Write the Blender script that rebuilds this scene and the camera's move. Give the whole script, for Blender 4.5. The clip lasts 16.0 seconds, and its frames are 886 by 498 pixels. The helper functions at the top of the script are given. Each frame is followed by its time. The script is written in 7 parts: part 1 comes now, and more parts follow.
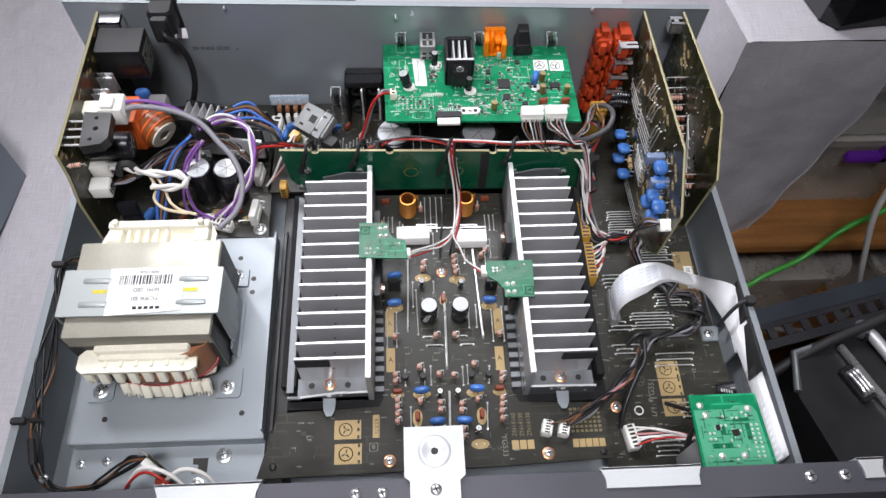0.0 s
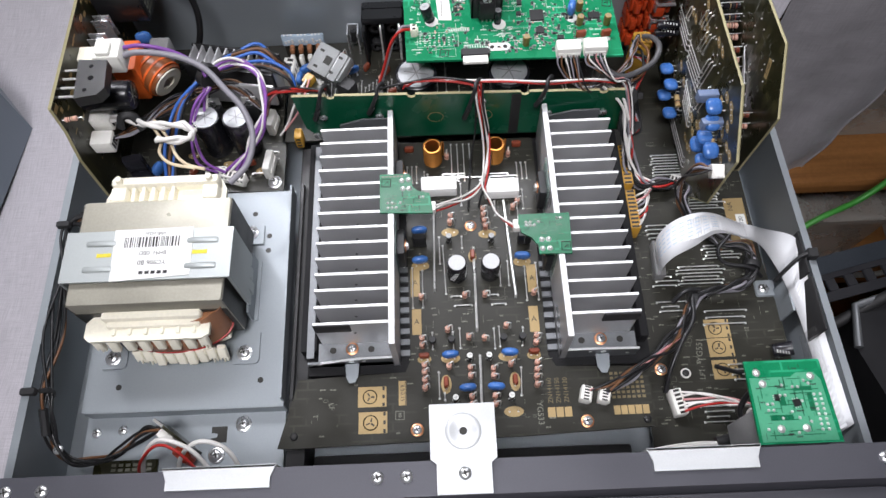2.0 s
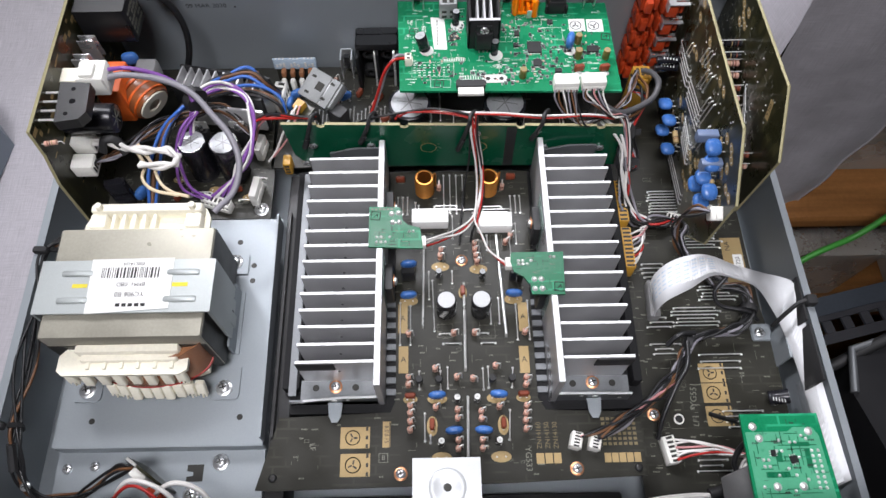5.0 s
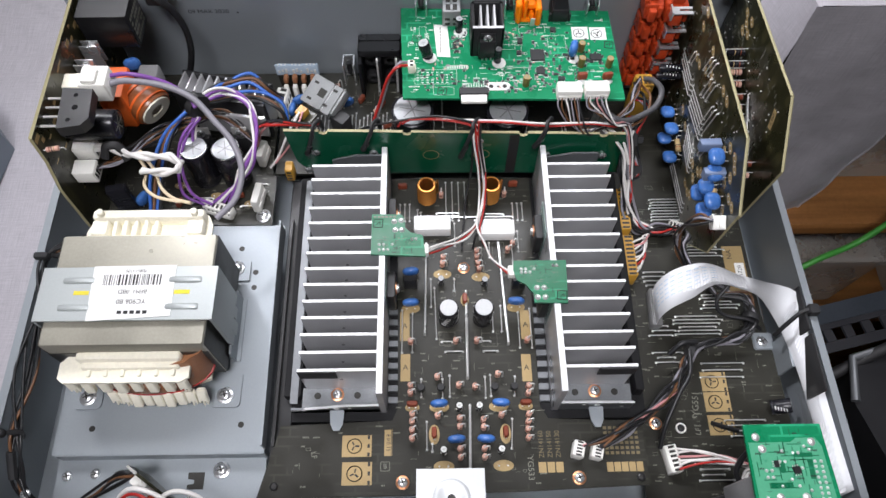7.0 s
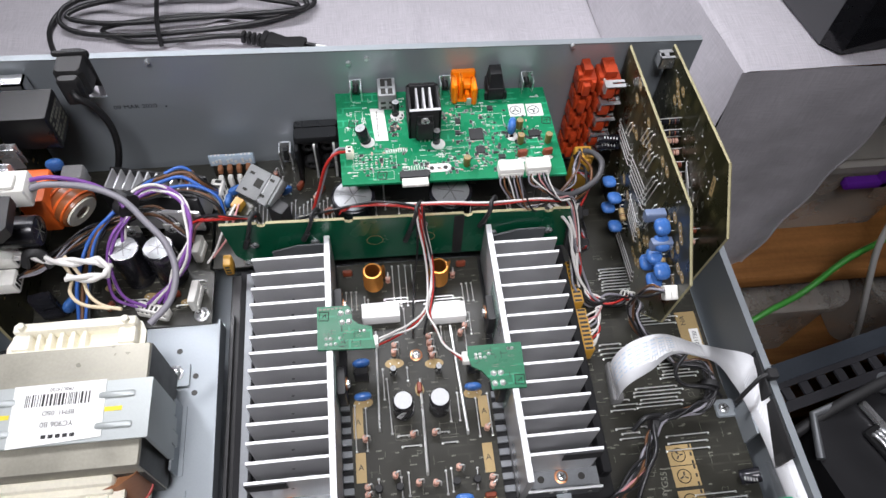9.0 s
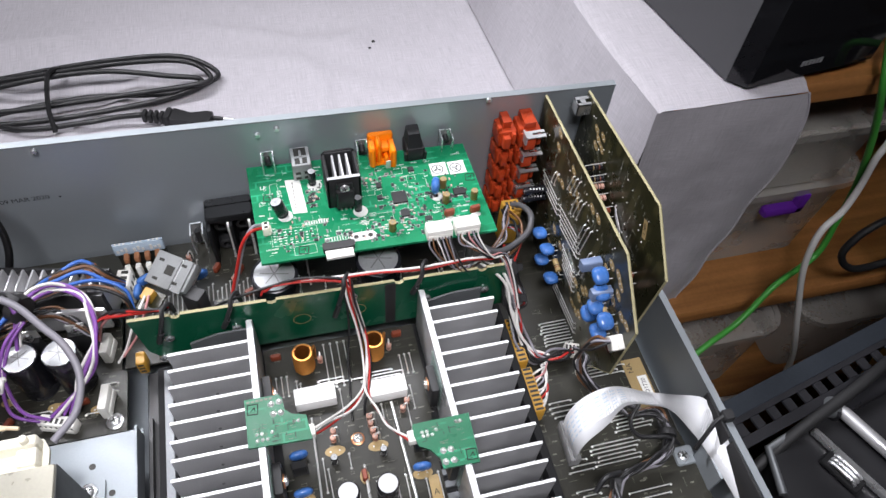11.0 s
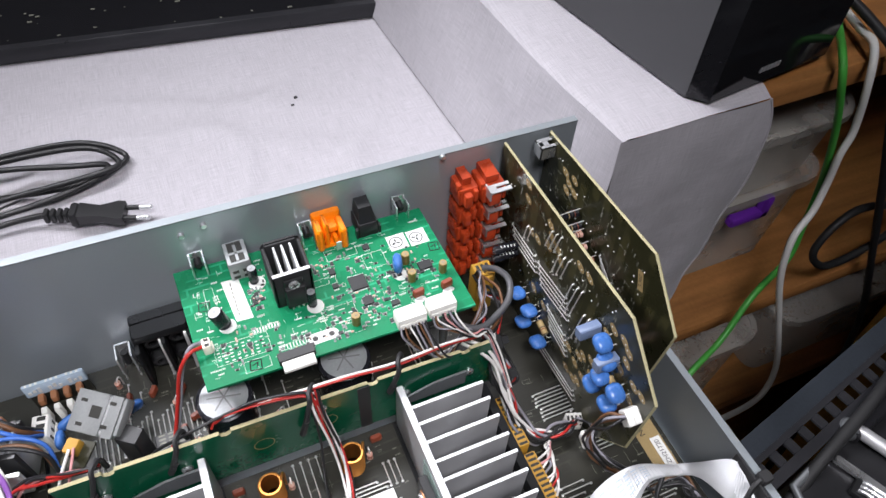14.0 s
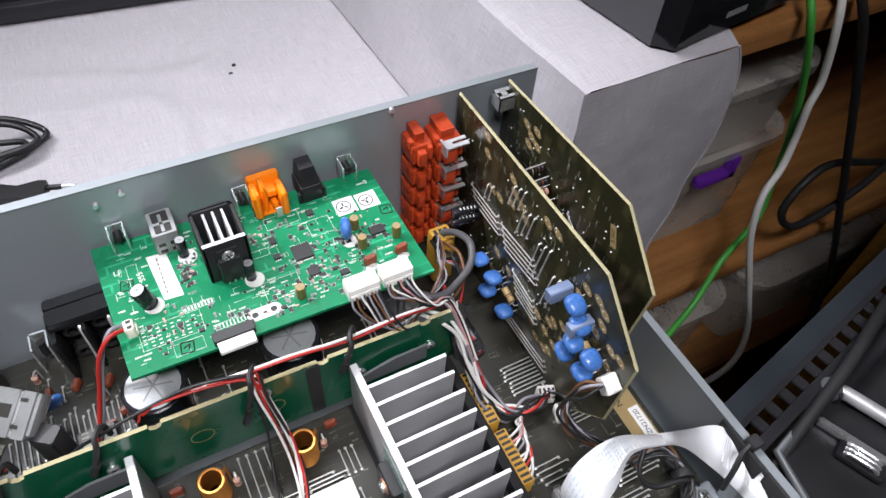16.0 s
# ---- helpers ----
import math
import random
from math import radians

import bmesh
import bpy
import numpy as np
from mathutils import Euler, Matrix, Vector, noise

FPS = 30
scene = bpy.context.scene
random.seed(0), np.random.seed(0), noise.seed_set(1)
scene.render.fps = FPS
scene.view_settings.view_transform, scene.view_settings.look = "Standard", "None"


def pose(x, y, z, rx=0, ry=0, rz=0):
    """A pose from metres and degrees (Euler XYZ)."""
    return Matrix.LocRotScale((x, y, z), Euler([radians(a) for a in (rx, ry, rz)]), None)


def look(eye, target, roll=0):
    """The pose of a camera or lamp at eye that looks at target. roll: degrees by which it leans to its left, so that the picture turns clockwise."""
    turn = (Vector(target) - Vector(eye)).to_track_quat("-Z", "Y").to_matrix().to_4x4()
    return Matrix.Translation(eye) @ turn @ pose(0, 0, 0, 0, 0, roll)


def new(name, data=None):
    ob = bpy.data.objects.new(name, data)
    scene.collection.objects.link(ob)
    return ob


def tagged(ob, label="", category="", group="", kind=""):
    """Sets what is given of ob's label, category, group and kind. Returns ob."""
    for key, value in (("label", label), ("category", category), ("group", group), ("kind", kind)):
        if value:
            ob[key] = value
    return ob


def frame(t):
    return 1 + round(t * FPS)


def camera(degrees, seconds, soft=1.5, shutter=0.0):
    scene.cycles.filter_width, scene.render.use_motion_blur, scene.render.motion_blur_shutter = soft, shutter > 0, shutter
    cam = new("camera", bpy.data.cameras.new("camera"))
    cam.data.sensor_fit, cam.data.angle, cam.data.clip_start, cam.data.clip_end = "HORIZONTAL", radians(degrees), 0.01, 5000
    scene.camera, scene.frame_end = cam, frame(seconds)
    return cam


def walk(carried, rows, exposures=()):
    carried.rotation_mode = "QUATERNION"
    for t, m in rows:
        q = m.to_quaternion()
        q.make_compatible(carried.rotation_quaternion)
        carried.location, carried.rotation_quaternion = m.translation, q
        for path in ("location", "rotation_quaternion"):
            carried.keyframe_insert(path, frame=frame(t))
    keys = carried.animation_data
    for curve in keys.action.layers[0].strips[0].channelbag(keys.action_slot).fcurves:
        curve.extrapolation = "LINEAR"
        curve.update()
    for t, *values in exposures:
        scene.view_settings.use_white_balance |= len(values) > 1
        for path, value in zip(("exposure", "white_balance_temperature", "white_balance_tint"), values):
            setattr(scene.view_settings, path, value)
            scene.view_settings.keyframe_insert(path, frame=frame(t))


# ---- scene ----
cam = camera(63.16, 16.0)
PATH = [
    (0, (0.01557, -0.10781, 0.42838), (0.03770, 0.14481, -0.00254), 2.88),
    (0.5, (0.01664, -0.09998, 0.41813), (0.02910, 0.13745, -0.02173), 0.66),
    (1, (0.01817, -0.09270, 0.41040), (0.02154, 0.13294, -0.03578), -1.31),
    (1.5, (0.02029, -0.08691, 0.40425), (0.01830, 0.13002, -0.04623), -2.99),
    (2, (0.02007, -0.08128, 0.40148), (0.01795, 0.13367, -0.04995), -2.94),
    (2.5, (0.02110, -0.07600, 0.39912), (0.02061, 0.13943, -0.05209), -2.26),
    (3, (0.02152, -0.07235, 0.39808), (0.02324, 0.14599, -0.05173), -1.59),
    (3.5, (0.02297, -0.06935, 0.39751), (0.02551, 0.15030, -0.05165), -1.18),
    (4, (0.02240, -0.06697, 0.39622), (0.02577, 0.15430, -0.05214), -0.67),
    (6.5, (0.02108, -0.05956, 0.39789), (0.02502, 0.16184, -0.05040), 0.22),
    (7, (0.01855, -0.05953, 0.39762), (0.02427, 0.16306, -0.05006), 0.60),
    (7.5, (0.01832, -0.05633, 0.39877), (0.02726, 0.16856, -0.04771), -0.39),
    (8, (0.01894, -0.05279, 0.39644), (0.03936, 0.18107, -0.04503), 1.27),
    (8.5, (0.02194, -0.04869, 0.39432), (0.05201, 0.19808, -0.03950), 2.12),
    (9, (0.02068, -0.04140, 0.39210), (0.06281, 0.21674, -0.03404), 3.65),
    (9.5, (0.02135, -0.03658, 0.38977), (0.07646, 0.23041, -0.02938), 4.32),
    (12, (0.02962, -0.00730, 0.36894), (0.13771, 0.27538, -0.02907), 5.55),
    (12.5, (0.03350, 0.00498, 0.36576), (0.14195, 0.28688, -0.03271), 4.96),
    (13, (0.03086, 0.01391, 0.36016), (0.14753, 0.29897, -0.03370), 5.52),
    (13.5, (0.03028, 0.02385, 0.35383), (0.15535, 0.30859, -0.03767), 4.48),
    (14, (0.02721, 0.03266, 0.35136), (0.16461, 0.31354, -0.03880), 3.43),
    (14.5, (0.02747, 0.03574, 0.35053), (0.17803, 0.31121, -0.03864), 3.96),
    (15, (0.02939, 0.03678, 0.34099), (0.18990, 0.30710, -0.04781), 4.73),
    (15.5, (0.03335, 0.04066, 0.32780), (0.19396, 0.30885, -0.06243), 4.89),
    (16, (0.03649, 0.04148, 0.31662), (0.19499, 0.30553, -0.07728), 4.94),
]
walk(cam, [(t, look(eye, target, roll)) for t, eye, target, roll in PATH], exposures=[(0, -0.23), (8, -0.26), (9.5, -0.16), (12, 0.0), (16, 0.02)])

# ---- world and lamps ----
world = bpy.data.worlds.new("room_air")
scene.world = world
world.use_nodes = True
world.node_tree.nodes["Background"].inputs[0].default_value = (0.75, 0.82, 1.0, 1)
world.node_tree.nodes["Background"].inputs[1].default_value = 0.034


def area_lamp(name, eye, target, sx, sy, watts, colour, spread):
    data = bpy.data.lights.new(name, "AREA")
    data.shape, data.size, data.size_y, data.energy, data.color = "RECTANGLE", sx, sy, watts, colour
    data.spread = math.radians(spread)
    ob = new(name, data)
    ob.matrix_world = look(eye, target)
    return ob


area_lamp("ceiling_lamp_light", (0.0, 0.8, 1.25), (0.03, 0.3, 0.0), 0.9, 0.25, 6.1, (0.965, 0.965, 1.03), 130)
area_lamp("bench_lamp_light", (-0.42, 0.68, 0.8), (0.15, 0.24, 0.05), 0.10, 0.10, 0.8, (0.97, 0.965, 1.03), 54)
# added fill from the front, no known source; lifts the boards and rear panel
area_lamp("front_fill_light", (-0.05, -0.32, 1.25), (-0.01, 0.14, 0.0), 0.5, 0.3, 2.2, (0.98, 0.965, 1.02), 60)

# ---- materials ----


def material(name, colour, rough=0.5, metal=0.0, vary=0.12, grain=900.0, bump=0.0, blotch=45.0, wear=0.0, coat=0.0, trans=0.0, alpha=1.0, ior=1.45, per_object=0.0):
    """A surface with colour variation at two scales, uneven roughness and fine relief."""
    m = bpy.data.materials.new(name)
    m.use_nodes = True
    nt = m.node_tree
    p = nt.nodes["Principled BSDF"]
    p.inputs["Metallic"].default_value = metal
    p.inputs["Coat Weight"].default_value = coat
    p.inputs["Transmission Weight"].default_value = trans
    p.inputs["Alpha"].default_value = alpha
    p.inputs["IOR"].default_value = ior
    co = nt.nodes.new("ShaderNodeTexCoord")
    fine, broad = nt.nodes.new("ShaderNodeTexNoise"), nt.nodes.new("ShaderNodeTexNoise")
    fine.inputs["Scale"].default_value, broad.inputs["Scale"].default_value = grain, blotch
    fine.inputs["Detail"].default_value, broad.inputs["Detail"].default_value = 3, 4
    for n in (fine, broad):
        nt.links.new(co.outputs["Object"], n.inputs["Vector"])
    both = nt.nodes.new("ShaderNodeMath")
    both.operation = "ADD"
    nt.links.new(fine.outputs["Fac"], both.inputs[0])
    nt.links.new(broad.outputs["Fac"], both.inputs[1])
    ramp = nt.nodes.new("ShaderNodeMapRange")
    ramp.inputs["From Min"].default_value, ramp.inputs["From Max"].default_value = 0.6, 1.4
    ramp.inputs["To Min"].default_value, ramp.inputs["To Max"].default_value = 1 - vary, 1 + vary
    nt.links.new(both.outputs[0], ramp.inputs["Value"])
    out = ramp.outputs[0]
    if per_object:
        info = nt.nodes.new("ShaderNodeObjectInfo")
        r2 = nt.nodes.new("ShaderNodeMapRange")
        r2.inputs["To Min"].default_value, r2.inputs["To Max"].default_value = 1 - per_object, 1 + per_object
        nt.links.new(info.outputs["Random"], r2.inputs["Value"])
        mul = nt.nodes.new("ShaderNodeMath")
        mul.operation = "MULTIPLY"
        nt.links.new(out, mul.inputs[0])
        nt.links.new(r2.outputs[0], mul.inputs[1])
        out = mul.outputs[0]
    tint = nt.nodes.new("ShaderNodeVectorMath")
    tint.operation = "SCALE"
    tint.inputs[0].default_value = colour
    nt.links.new(out, tint.inputs["Scale"])
    nt.links.new(tint.outputs[0], p.inputs["Base Color"])
    rr = nt.nodes.new("ShaderNodeMapRange")
    rr.inputs["From Min"].default_value, rr.inputs["From Max"].default_value = 0.3, 0.7
    rr.inputs["To Min"].default_value, rr.inputs["To Max"].default_value = max(0.02, rough - 0.08 - wear), min(1, rough + 0.08 + wear)
    nt.links.new(broad.outputs["Fac"], rr.inputs["Value"])
    nt.links.new(rr.outputs[0], p.inputs["Roughness"])
    if bump:
        b = nt.nodes.new("ShaderNodeBump")
        b.inputs["Strength"].default_value, b.inputs["Distance"].default_value = bump, 0.0004
        nt.links.new(fine.outputs["Fac"], b.inputs["Height"])
        nt.links.new(b.outputs[0], p.inputs["Normal"])
    return m


def cloth_material(name, colour, along=(0, 1)):
    """Linen-like cloth: stretched threads across and along the two given axes, soft creases."""
    m = material(name, colour, 0.9, 0, 0.05, 700, 0.0, 9)
    nt = m.node_tree
    p = nt.nodes["Principled BSDF"]
    co = nt.nodes.new("ShaderNodeTexCoord")
    total = None
    for sx, sy, w in ((2600, 90, 0.55), (120, 2400, 0.45)):
        mp = nt.nodes.new("ShaderNodeMapping")
        scale = [0, 0, 0]
        scale[along[0]], scale[along[1]] = sx, sy
        mp.inputs["Scale"].default_value = scale
        n = nt.nodes.new("ShaderNodeTexNoise")
        n.inputs["Scale"].default_value, n.inputs["Detail"].default_value = 0.6, 2
        nt.links.new(co.outputs["Object"], mp.inputs[0])
        nt.links.new(mp.outputs[0], n.inputs["Vector"])
        k = nt.nodes.new("ShaderNodeMath")
        k.operation = "MULTIPLY_ADD"
        k.inputs[1].default_value = w
        nt.links.new(n.outputs["Fac"], k.inputs[0])
        if total:
            nt.links.new(total, k.inputs[2])
        else:
            k.inputs[2].default_value = 0
        total = k.outputs[0]
    mr = nt.nodes.new("ShaderNodeMapRange")
    mr.inputs["From Min"].default_value, mr.inputs["From Max"].default_value = 0.3, 0.7
    mr.inputs["To Min"].default_value, mr.inputs["To Max"].default_value = 0.82, 1.17
    nt.links.new(total, mr.inputs["Value"])
    old = p.inputs["Base Color"].links[0].from_socket
    mul = nt.nodes.new("ShaderNodeVectorMath")
    mul.operation = "SCALE"
    nt.links.new(old, mul.inputs[0])
    nt.links.new(mr.outputs[0], mul.inputs["Scale"])
    nt.links.new(mul.outputs[0], p.inputs["Base Color"])
    b = nt.nodes.new("ShaderNodeBump")
    b.inputs["Strength"].default_value, b.inputs["Distance"].default_value = 0.5, 0.0005
    nt.links.new(total, b.inputs["Height"])
    crease, fold = nt.nodes.new("ShaderNodeTexNoise"), nt.nodes.new("ShaderNodeBump")
    crease.inputs["Scale"].default_value, crease.inputs["Detail"].default_value, crease.inputs["Distortion"].default_value = 11, 2.5, 0.2
    nt.links.new(co.outputs["Object"], crease.inputs["Vector"])
    fold.inputs["Strength"].default_value, fold.inputs["Distance"].default_value = 0.65, 0.012
    nt.links.new(crease.outputs["Fac"], fold.inputs["Height"])
    nt.links.new(fold.outputs[0], b.inputs["Normal"])
    nt.links.new(b.outputs[0], p.inputs["Normal"])
    p.inputs["Sheen Weight"].default_value = 0.15
    return m


def wood_material(name, colour):
    m = material(name, colour, 0.45, 0, 0.15, 300, 0.05, 6, coat=0.15)
    nt = m.node_tree
    p = nt.nodes["Principled BSDF"]
    co = nt.nodes.new("ShaderNodeTexCoord")
    mp = nt.nodes.new("ShaderNodeMapping")
    mp.inputs["Scale"].default_value = (4, 60, 60)
    n = nt.nodes.new("ShaderNodeTexNoise")
    n.inputs["Scale"].default_value, n.inputs["Detail"].default_value = 1.2, 5
    nt.links.new(co.outputs["Object"], mp.inputs[0])
    nt.links.new(mp.outputs[0], n.inputs["Vector"])
    mr = nt.nodes.new("ShaderNodeMapRange")
    mr.inputs["From Min"].default_value, mr.inputs["From Max"].default_value = 0.3, 0.7
    mr.inputs["To Min"].default_value, mr.inputs["To Max"].default_value = 0.65, 1.3
    nt.links.new(n.outputs["Fac"], mr.inputs["Value"])
    old = p.inputs["Base Color"].links[0].from_socket
    mul = nt.nodes.new("ShaderNodeVectorMath")
    mul.operation = "SCALE"
    nt.links.new(old, mul.inputs[0])
    nt.links.new(mr.outputs[0], mul.inputs["Scale"])
    nt.links.new(mul.outputs[0], p.inputs["Base Color"])
    return m


def board_material(name, colour, trace, gloss):
    """Solder mask over etched tracks: faint lighter tracks running square to one another."""
    m = material(name, colour, gloss, 0, 0.16, 1500, 0.04, 60)
    nt = m.node_tree
    p = nt.nodes["Principled BSDF"]
    co = nt.nodes.new("ShaderNodeTexCoord")
    br = nt.nodes.new("ShaderNodeTexBrick")
    br.offset = 0.37
    br.inputs["Scale"].default_value = 60
    br.inputs["Mortar Size"].default_value = 0.035
    br.inputs["Brick Width"].default_value, br.inputs["Row Height"].default_value = 1.1, 0.3
    nt.links.new(co.outputs["Object"], br.inputs["Vector"])
    n = nt.nodes.new("ShaderNodeTexNoise")
    n.inputs["Scale"].default_value = 55
    nt.links.new(co.outputs["Object"], n.inputs["Vector"])
    cut = nt.nodes.new("ShaderNodeMapRange")
    cut.inputs["From Min"].default_value, cut.inputs["From Max"].default_value = 0.5, 0.6
    nt.links.new(n.outputs["Fac"], cut.inputs["Value"])
    f = nt.nodes.new("ShaderNodeMath")
    f.operation = "MULTIPLY"
    nt.links.new(br.outputs["Fac"], f.inputs[0])
    nt.links.new(cut.outputs[0], f.inputs[1])
    mix = nt.nodes.new("ShaderNodeMix")
    mix.data_type = "RGBA"
    old = p.inputs["Base Color"].links[0].from_socket
    nt.links.new(f.outputs[0], mix.inputs[0])
    nt.links.new(old, mix.inputs[6])
    mix.inputs[7].default_value = (*trace, 1)
    nt.links.new(mix.outputs[2], p.inputs["Base Color"])
    return m


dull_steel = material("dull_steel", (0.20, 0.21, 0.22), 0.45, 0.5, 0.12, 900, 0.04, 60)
lid_paint = material("blue_grey_paint", (0.22, 0.26, 0.30), 0.5, 0.1, 0.06, 1500, 0.05, 14)
steel = material("zinc_steel", (0.315, 0.345, 0.366), 0.5, 0.45, 0.05, 1400, 0.02, 14, wear=0.04)
panel_grey = material("grey_panel_paint", (0.40, 0.44, 0.47), 0.36, 0.45, 0.05, 2500, 0.06, 10)
can_steel = material("shield_can_tin", (0.33, 0.34, 0.34), 0.36, 0.5, 0.1, 900, 0.04, 70)
bright_steel = material("bright_steel", (0.78, 0.79, 0.80), 0.3, 0.85, 0.06, 900, 0.02, 80)
aluminium = material("extruded_aluminium", (0.60, 0.60, 0.61), 0.40, 0.6, 0.13, 1300, 0.03, 34, wear=0.09)
fin_edge = material("bare_cut_aluminium", (0.84, 0.85, 0.86), 0.55, 0.35, 0.05, 1600, 0.05, 120)
core_steel = material("lacquered_core_steel", (0.34, 0.325, 0.27), 0.42, 0.45, 0.10, 700, 0.05, 50, wear=0.08)
core_dark = material("dark_lamination", (0.035, 0.034, 0.03), 0.45, 0.3, 0.2, 900, 0.1, 60)
tin = material("tinned_wire", (0.86, 0.86, 0.84), 0.32, 0.65, 0.08)
copper = material("copper_pad", (0.75, 0.36, 0.19), 0.35, 0.85, 0.15, 1500)
coil_copper = material("enamelled_copper", (0.80, 0.34, 0.085), 0.34, 0.9, 0.15, 900)
# zinc steel again, paler: lamp glare on the front pieces is in the colour
lit_zinc = material("lit_zinc_plate", (0.66, 0.68, 0.69), 0.42, 0.35, 0.05, 1400, 0.03, 20, wear=0.04)
code_ink = material("faded_code_print", (0.17, 0.135, 0.07), 0.55, 0, 0.2)
clamp_zinc = material("dull_zinc_plate", (0.44, 0.47, 0.465), 0.45, 0.35, 0.06, 1400, 0.03, 26, wear=0.05)
gold_mask = material("bare_laminate", (0.37, 0.265, 0.12), 0.5, 0.1, 0.15, 1500)
pcb_dark = board_material("dark_solder_mask", (0.027, 0.0262, 0.0205), (0.041, 0.040, 0.031), 0.36)
pcb_dark.node_tree.nodes["Principled BSDF"].inputs["Specular IOR Level"].default_value = 0.35
pcb_olive = board_material("olive_solder_mask", (0.024, 0.0235, 0.0105), (0.048, 0.044, 0.019), 0.3)
pcb_green = board_material("green_solder_mask", (0.008, 0.20, 0.085), (0.03, 0.34, 0.17), 0.3)
pcb_green.node_tree.nodes["Principled BSDF"].inputs["Specular IOR Level"].default_value = 0.15
pcb_deep = material("deep_green_mask", (0.004, 0.085, 0.040), 0.25, 0, 0.15, 700, 0.02, 40)
pcb_edge = material("laminate_edge", (0.42, 0.38, 0.22), 0.7, 0, 0.2, 1200)
silk = material("silkscreen_ink", (0.19, 0.19, 0.155), 0.6, 0, 0.2)
silk_white = material("white_ink", (0.70, 0.71, 0.68), 0.6, 0, 0.08)
white_plastic = material("white_nylon", (0.78, 0.77, 0.72), 0.4, 0, 0.05, 600, 0, 60)
cream = material("cream_bobbin", (0.90, 0.86, 0.72), 0.42, 0, 0.08, 600, 0.02, 40)
ceramic = material("white_ceramic", (0.80, 0.80, 0.78), 0.55, 0, 0.04, 900, 0.03)
carrier_black = material("matt_moulded_black", (0.012, 0.012, 0.013), 0.6, 0, 0.15, 900, 0.04)
carrier_black.node_tree.nodes["Principled BSDF"].inputs["Specular IOR Level"].default_value = 0.2
black_plastic = material("black_plastic", (0.018, 0.018, 0.019), 0.38, 0, 0.15, 900, 0.04)
matt_black = material("matt_black_rubber", (0.022, 0.022, 0.023), 0.55, 0, 0.15, 800, 0.05)
dark_paint = material("dark_fascia_paint", (0.03, 0.03, 0.034), 0.35, 0.2, 0.1, 1800, 0.03)
grey_plastic = material("grey_plastic", (0.20, 0.20, 0.20), 0.45, 0, 0.1, 700, 0.03)
blue_ceramic = material("blue_lacquer", (0.05, 0.15, 0.43), 0.28, 0, 0.12, 500, 0.02, 120, per_object=0.15)
brown_film = material("brown_lacquer", (0.20, 0.045, 0.022), 0.3, 0, 0.15, 500, 0, 90, per_object=0.2)
red_plastic = material("red_plastic", (0.40, 0.045, 0.012), 0.3, 0, 0.12, 500, 0.02, 80)
orange_plastic = material("orange_plastic", (0.95, 0.24, 0.004), 0.3, 0, 0.05, 400)
orange_tape = material("orange_tape", (0.72, 0.13, 0.02), 0.45, 0, 0.1, 400)
yellow_plastic = material("amber_plastic", (0.48, 0.26, 0.035), 0.35, 0, 0.1, 400)
yellow_mark = material("yellow_mark", (0.75, 0.62, 0.05), 0.6, 0, 0.15, 600)
res_body = material("resistor_lacquer", (0.62, 0.37, 0.29), 0.4, 0, 0.15, 700, 0, 100, per_object=0.15)
cap_sleeve = material("capacitor_sleeve", (0.014, 0.014, 0.018), 0.25, 0, 0.1)
cap_silver = material("capacitor_top", (0.40, 0.41, 0.42), 0.5, 0.6, 0.12, 900, 0.05, 70)
kraft = material("kraft_tape", (0.30, 0.13, 0.06), 0.45, 0, 0.12, 500, 0.03)
paper = material("label_paper", (0.82, 0.82, 0.80), 0.65, 0, 0.03, 900)
ink = material("black_ink", (0.02, 0.02, 0.02), 0.6, 0, 0.1)
wire_white = material("white_wire", (0.74, 0.72, 0.69), 0.45, 0, 0.05)
wire_black = material("black_wire", (0.016, 0.016, 0.017), 0.38, 0, 0.1)
wire_red = material("red_wire", (0.42, 0.025, 0.02), 0.4, 0, 0.08)
wire_blue = material("blue_wire", (0.04, 0.13, 0.45), 0.4, 0, 0.08)
wire_brown = material("brown_wire", (0.14, 0.065, 0.03), 0.4, 0, 0.1)
wire_violet = material("violet_wire", (0.22, 0.08, 0.34), 0.4, 0, 0.08)
wire_grey = material("grey_wire", (0.25, 0.24, 0.27), 0.42, 0, 0.06)
wire_slate = material("slate_sheath", (0.085, 0.085, 0.09), 0.42, 0, 0.08)
wire_cream = material("cream_wire", (0.70, 0.58, 0.40), 0.45, 0, 0.06)
wire_pink = material("pink_wire", (0.55, 0.25, 0.25), 0.45, 0, 0.06)
ffc_white = material("flat_cable", (0.76, 0.77, 0.79), 0.5, 0, 0.03, 900)
ffc_blue = material("flat_cable_print", (0.56, 0.66, 0.77), 0.5, 0, 0.1)
linen = cloth_material("grey_linen", (0.46, 0.44, 0.47))
linen_side = cloth_material("grey_linen_side_fall", (0.46, 0.44, 0.47), (1, 2))
linen_front = cloth_material("grey_linen_front_fall", (0.46, 0.44, 0.47), (0, 2))
oak = wood_material("orange_wood", (0.33, 0.145, 0.046))
speaker_grey = material("speaker_vinyl", (0.075, 0.075, 0.08), 0.5, 0, 0.08, 2500, 0.08)
gloss_black = material("gloss_black", (0.012, 0.012, 0.014), 0.08, 0, 0.1, 300)
silver_paint = material("silver_letters", (0.55, 0.56, 0.58), 0.35, 0.5, 0.05)
clear_bin = material("clear_storage_plastic", (0.62, 0.59, 0.54), 0.3, 0, 0.06, 300, 0.02, 30, alpha=0.36)
fascia_paint = material("slate_fascia_paint", (0.085, 0.085, 0.10), 0.42, 0.25, 0.08, 1800, 0.03, 20)
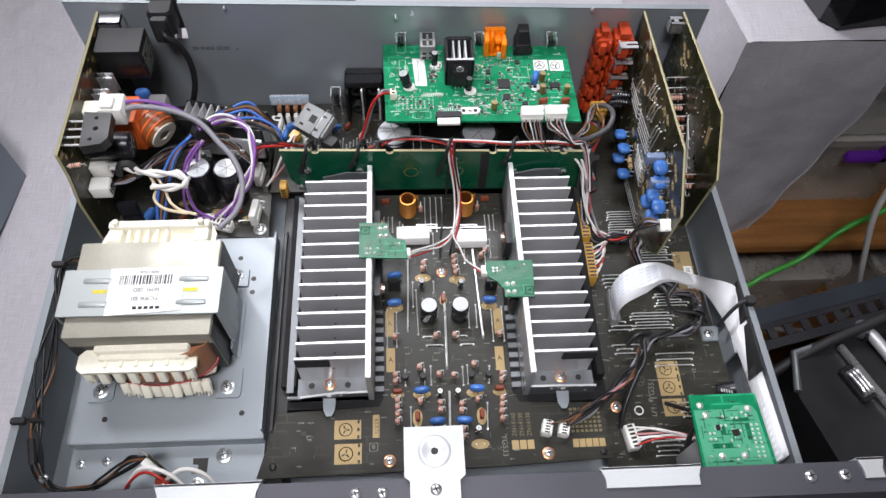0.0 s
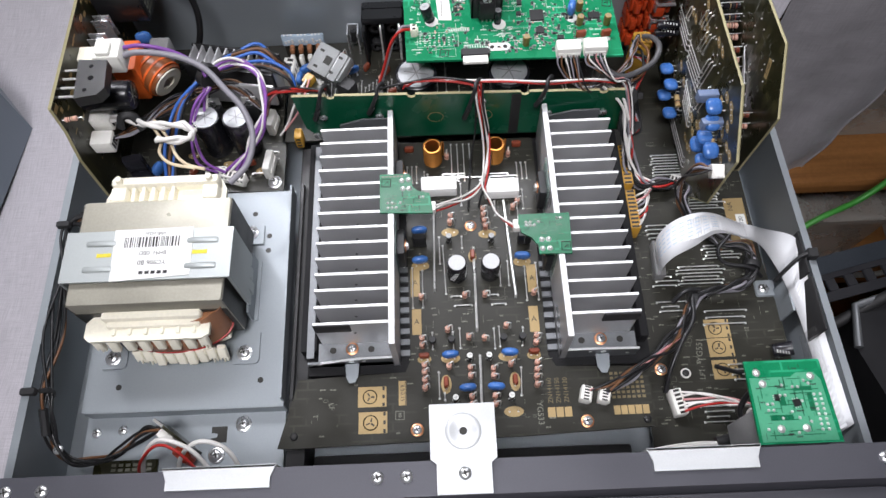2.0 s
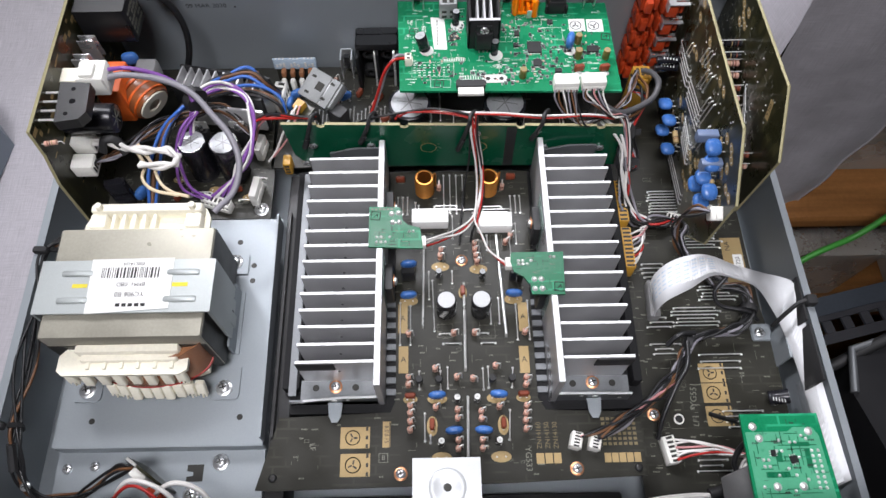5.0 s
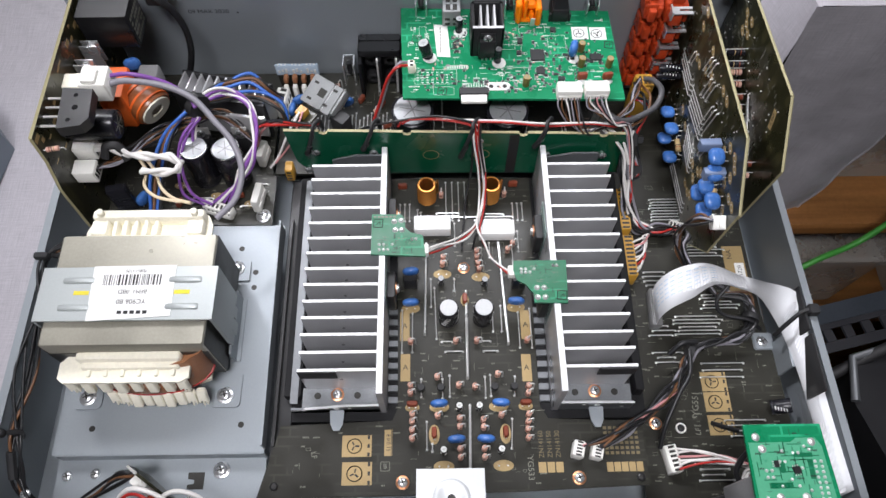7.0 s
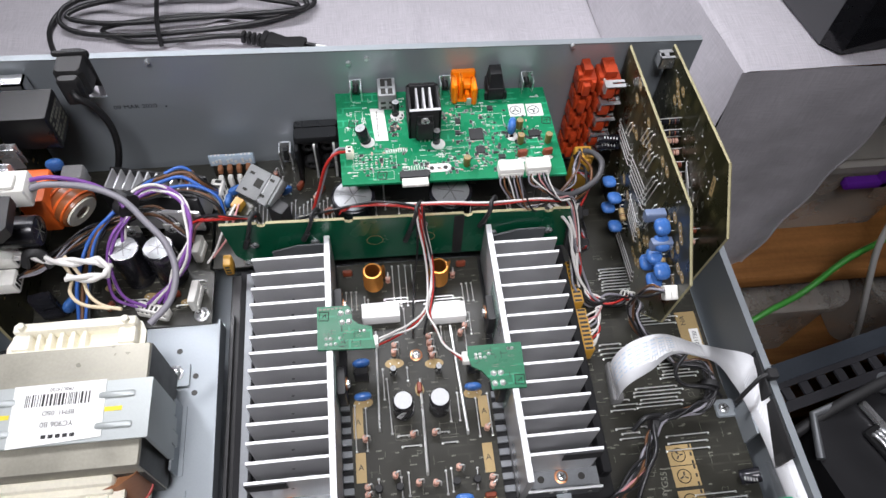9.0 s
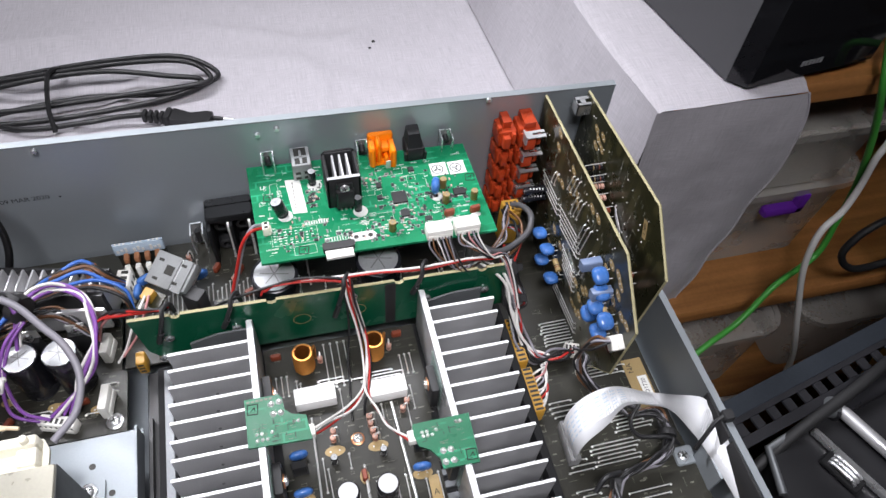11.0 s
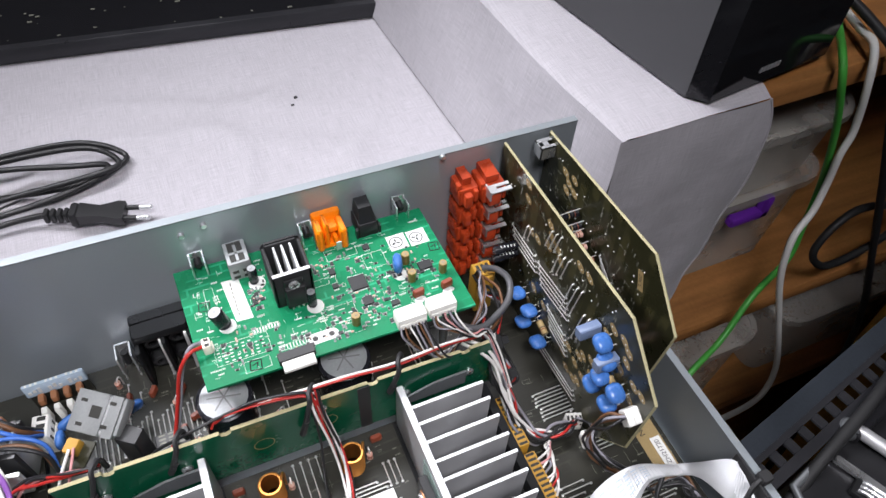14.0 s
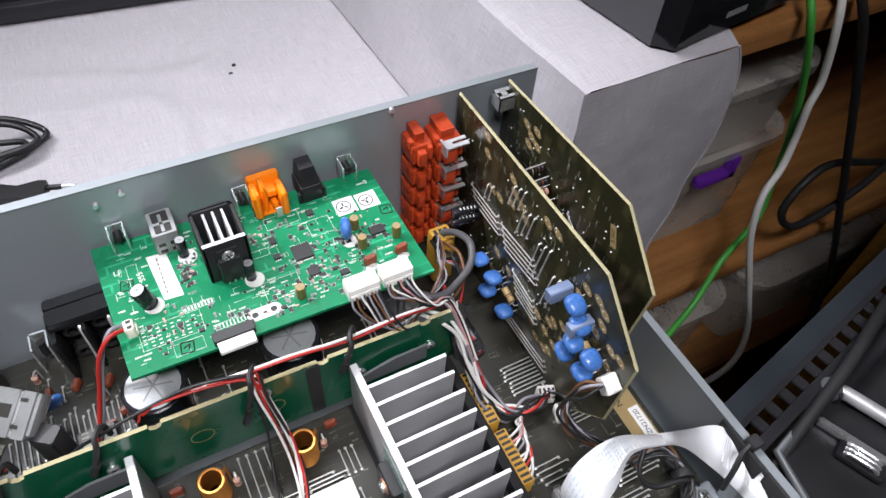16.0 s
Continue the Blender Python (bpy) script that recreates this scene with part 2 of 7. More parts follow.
sensor_green = board_material("sensor_solder_mask", (0.006, 0.135, 0.060), (0.02, 0.24, 0.12), 0.32)
mint_pour = material("mint_copper_pour", (0.085, 0.36, 0.21), 0.33, 0, 0.10, 700, 0.02, 60)
pale_blue_print = material("pale_blue_print", (0.42, 0.52, 0.62), 0.5, 0, 0.12, 600, 0.02, 80)
relay_black = material("relay_case", (0.009, 0.009, 0.010), 0.32, 0, 0.12, 800, 0.03)
brown_vinyl = material("brown_enamel", (0.26, 0.085, 0.03), 0.32, 0, 0.2, 500, 0.04, 90)
cable_green = material("green_cable", (0.07, 0.38, 0.055), 0.38, 0, 0.06)
cable_white = material("white_cable", (0.74, 0.73, 0.70), 0.42, 0, 0.05)
purple_plastic = material("purple_plastic", (0.12, 0.02, 0.30), 0.35, 0, 0.08)
case_black = material("case_panel", (0.02, 0.02, 0.022), 0.4, 0, 0.2, 1500, 0.12)
angle_steel = material("blue_grey_angle_steel", (0.045, 0.053, 0.065), 0.35, 0.4, 0.15, 500, 0.05, 20)
wall_paint = material("wall_paint", (0.62, 0.60, 0.56), 0.85, 0, 0.04, 200, 0.02, 3)
floor_wood = wood_material("dark_floor_wood", (0.12, 0.07, 0.035))
insulator = material("insulating_film", (0.45, 0.62, 0.56), 0.2, 0, 0.05, alpha=0.4)
clear_tape = material("clear_tape", (0.8, 0.8, 0.8), 0.2, 0, 0.02, trans=0.9, alpha=0.14)

# ---- mesh helpers (millimetres in, metres out) ----


class G:
    """Collects faces of one mesh, with a material slot each."""

    def __init__(self, *mats):
        self.v, self.f, self.i, self.mats, self.m = [], [], [], list(mats), Matrix()

    def slot(self, mat):
        if mat is None:
            return 0
        if mat not in self.mats:
            self.mats.append(mat)
        return self.mats.index(mat)

    def add(self, verts, faces, mat=None):
        n, s = len(self.v), self.slot(mat)
        self.v += [self.m @ Vector(p) for p in verts]
        self.f += [[n + k for k in face] for face in faces]
        self.i += [s] * len(faces)
        return self

    def rings(self, rings, mat=None, cap0=True, cap1=True, closed=True):
        k = len(rings[0])
        verts = [p for r in rings for p in r]
        faces = []
        for a in range(len(rings) - 1):
            for b in range(k if closed else k - 1):
                c = (b + 1) % k
                faces.append([a * k + b, a * k + c, (a + 1) * k + c, (a + 1) * k + b])
        if cap0:
            faces.append(list(range(k))[::-1])
        if cap1:
            faces.append([(len(rings) - 1) * k + b for b in range(k)])
        return self.add(verts, faces, mat)

    def box(self, x0, x1, y0, y1, z0, z1, ch=0.0, mat=None):
        def ring(z, d):
            a, b, c, e = x0 + d, x1 - d, y0 + d, y1 - d
            if not ch:
                return [(a, c, z), (b, c, z), (b, e, z), (a, e, z)]
            q = ch
            return [(a + q, c, z), (b - q, c, z), (b, c + q, z), (b, e - q, z), (b - q, e, z), (a + q, e, z), (a, e - q, z), (a, c + q, z)]
        if not ch:
            return self.rings([ring(z0, 0), ring(z1, 0)], mat)
        return self.rings([ring(z0, 0), ring(z1 - ch, 0), ring(z1, ch * 0.6)], mat)

    def prism(self, poly, a0, a1, axis="z", mat=None):
        """A flat polygon pulled from a0 to a1 along an axis. poly: the two other coordinates in the order xyz."""
        def at(p, a):
            return {"z": (p[0], p[1], a), "y": (p[0], a, p[1]), "x": (a, p[0], p[1])}[axis]
        return self.rings([[at(p, a0) for p in poly], [at(p, a1) for p in poly]], mat)

    def lathe(self, x, y, prof, seg=16, mat=None):
        rr = [[(x + r * math.cos(2 * math.pi * k / seg), y + r * math.sin(2 * math.pi * k / seg), z) for k in range(seg)] for r, z in prof]
        return self.rings(rr, mat)

    def cyl(self, x, y, z0, z1, r, seg=14, ch=0.0, mat=None):
        prof = [(r, z0), (r, z1)] if not ch else [(r, z0), (r, z1 - ch), (r - ch, z1)]
        return self.lathe(x, y, prof, seg, mat)

    def tube(self, pts, r, seg=7, mat=None, smooth=5, flat=1.0):
        pts = [Vector(p) for p in pts]
        if smooth and len(pts) > 2:
            q, ext = [], [pts[0] * 2 - pts[1], *pts, pts[-1] * 2 - pts[-2]]
            for k in range(1, len(ext) - 2):
                a, b, c, d = ext[k - 1:k + 3]
                for s in range(smooth):
                    t = s / smooth
                    q.append(0.5 * (2 * b + (c - a) * t + (2 * a - 5 * b + 4 * c - d) * t * t + (3 * b - a - 3 * c + d) * t ** 3))
            pts = [*q, pts[-1]]
        n = Vector((0, 0, 1))
        rr = []
        for k, p in enumerate(pts):
            d = (pts[min(k + 1, len(pts) - 1)] - pts[max(k - 1, 0)]).normalized()
            n = n - d * n.dot(d)
            if n.length < 1e-3:
                n = Vector((1, 0, 0)) - d * d.x
            n.normalize()
            s = d.cross(n)
            rr.append([p + (n * math.cos(2 * math.pi * j / seg) * flat + s * math.sin(2 * math.pi * j / seg)) * r for j in range(seg)])
        return self.rings(rr, mat)

    def mesh(self, name, smooth=40):
        me = bpy.data.meshes.new(name)
        me.from_pydata([tuple(p * 0.001) for p in self.v], [], self.f)
        for mat in self.mats:
            me.materials.append(mat)
        me.polygons.foreach_set("material_index", self.i)
        bm = bmesh.new()
        bm.from_mesh(me)
        bmesh.ops.recalc_face_normals(bm, faces=bm.faces)
        bm.to_mesh(me)
        bm.free()
        if smooth:
            me.polygons.foreach_set("use_smooth", [True] * len(me.polygons))
            me.set_sharp_from_angle(angle=radians(smooth))
        return me


WORLD = {}


def place(ob, parent, m):
    """Sets ob at the pose m of the place (translation in metres), under its parent if it has one."""
    WORLD[ob] = m
    if parent:
        ob.parent = parent
        ob.matrix_parent_inverse = Matrix()
        ob.matrix_basis = WORLD[parent].inverted() @ m
    else:
        ob.matrix_basis = m
    return ob


def at(x, y, z, rx=0, ry=0, rz=0):
    return pose(x * 0.001, y * 0.001, z * 0.001, rx, ry, rz)


def thing(name, x, y, z, label, category, group="", kind=""):
    ob = new(name)
    ob.empty_display_size = 0.01
    place(ob, None, at(x, y, z))
    return tagged(ob, label, category, group, kind)


def part(name, g, parent=None, label="", smooth=40):
    """One mesh, drawn in the millimetres of the whole place, as a part of its parent."""
    m = Matrix.Translation(WORLD[parent].translation) if parent else Matrix()
    g.v = [p - m.translation * 1000 for p in g.v]
    ob = place(new(name, g.mesh(name, smooth)), parent, m)
    return tagged(ob, label)


def piece(name, me, parent, x, y, z, rz=0, rx=0, ry=0, label=""):
    """One more object on a shared mesh."""
    return tagged(place(new(name, me), parent, at(x, y, z, rx, ry, rz)), label)


def solid(name, g, label, category, group="", kind="", smooth=40, base=None):
    """A thing of one mesh."""
    c = Vector(base) if base else sum(g.v, Vector()) / len(g.v)
    g.v = [p - c for p in g.v]
    ob = place(new(name, g.mesh(name, smooth)), None, at(*c))
    return tagged(ob, label, category, group, kind)


def text_mesh(words, size, mat, depth=0.0):
    cu = bpy.data.curves.new("writing", "FONT")
    cu.body, cu.size, cu.align_x, cu.align_y = words, size * 0.001, "CENTER", "CENTER"
    cu.extrude = depth * 0.001
    ob = bpy.data.objects.new("writing", cu)
    scene.collection.objects.link(ob)
    bpy.context.view_layer.update()
    me = bpy.data.meshes.new_from_object(ob)
    bpy.data.objects.remove(ob)
    me.materials.clear()
    me.materials.append(mat)
    return me


def writing(words, size, mat, parent, x, y, z, rz=0, rx=0, ry=0):
    return piece("writing", text_mesh(words, size, mat), parent, x, y, z, rz, rx, ry)


# ---- room ----
TABLE = -46
g = G(floor_wood)
g.box(-2500, 3000, -2500, 3200, -790, -760)
solid("floor", g, "dark wooden floor of the workshop", "floor", kind="structure")
g = G(wall_paint)
g.box(-2600, 3100, -2600, 3300, 1750, 1800)
solid("ceiling", g, "plain pale ceiling of the workshop", "ceiling", kind="structure")
for nm, b in (("wall_north", (-2600, 3100, 3200, 3300)), ("wall_south", (-2600, 3100, -2600, -2500)), ("wall_west", (-2600, -2500, -2500, 3200)), ("wall_east", (3000, 3100, -2500, 3200))):
    g = G(wall_paint)
    g.box(*b, -760, 1750)
    solid(nm, g, "plain pale painted wall of the workshop", "wall", kind="structure")

# ---- the cloth-covered bench ----


def cloth_sheet(nx, ny, fn, mat=linen):
    g = G(mat)
    verts = [fn(i / nx, j / ny) for j in range(ny + 1) for i in range(nx + 1)]
    faces = [[j * (nx + 1) + i, j * (nx + 1) + i + 1, (j + 1) * (nx + 1) + i + 1, (j + 1) * (nx + 1) + i] for j in range(ny) for i in range(nx)]
    return g.add(verts, faces)


def ripple(x, y, s=1.0):
    v = noise.noise(Vector((x * 0.006, y * 0.011, 0.3))) * 3.4 + noise.noise(Vector((x * 0.02 + y * 0.012, y * 0.02, 4.0))) * 1.3
    crease = 1 - abs(noise.noise(Vector((x * 0.008 + y * 0.004, y * 0.010 - x * 0.003, 9.0)))) * 7
    return s * (v + 1.3 * max(0.0, crease))


bench = thing("workbench", 0, 0, TABLE, "workbench under a grey linen cloth", "table")


def bench_top(u, v):
    y = -330 + 1280 * v
    x = -900 + (1132 + 45 * min(1.0, max(0.0, (y - 288) / 20))) * u
    away = min(1.0, max(0.0, (y - 295) / 60.0) + max(0.0, (-225 - x) / 50.0))
    away *= min(1.0, max(0.12, (215 - x) / 70.0)) * min(1.0, max(0.1, (590 - y - (x - 66) * 0.13) / 45.0))
    return (x, y, TABLE - 1 + ripple(x, y, 0.3 + 2.5 * away) * away)


part("tablecloth", cloth_sheet(220, 240, bench_top), bench, "grey linen tablecloth with soft creases", smooth=180)
g = G(oak)
g.prism([(-890, -325), (226, -325), (226, 296), (270, 296), (270, 945), (-890, 945)], TABLE - 44, TABLE - 16)
part("tabletop", g, bench)
for x, y in ((-850, -290), (180, -290), (-850, 900), (180, 900)):
    g = G(oak)
    g.box(x - 30, x + 30, y - 30, y + 30, -760, TABLE - 44, 2)
    part("leg", g, bench)

# the raised shelf beside it, draped with the same cloth
shelf = thing("wooden_shelf_unit", 600, 480, -760, "orange wooden shelf unit with open boards", "shelf")
SH = 48
for z, y0 in ((SH, 292), (-215, 268), (-420, 250), (-640, 250)):
    g = G(oak)
    g.box(300 if z == SH else 275, 1500, y0 + (6 if z == SH else 0), 1100, z - 22, z - 3, 1.5)
    part("board", g, shelf)
for x in (1480,):
    g = G(oak)
    g.box(x, x + 20, 252, 1100, -760, SH - 22)
    part("side_panel", g, shelf)
g = G(oak)
g.box(275, 1500, 1100, 1118, -760, SH - 3)
part("back_panel", g, shelf)
g = G(oak)
g.box(280, 300, 420, 1100, -760, SH - 22)
part("side_panel", g, shelf)

drape = thing("shelf_cloth", 300, 400, TABLE, "grey linen cloth draped over the shelf edge", "tablecloth")


def edge_x(y):
    return 270 - (y - 290) * 0.105 + 1.5 * math.sin(y * 0.03)


def drape_top(u, v):
    y = 288 + 800 * v
    x0 = edge_x(y)
    x1 = 388 + 130 * min(1.0, v * 1.0)
    x = x0 + (x1 - x0) * u
    return (x, y, SH + 3 + ripple(x, y, 0.35) - 3.0 * max(0, 1 - u * 25) ** 2 - 3.0 * max(0, 1 - v * 50) ** 2)


def drape_side(u, v):
    y = 288 + 800 * u
    a, b = (edge_x(y), SH), (226.5 - (y - 415) * 0.055 if y > 415 else 226.5 + 46 * ((415 - y) / 127) ** 1.4, TABLE + 1)
    return (a[0] + (b[0] - a[0]) * (v ** 1.15) + 1.6 * math.sin(y * 0.031 + 2 * v) * v * (1 - v) * 3 - ripple(y, v * 90, 0.5) * v * (1 - v) * 3, y, a[1] + (b[1] - a[1]) * v)


def drape_front(u, v):
    """The fall at the front: nearly square, its free edge swinging out a little, the hem lower on the inner side."""
    low = -300 + 20 * u
    z = SH + (low - SH) * v
    xl = 270 + 4 * min(1.0, max(0.0, (SH - z) / 95)) ** 1.3
    drop = SH - z
    xr = 388 + 15 * math.sin(min(1.0, drop / 62) * math.pi / 2) - 0.125 * max(0.0, drop - 62) + 1.5 * math.sin(drop * 0.09)
    x = xl + (xr - xl) * u
    fold = 5 * math.sin(u * 5.0 + 0.9 * v + 0.4) * v + 3.0 * math.sin(u * 13 + 2 * v) * v + 1.6 * noise.noise(Vector((x * 0.02, z * 0.018, 2.0)))
    return (x, 288 - 2 * math.sin(min(1, v * 6) * math.pi / 2) + fold, z)


part("top_fall", cloth_sheet(60, 80, drape_top), drape, smooth=180)
part("side_fall", cloth_sheet(120, 20, drape_side, linen_side), drape, smooth=180)
part("front_fall", cloth_sheet(60, 60, drape_front, linen_front), drape, smooth=180)
for nm, run in (("side_hem", [drape_front(1.0, k / 24) for k in range(25)]), ("lower_hem", [drape_front(k / 24, 1.0) for k in range(25)])):
    g = G(linen)
    g.tube(run, 1.0, 6, smooth=2)
    part(nm, g, drape, "stitched folded hem")

# ---- loudspeaker ----
spk = thing("loudspeaker", 390, 370, SH + 4, "dark grey bookshelf loudspeaker with a gloss black front", "loudspeaker")
pA, pB, pC = Vector((331, 293)), Vector((301, 445)), Vector((458, 309))
pD = pB + (pC - pA)
z0, z1 = SH + 5, SH + 265


g = G(speaker_grey)
g.rings([[(*p, z) for p in (pA + (pB - pA) * 0.08, pC + (pD - pC) * 0.08, pD, pB)] for z in (z0, z1)])
part("cabinet", g, spk, "dark grey vinyl cabinet")
g = G(gloss_black)
d = (pC - pA).normalized()
nrm = (pB - pA).normalized()
front = [pA + nrm * 13, pA + d * 9, pC - d * 9, pC + nrm * 13]
g.rings([[(*p, z0 + 0.5) for p in front], [(*p, z1 - 2) for p in front]])
part("front_baffle", g, spk, "glossy black front baffle")
for j in range(6):
    g = G(silver_paint)
    s0 = 0.40 + 0.032 * j
    p0, p1 = pA + d * (9 + 100 * s0), pA + d * (9 + 100 * (s0 + 0.022))
    n2 = Vector((d.y, -d.x)) * 0.4
    zz = z0 + 10
    g.rings([[(*(p0 + n2), zz), (*(p1 + n2), zz), (*p1, zz), (*p0, zz)], [(*(p0 + n2), zz + 4.2), (*(p1 + n2), zz + 4.2), (*p1, zz + 4.2), (*p0, zz + 4.2)]])
    part("badge_bar", g, spk, "silver badge letters")

# ---- dark tray at the back of the bench ----
tray = thing("black_metal_tray", 40, 700, TABLE, "shallow black metal tray with worn edges lying on the cloth", "tray")
g = G(dark_paint)
g.m = Matrix.Translation((66, 620, 0)) @ Matrix.Rotation(radians(-7.5), 4, "Z")
g.box(-330, 172, 0, 8, TABLE + 1, TABLE + 15, 1.5)
g.box(-330, 172, 232, 240, TABLE + 1, TABLE + 15, 1.5)
g.box(-330, -322, 0, 240, TABLE + 1, TABLE + 15, 1.5)
g.box(164, 172, 0, 240, TABLE + 1, TABLE + 15, 1.5)
part("rim", g, tray)
g2 = G(gloss_black)
g2.m = g.m
g2.box(-323, 165, 7, 233, TABLE + 1, TABLE + 11)
part("sheet", g2, tray, "dusty gloss black sheet")
g3 = G(silk)
g3.m = g.m
rnd = random.Random(5)
for k in range(46):
    x, y, s = rnd.uniform(-310, 150), rnd.uniform(9, 60), rnd.uniform(0.5, 1.8)
    g3.box(x, x + s * rnd.uniform(1, 3), y, y + s, TABLE + 11.2, TABLE + 11.5 + s * 0.3)
tagged(part("dust_fleck", g3, tray), kind="stuff")

# ---- chassis ----
chassis = thing("receiver_chassis", 5, 130, TABLE, "open zinc-plated steel chassis of a stereo receiver", "chassis")
FL = -30


def lean(x):
    return 92.7 - 0.0270 * x


g = G(steel)
g.box(-207, 226, -40, 279, FL - 1.2, FL)
part("bottom_plate", g, chassis)
for x, y in ((-170, 10), (190, 10), (-170, 245), (190, 245)):
    g = G(matt_black)
    g.lathe(x, y, [(16, TABLE + 0.6), (20, TABLE + 3), (20, FL - 1.3)], 18)
    part("foot", g, chassis, "black rubber foot")
g = G(steel)
g.prism([(-40, FL), (279, FL), (279, 22), (-40, 22)], -208.2, -207, "x")
g.box(-211.5, -207, -40, 279, 21.6, 22.8)
part("side_wall", g, chassis)
g = G(steel)
g.rings([[(229.5, -40, FL), (230.7, -40, FL), (223.4, 279, FL), (222.2, 279, FL)], [(229.5, -40, 22), (230.7, -40, 22), (223.4, 279, 22), (222.2, 279, 22)]])
g.rings([[(229.5, -40, 21.8), (233.5, -40, 21.8), (226.2, 279, 21.8), (222.2, 279, 21.8)], [(229.5, -40, 22.8), (233.5, -40, 22.8), (226.2, 279, 22.8), (222.2, 279, 22.8)]])
part("side_wall", g, chassis)
g = G(panel_grey)
NX0, NX1 = -152, -134.5
edge = [(-208, lean(-208)), (NX0, lean(NX0)), (NX0 + 3, 86), (NX0 + 6, 66), (NX1 - 1, 66), (NX1, 72), (NX1, lean(NX1)), (226, lean(226))]
g.prism([*edge, (226, FL), (-208, FL)], 279, 280.2, "y")
part("rear_panel", g, chassis, "grey painted rear panel", smooth=0)
for xa, xb in ((-208, NX0), (NX1, 226)):
    g = G(steel)
    za, zb = lean(xa), lean(xb)
    g.rings([[(xa, 278.8, za), (xb, 278.8, zb), (xb, 283, zb), (xa, 283, za)], [(xa, 278.8, za + 1), (xb, 278.8, zb + 1), (xb, 283, zb + 1), (xa, 283, za + 1)]])
    g.rings([[(xa, 282, za - 7), (xb, 282, zb - 7), (xb, 283, zb - 7), (xa, 283, za - 7)], [(xa, 282, za), (xb, 282, zb), (xb, 283, zb), (xa, 283, za)]])
    part("rear_flange", g, chassis, "bright folded top flange")
# front panel with folded tabs
g = G(fascia_paint)
g.box(-212, 232, -54, -48, FL - 8, 88, 1)
g.prism([(-48, 84), (-48, 88), (-46, 95), (-32, 95), (-32, 94), (-45, 94), (-47, 87)], -212, 232, "x")
part("front_panel", g, chassis, "dark painted front panel with folded top edge")
for x0, x1 in ((-101, -54), (99, 146), (219, 232)):
    g = G(lit_zinc)
    g.prism([(x0, -31), (x1, -31), (x1 - 2, -36), (x1 - 2, -40), (x0 + 2, -40), (x0 + 2, -36)], 95.2, 96.4)
    g.prism([(-30.8, 70), (-31.8, 70), (-31.8, 96.4), (-30.8, 96.4)], x0, x1, "x")
    part("front_tab", g, chassis, "steel tab, pale with lamp glare put into its colour")


def screw_mesh(r, h, mat, washer=0.0, wmat=None):
    g = G(mat)
    if washer:
        g.lathe(0, 0, [(washer, 0), (washer, 0.5), (washer - 0.3, 0.7)], 20, wmat or mat)
    b = 0.7 if washer else 0
    g.lathe(0, 0, [(r, b), (r, b + h * 0.55), (r * 0.75, b + h * 0.9), (r * 0.4, b + h)], 18)
    for a in (0, 90):
        keep, g.m = g.m, Matrix.Rotation(radians(a + 20), 4, "Z")
        g.box(-r * 0.62, r * 0.62, -r * 0.11, r * 0.11, b + h * 0.8, b + h + 0.06, mat=core_dark)
        g.m = keep
    return g.mesh("screw")


SCREW = screw_mesh(3.2, 2.0, bright_steel, 4.6, bright_steel)
SCREW_SMALL = screw_mesh(2.6, 1.6, bright_steel)
SCREW_COPPER = screw_mesh(2.6, 1.6, bright_steel, 3.7, copper)
SCREW_DARK = screw_mesh(2.2, 1.6, black_plastic)
for x, y, z in ((-12, -38, 95), (0, -38, 95), (212, -38, 95), (196, -38, 95), (-150, -38, 95), (-165, -38, 95)):
    piece("screw", SCREW_SMALL, chassis, x, y, z)

# raised transformer platform and front tray
g = G(steel)
g.box(-188, -75, 17, 156, -1.2, 0)
part("platform", g, chassis, "raised steel transformer platform")
g = G(steel)
g.box(-188, -75, 16.4, 17.4, -13, -0.4)
part("platform_front", g, chassis)
g = G(steel)
g.rings([[(-75.6, 19, -1), (-74.4, 19, -1), (-74.4, 152, -1), (-75.6, 152, -1)], [(-75.6, 19, 9), (-74.4, 19, 9), (-74.4, 152, 14), (-75.6, 152, 14)]])
part("platform_flange", g, chassis)
g = G(steel)
g.box(-189, -187.8, 17, 156, -13, 0)
part("platform_side", g, chassis)
g = G(steel)
g.box(-190, -76, -30, 17, -13, -12)
part("front_shelf", g, chassis)
for x, y in ((-170, 31), (-89, 32), (-100, 140), (-90, 124), (-90, 114), (-180, 47)):
    g = G(core_dark)
    g.cyl(x, y, -0.1, 0.15, 1.7, 14)
    part("hole", g, chassis)
for x, y, z, me in ((-100, 10, -12, SCREW), (-184, 8, -12, SCREW_SMALL), (-169, 9, -12, SCREW_SMALL), (-114, -7, -12, SCREW), (-197, -3, 2, SCREW_SMALL)):
    piece("screw", me, chassis, x, y, z)
g = G(core_dark)
g.prism([(-118, 9), (-109, 9), (-109, 0), (-118, 0), (-118, 2.5), (-114.5, 3), (-114.5, 5), (-118, 5.5)], -12, -11.8)
part("keyhole", g, chassis)
g = G(steel)
g.box(-119, -108, -1, 10, -12, -11.9)
part("keyhole_emboss", g, chassis)
# black rails beside the left heat sink
g = G(black_plastic)
g.box(-73, -62, -30, 190, FL, -3, 0.8)
g.box(-71, -69.5, 20, 160, -3, 2)
part("rail", g, chassis, "black plastic rail")
# writing and fittings on the rear panel
writing("09 MAR 2020", 4.6, ink, chassis, -122, 278.9, 57, 0, 90, 0)
for x, z in ((20, 87), (9, 84), (144, 88.5), (-104, 93), (-104, 56)):
    g = G(bright_steel if z > 60 else ink)
    g.m = Matrix.Translation((x, 279, z)) @ Matrix.Rotation(radians(90), 4, "X")
    g.cyl(0, 0, 0, 2 if z > 60 else 0.2, 1.5 if z > 60 else 0.6, 12, 0.3 if z > 60 else 0)
    part("rivet", g, chassis)
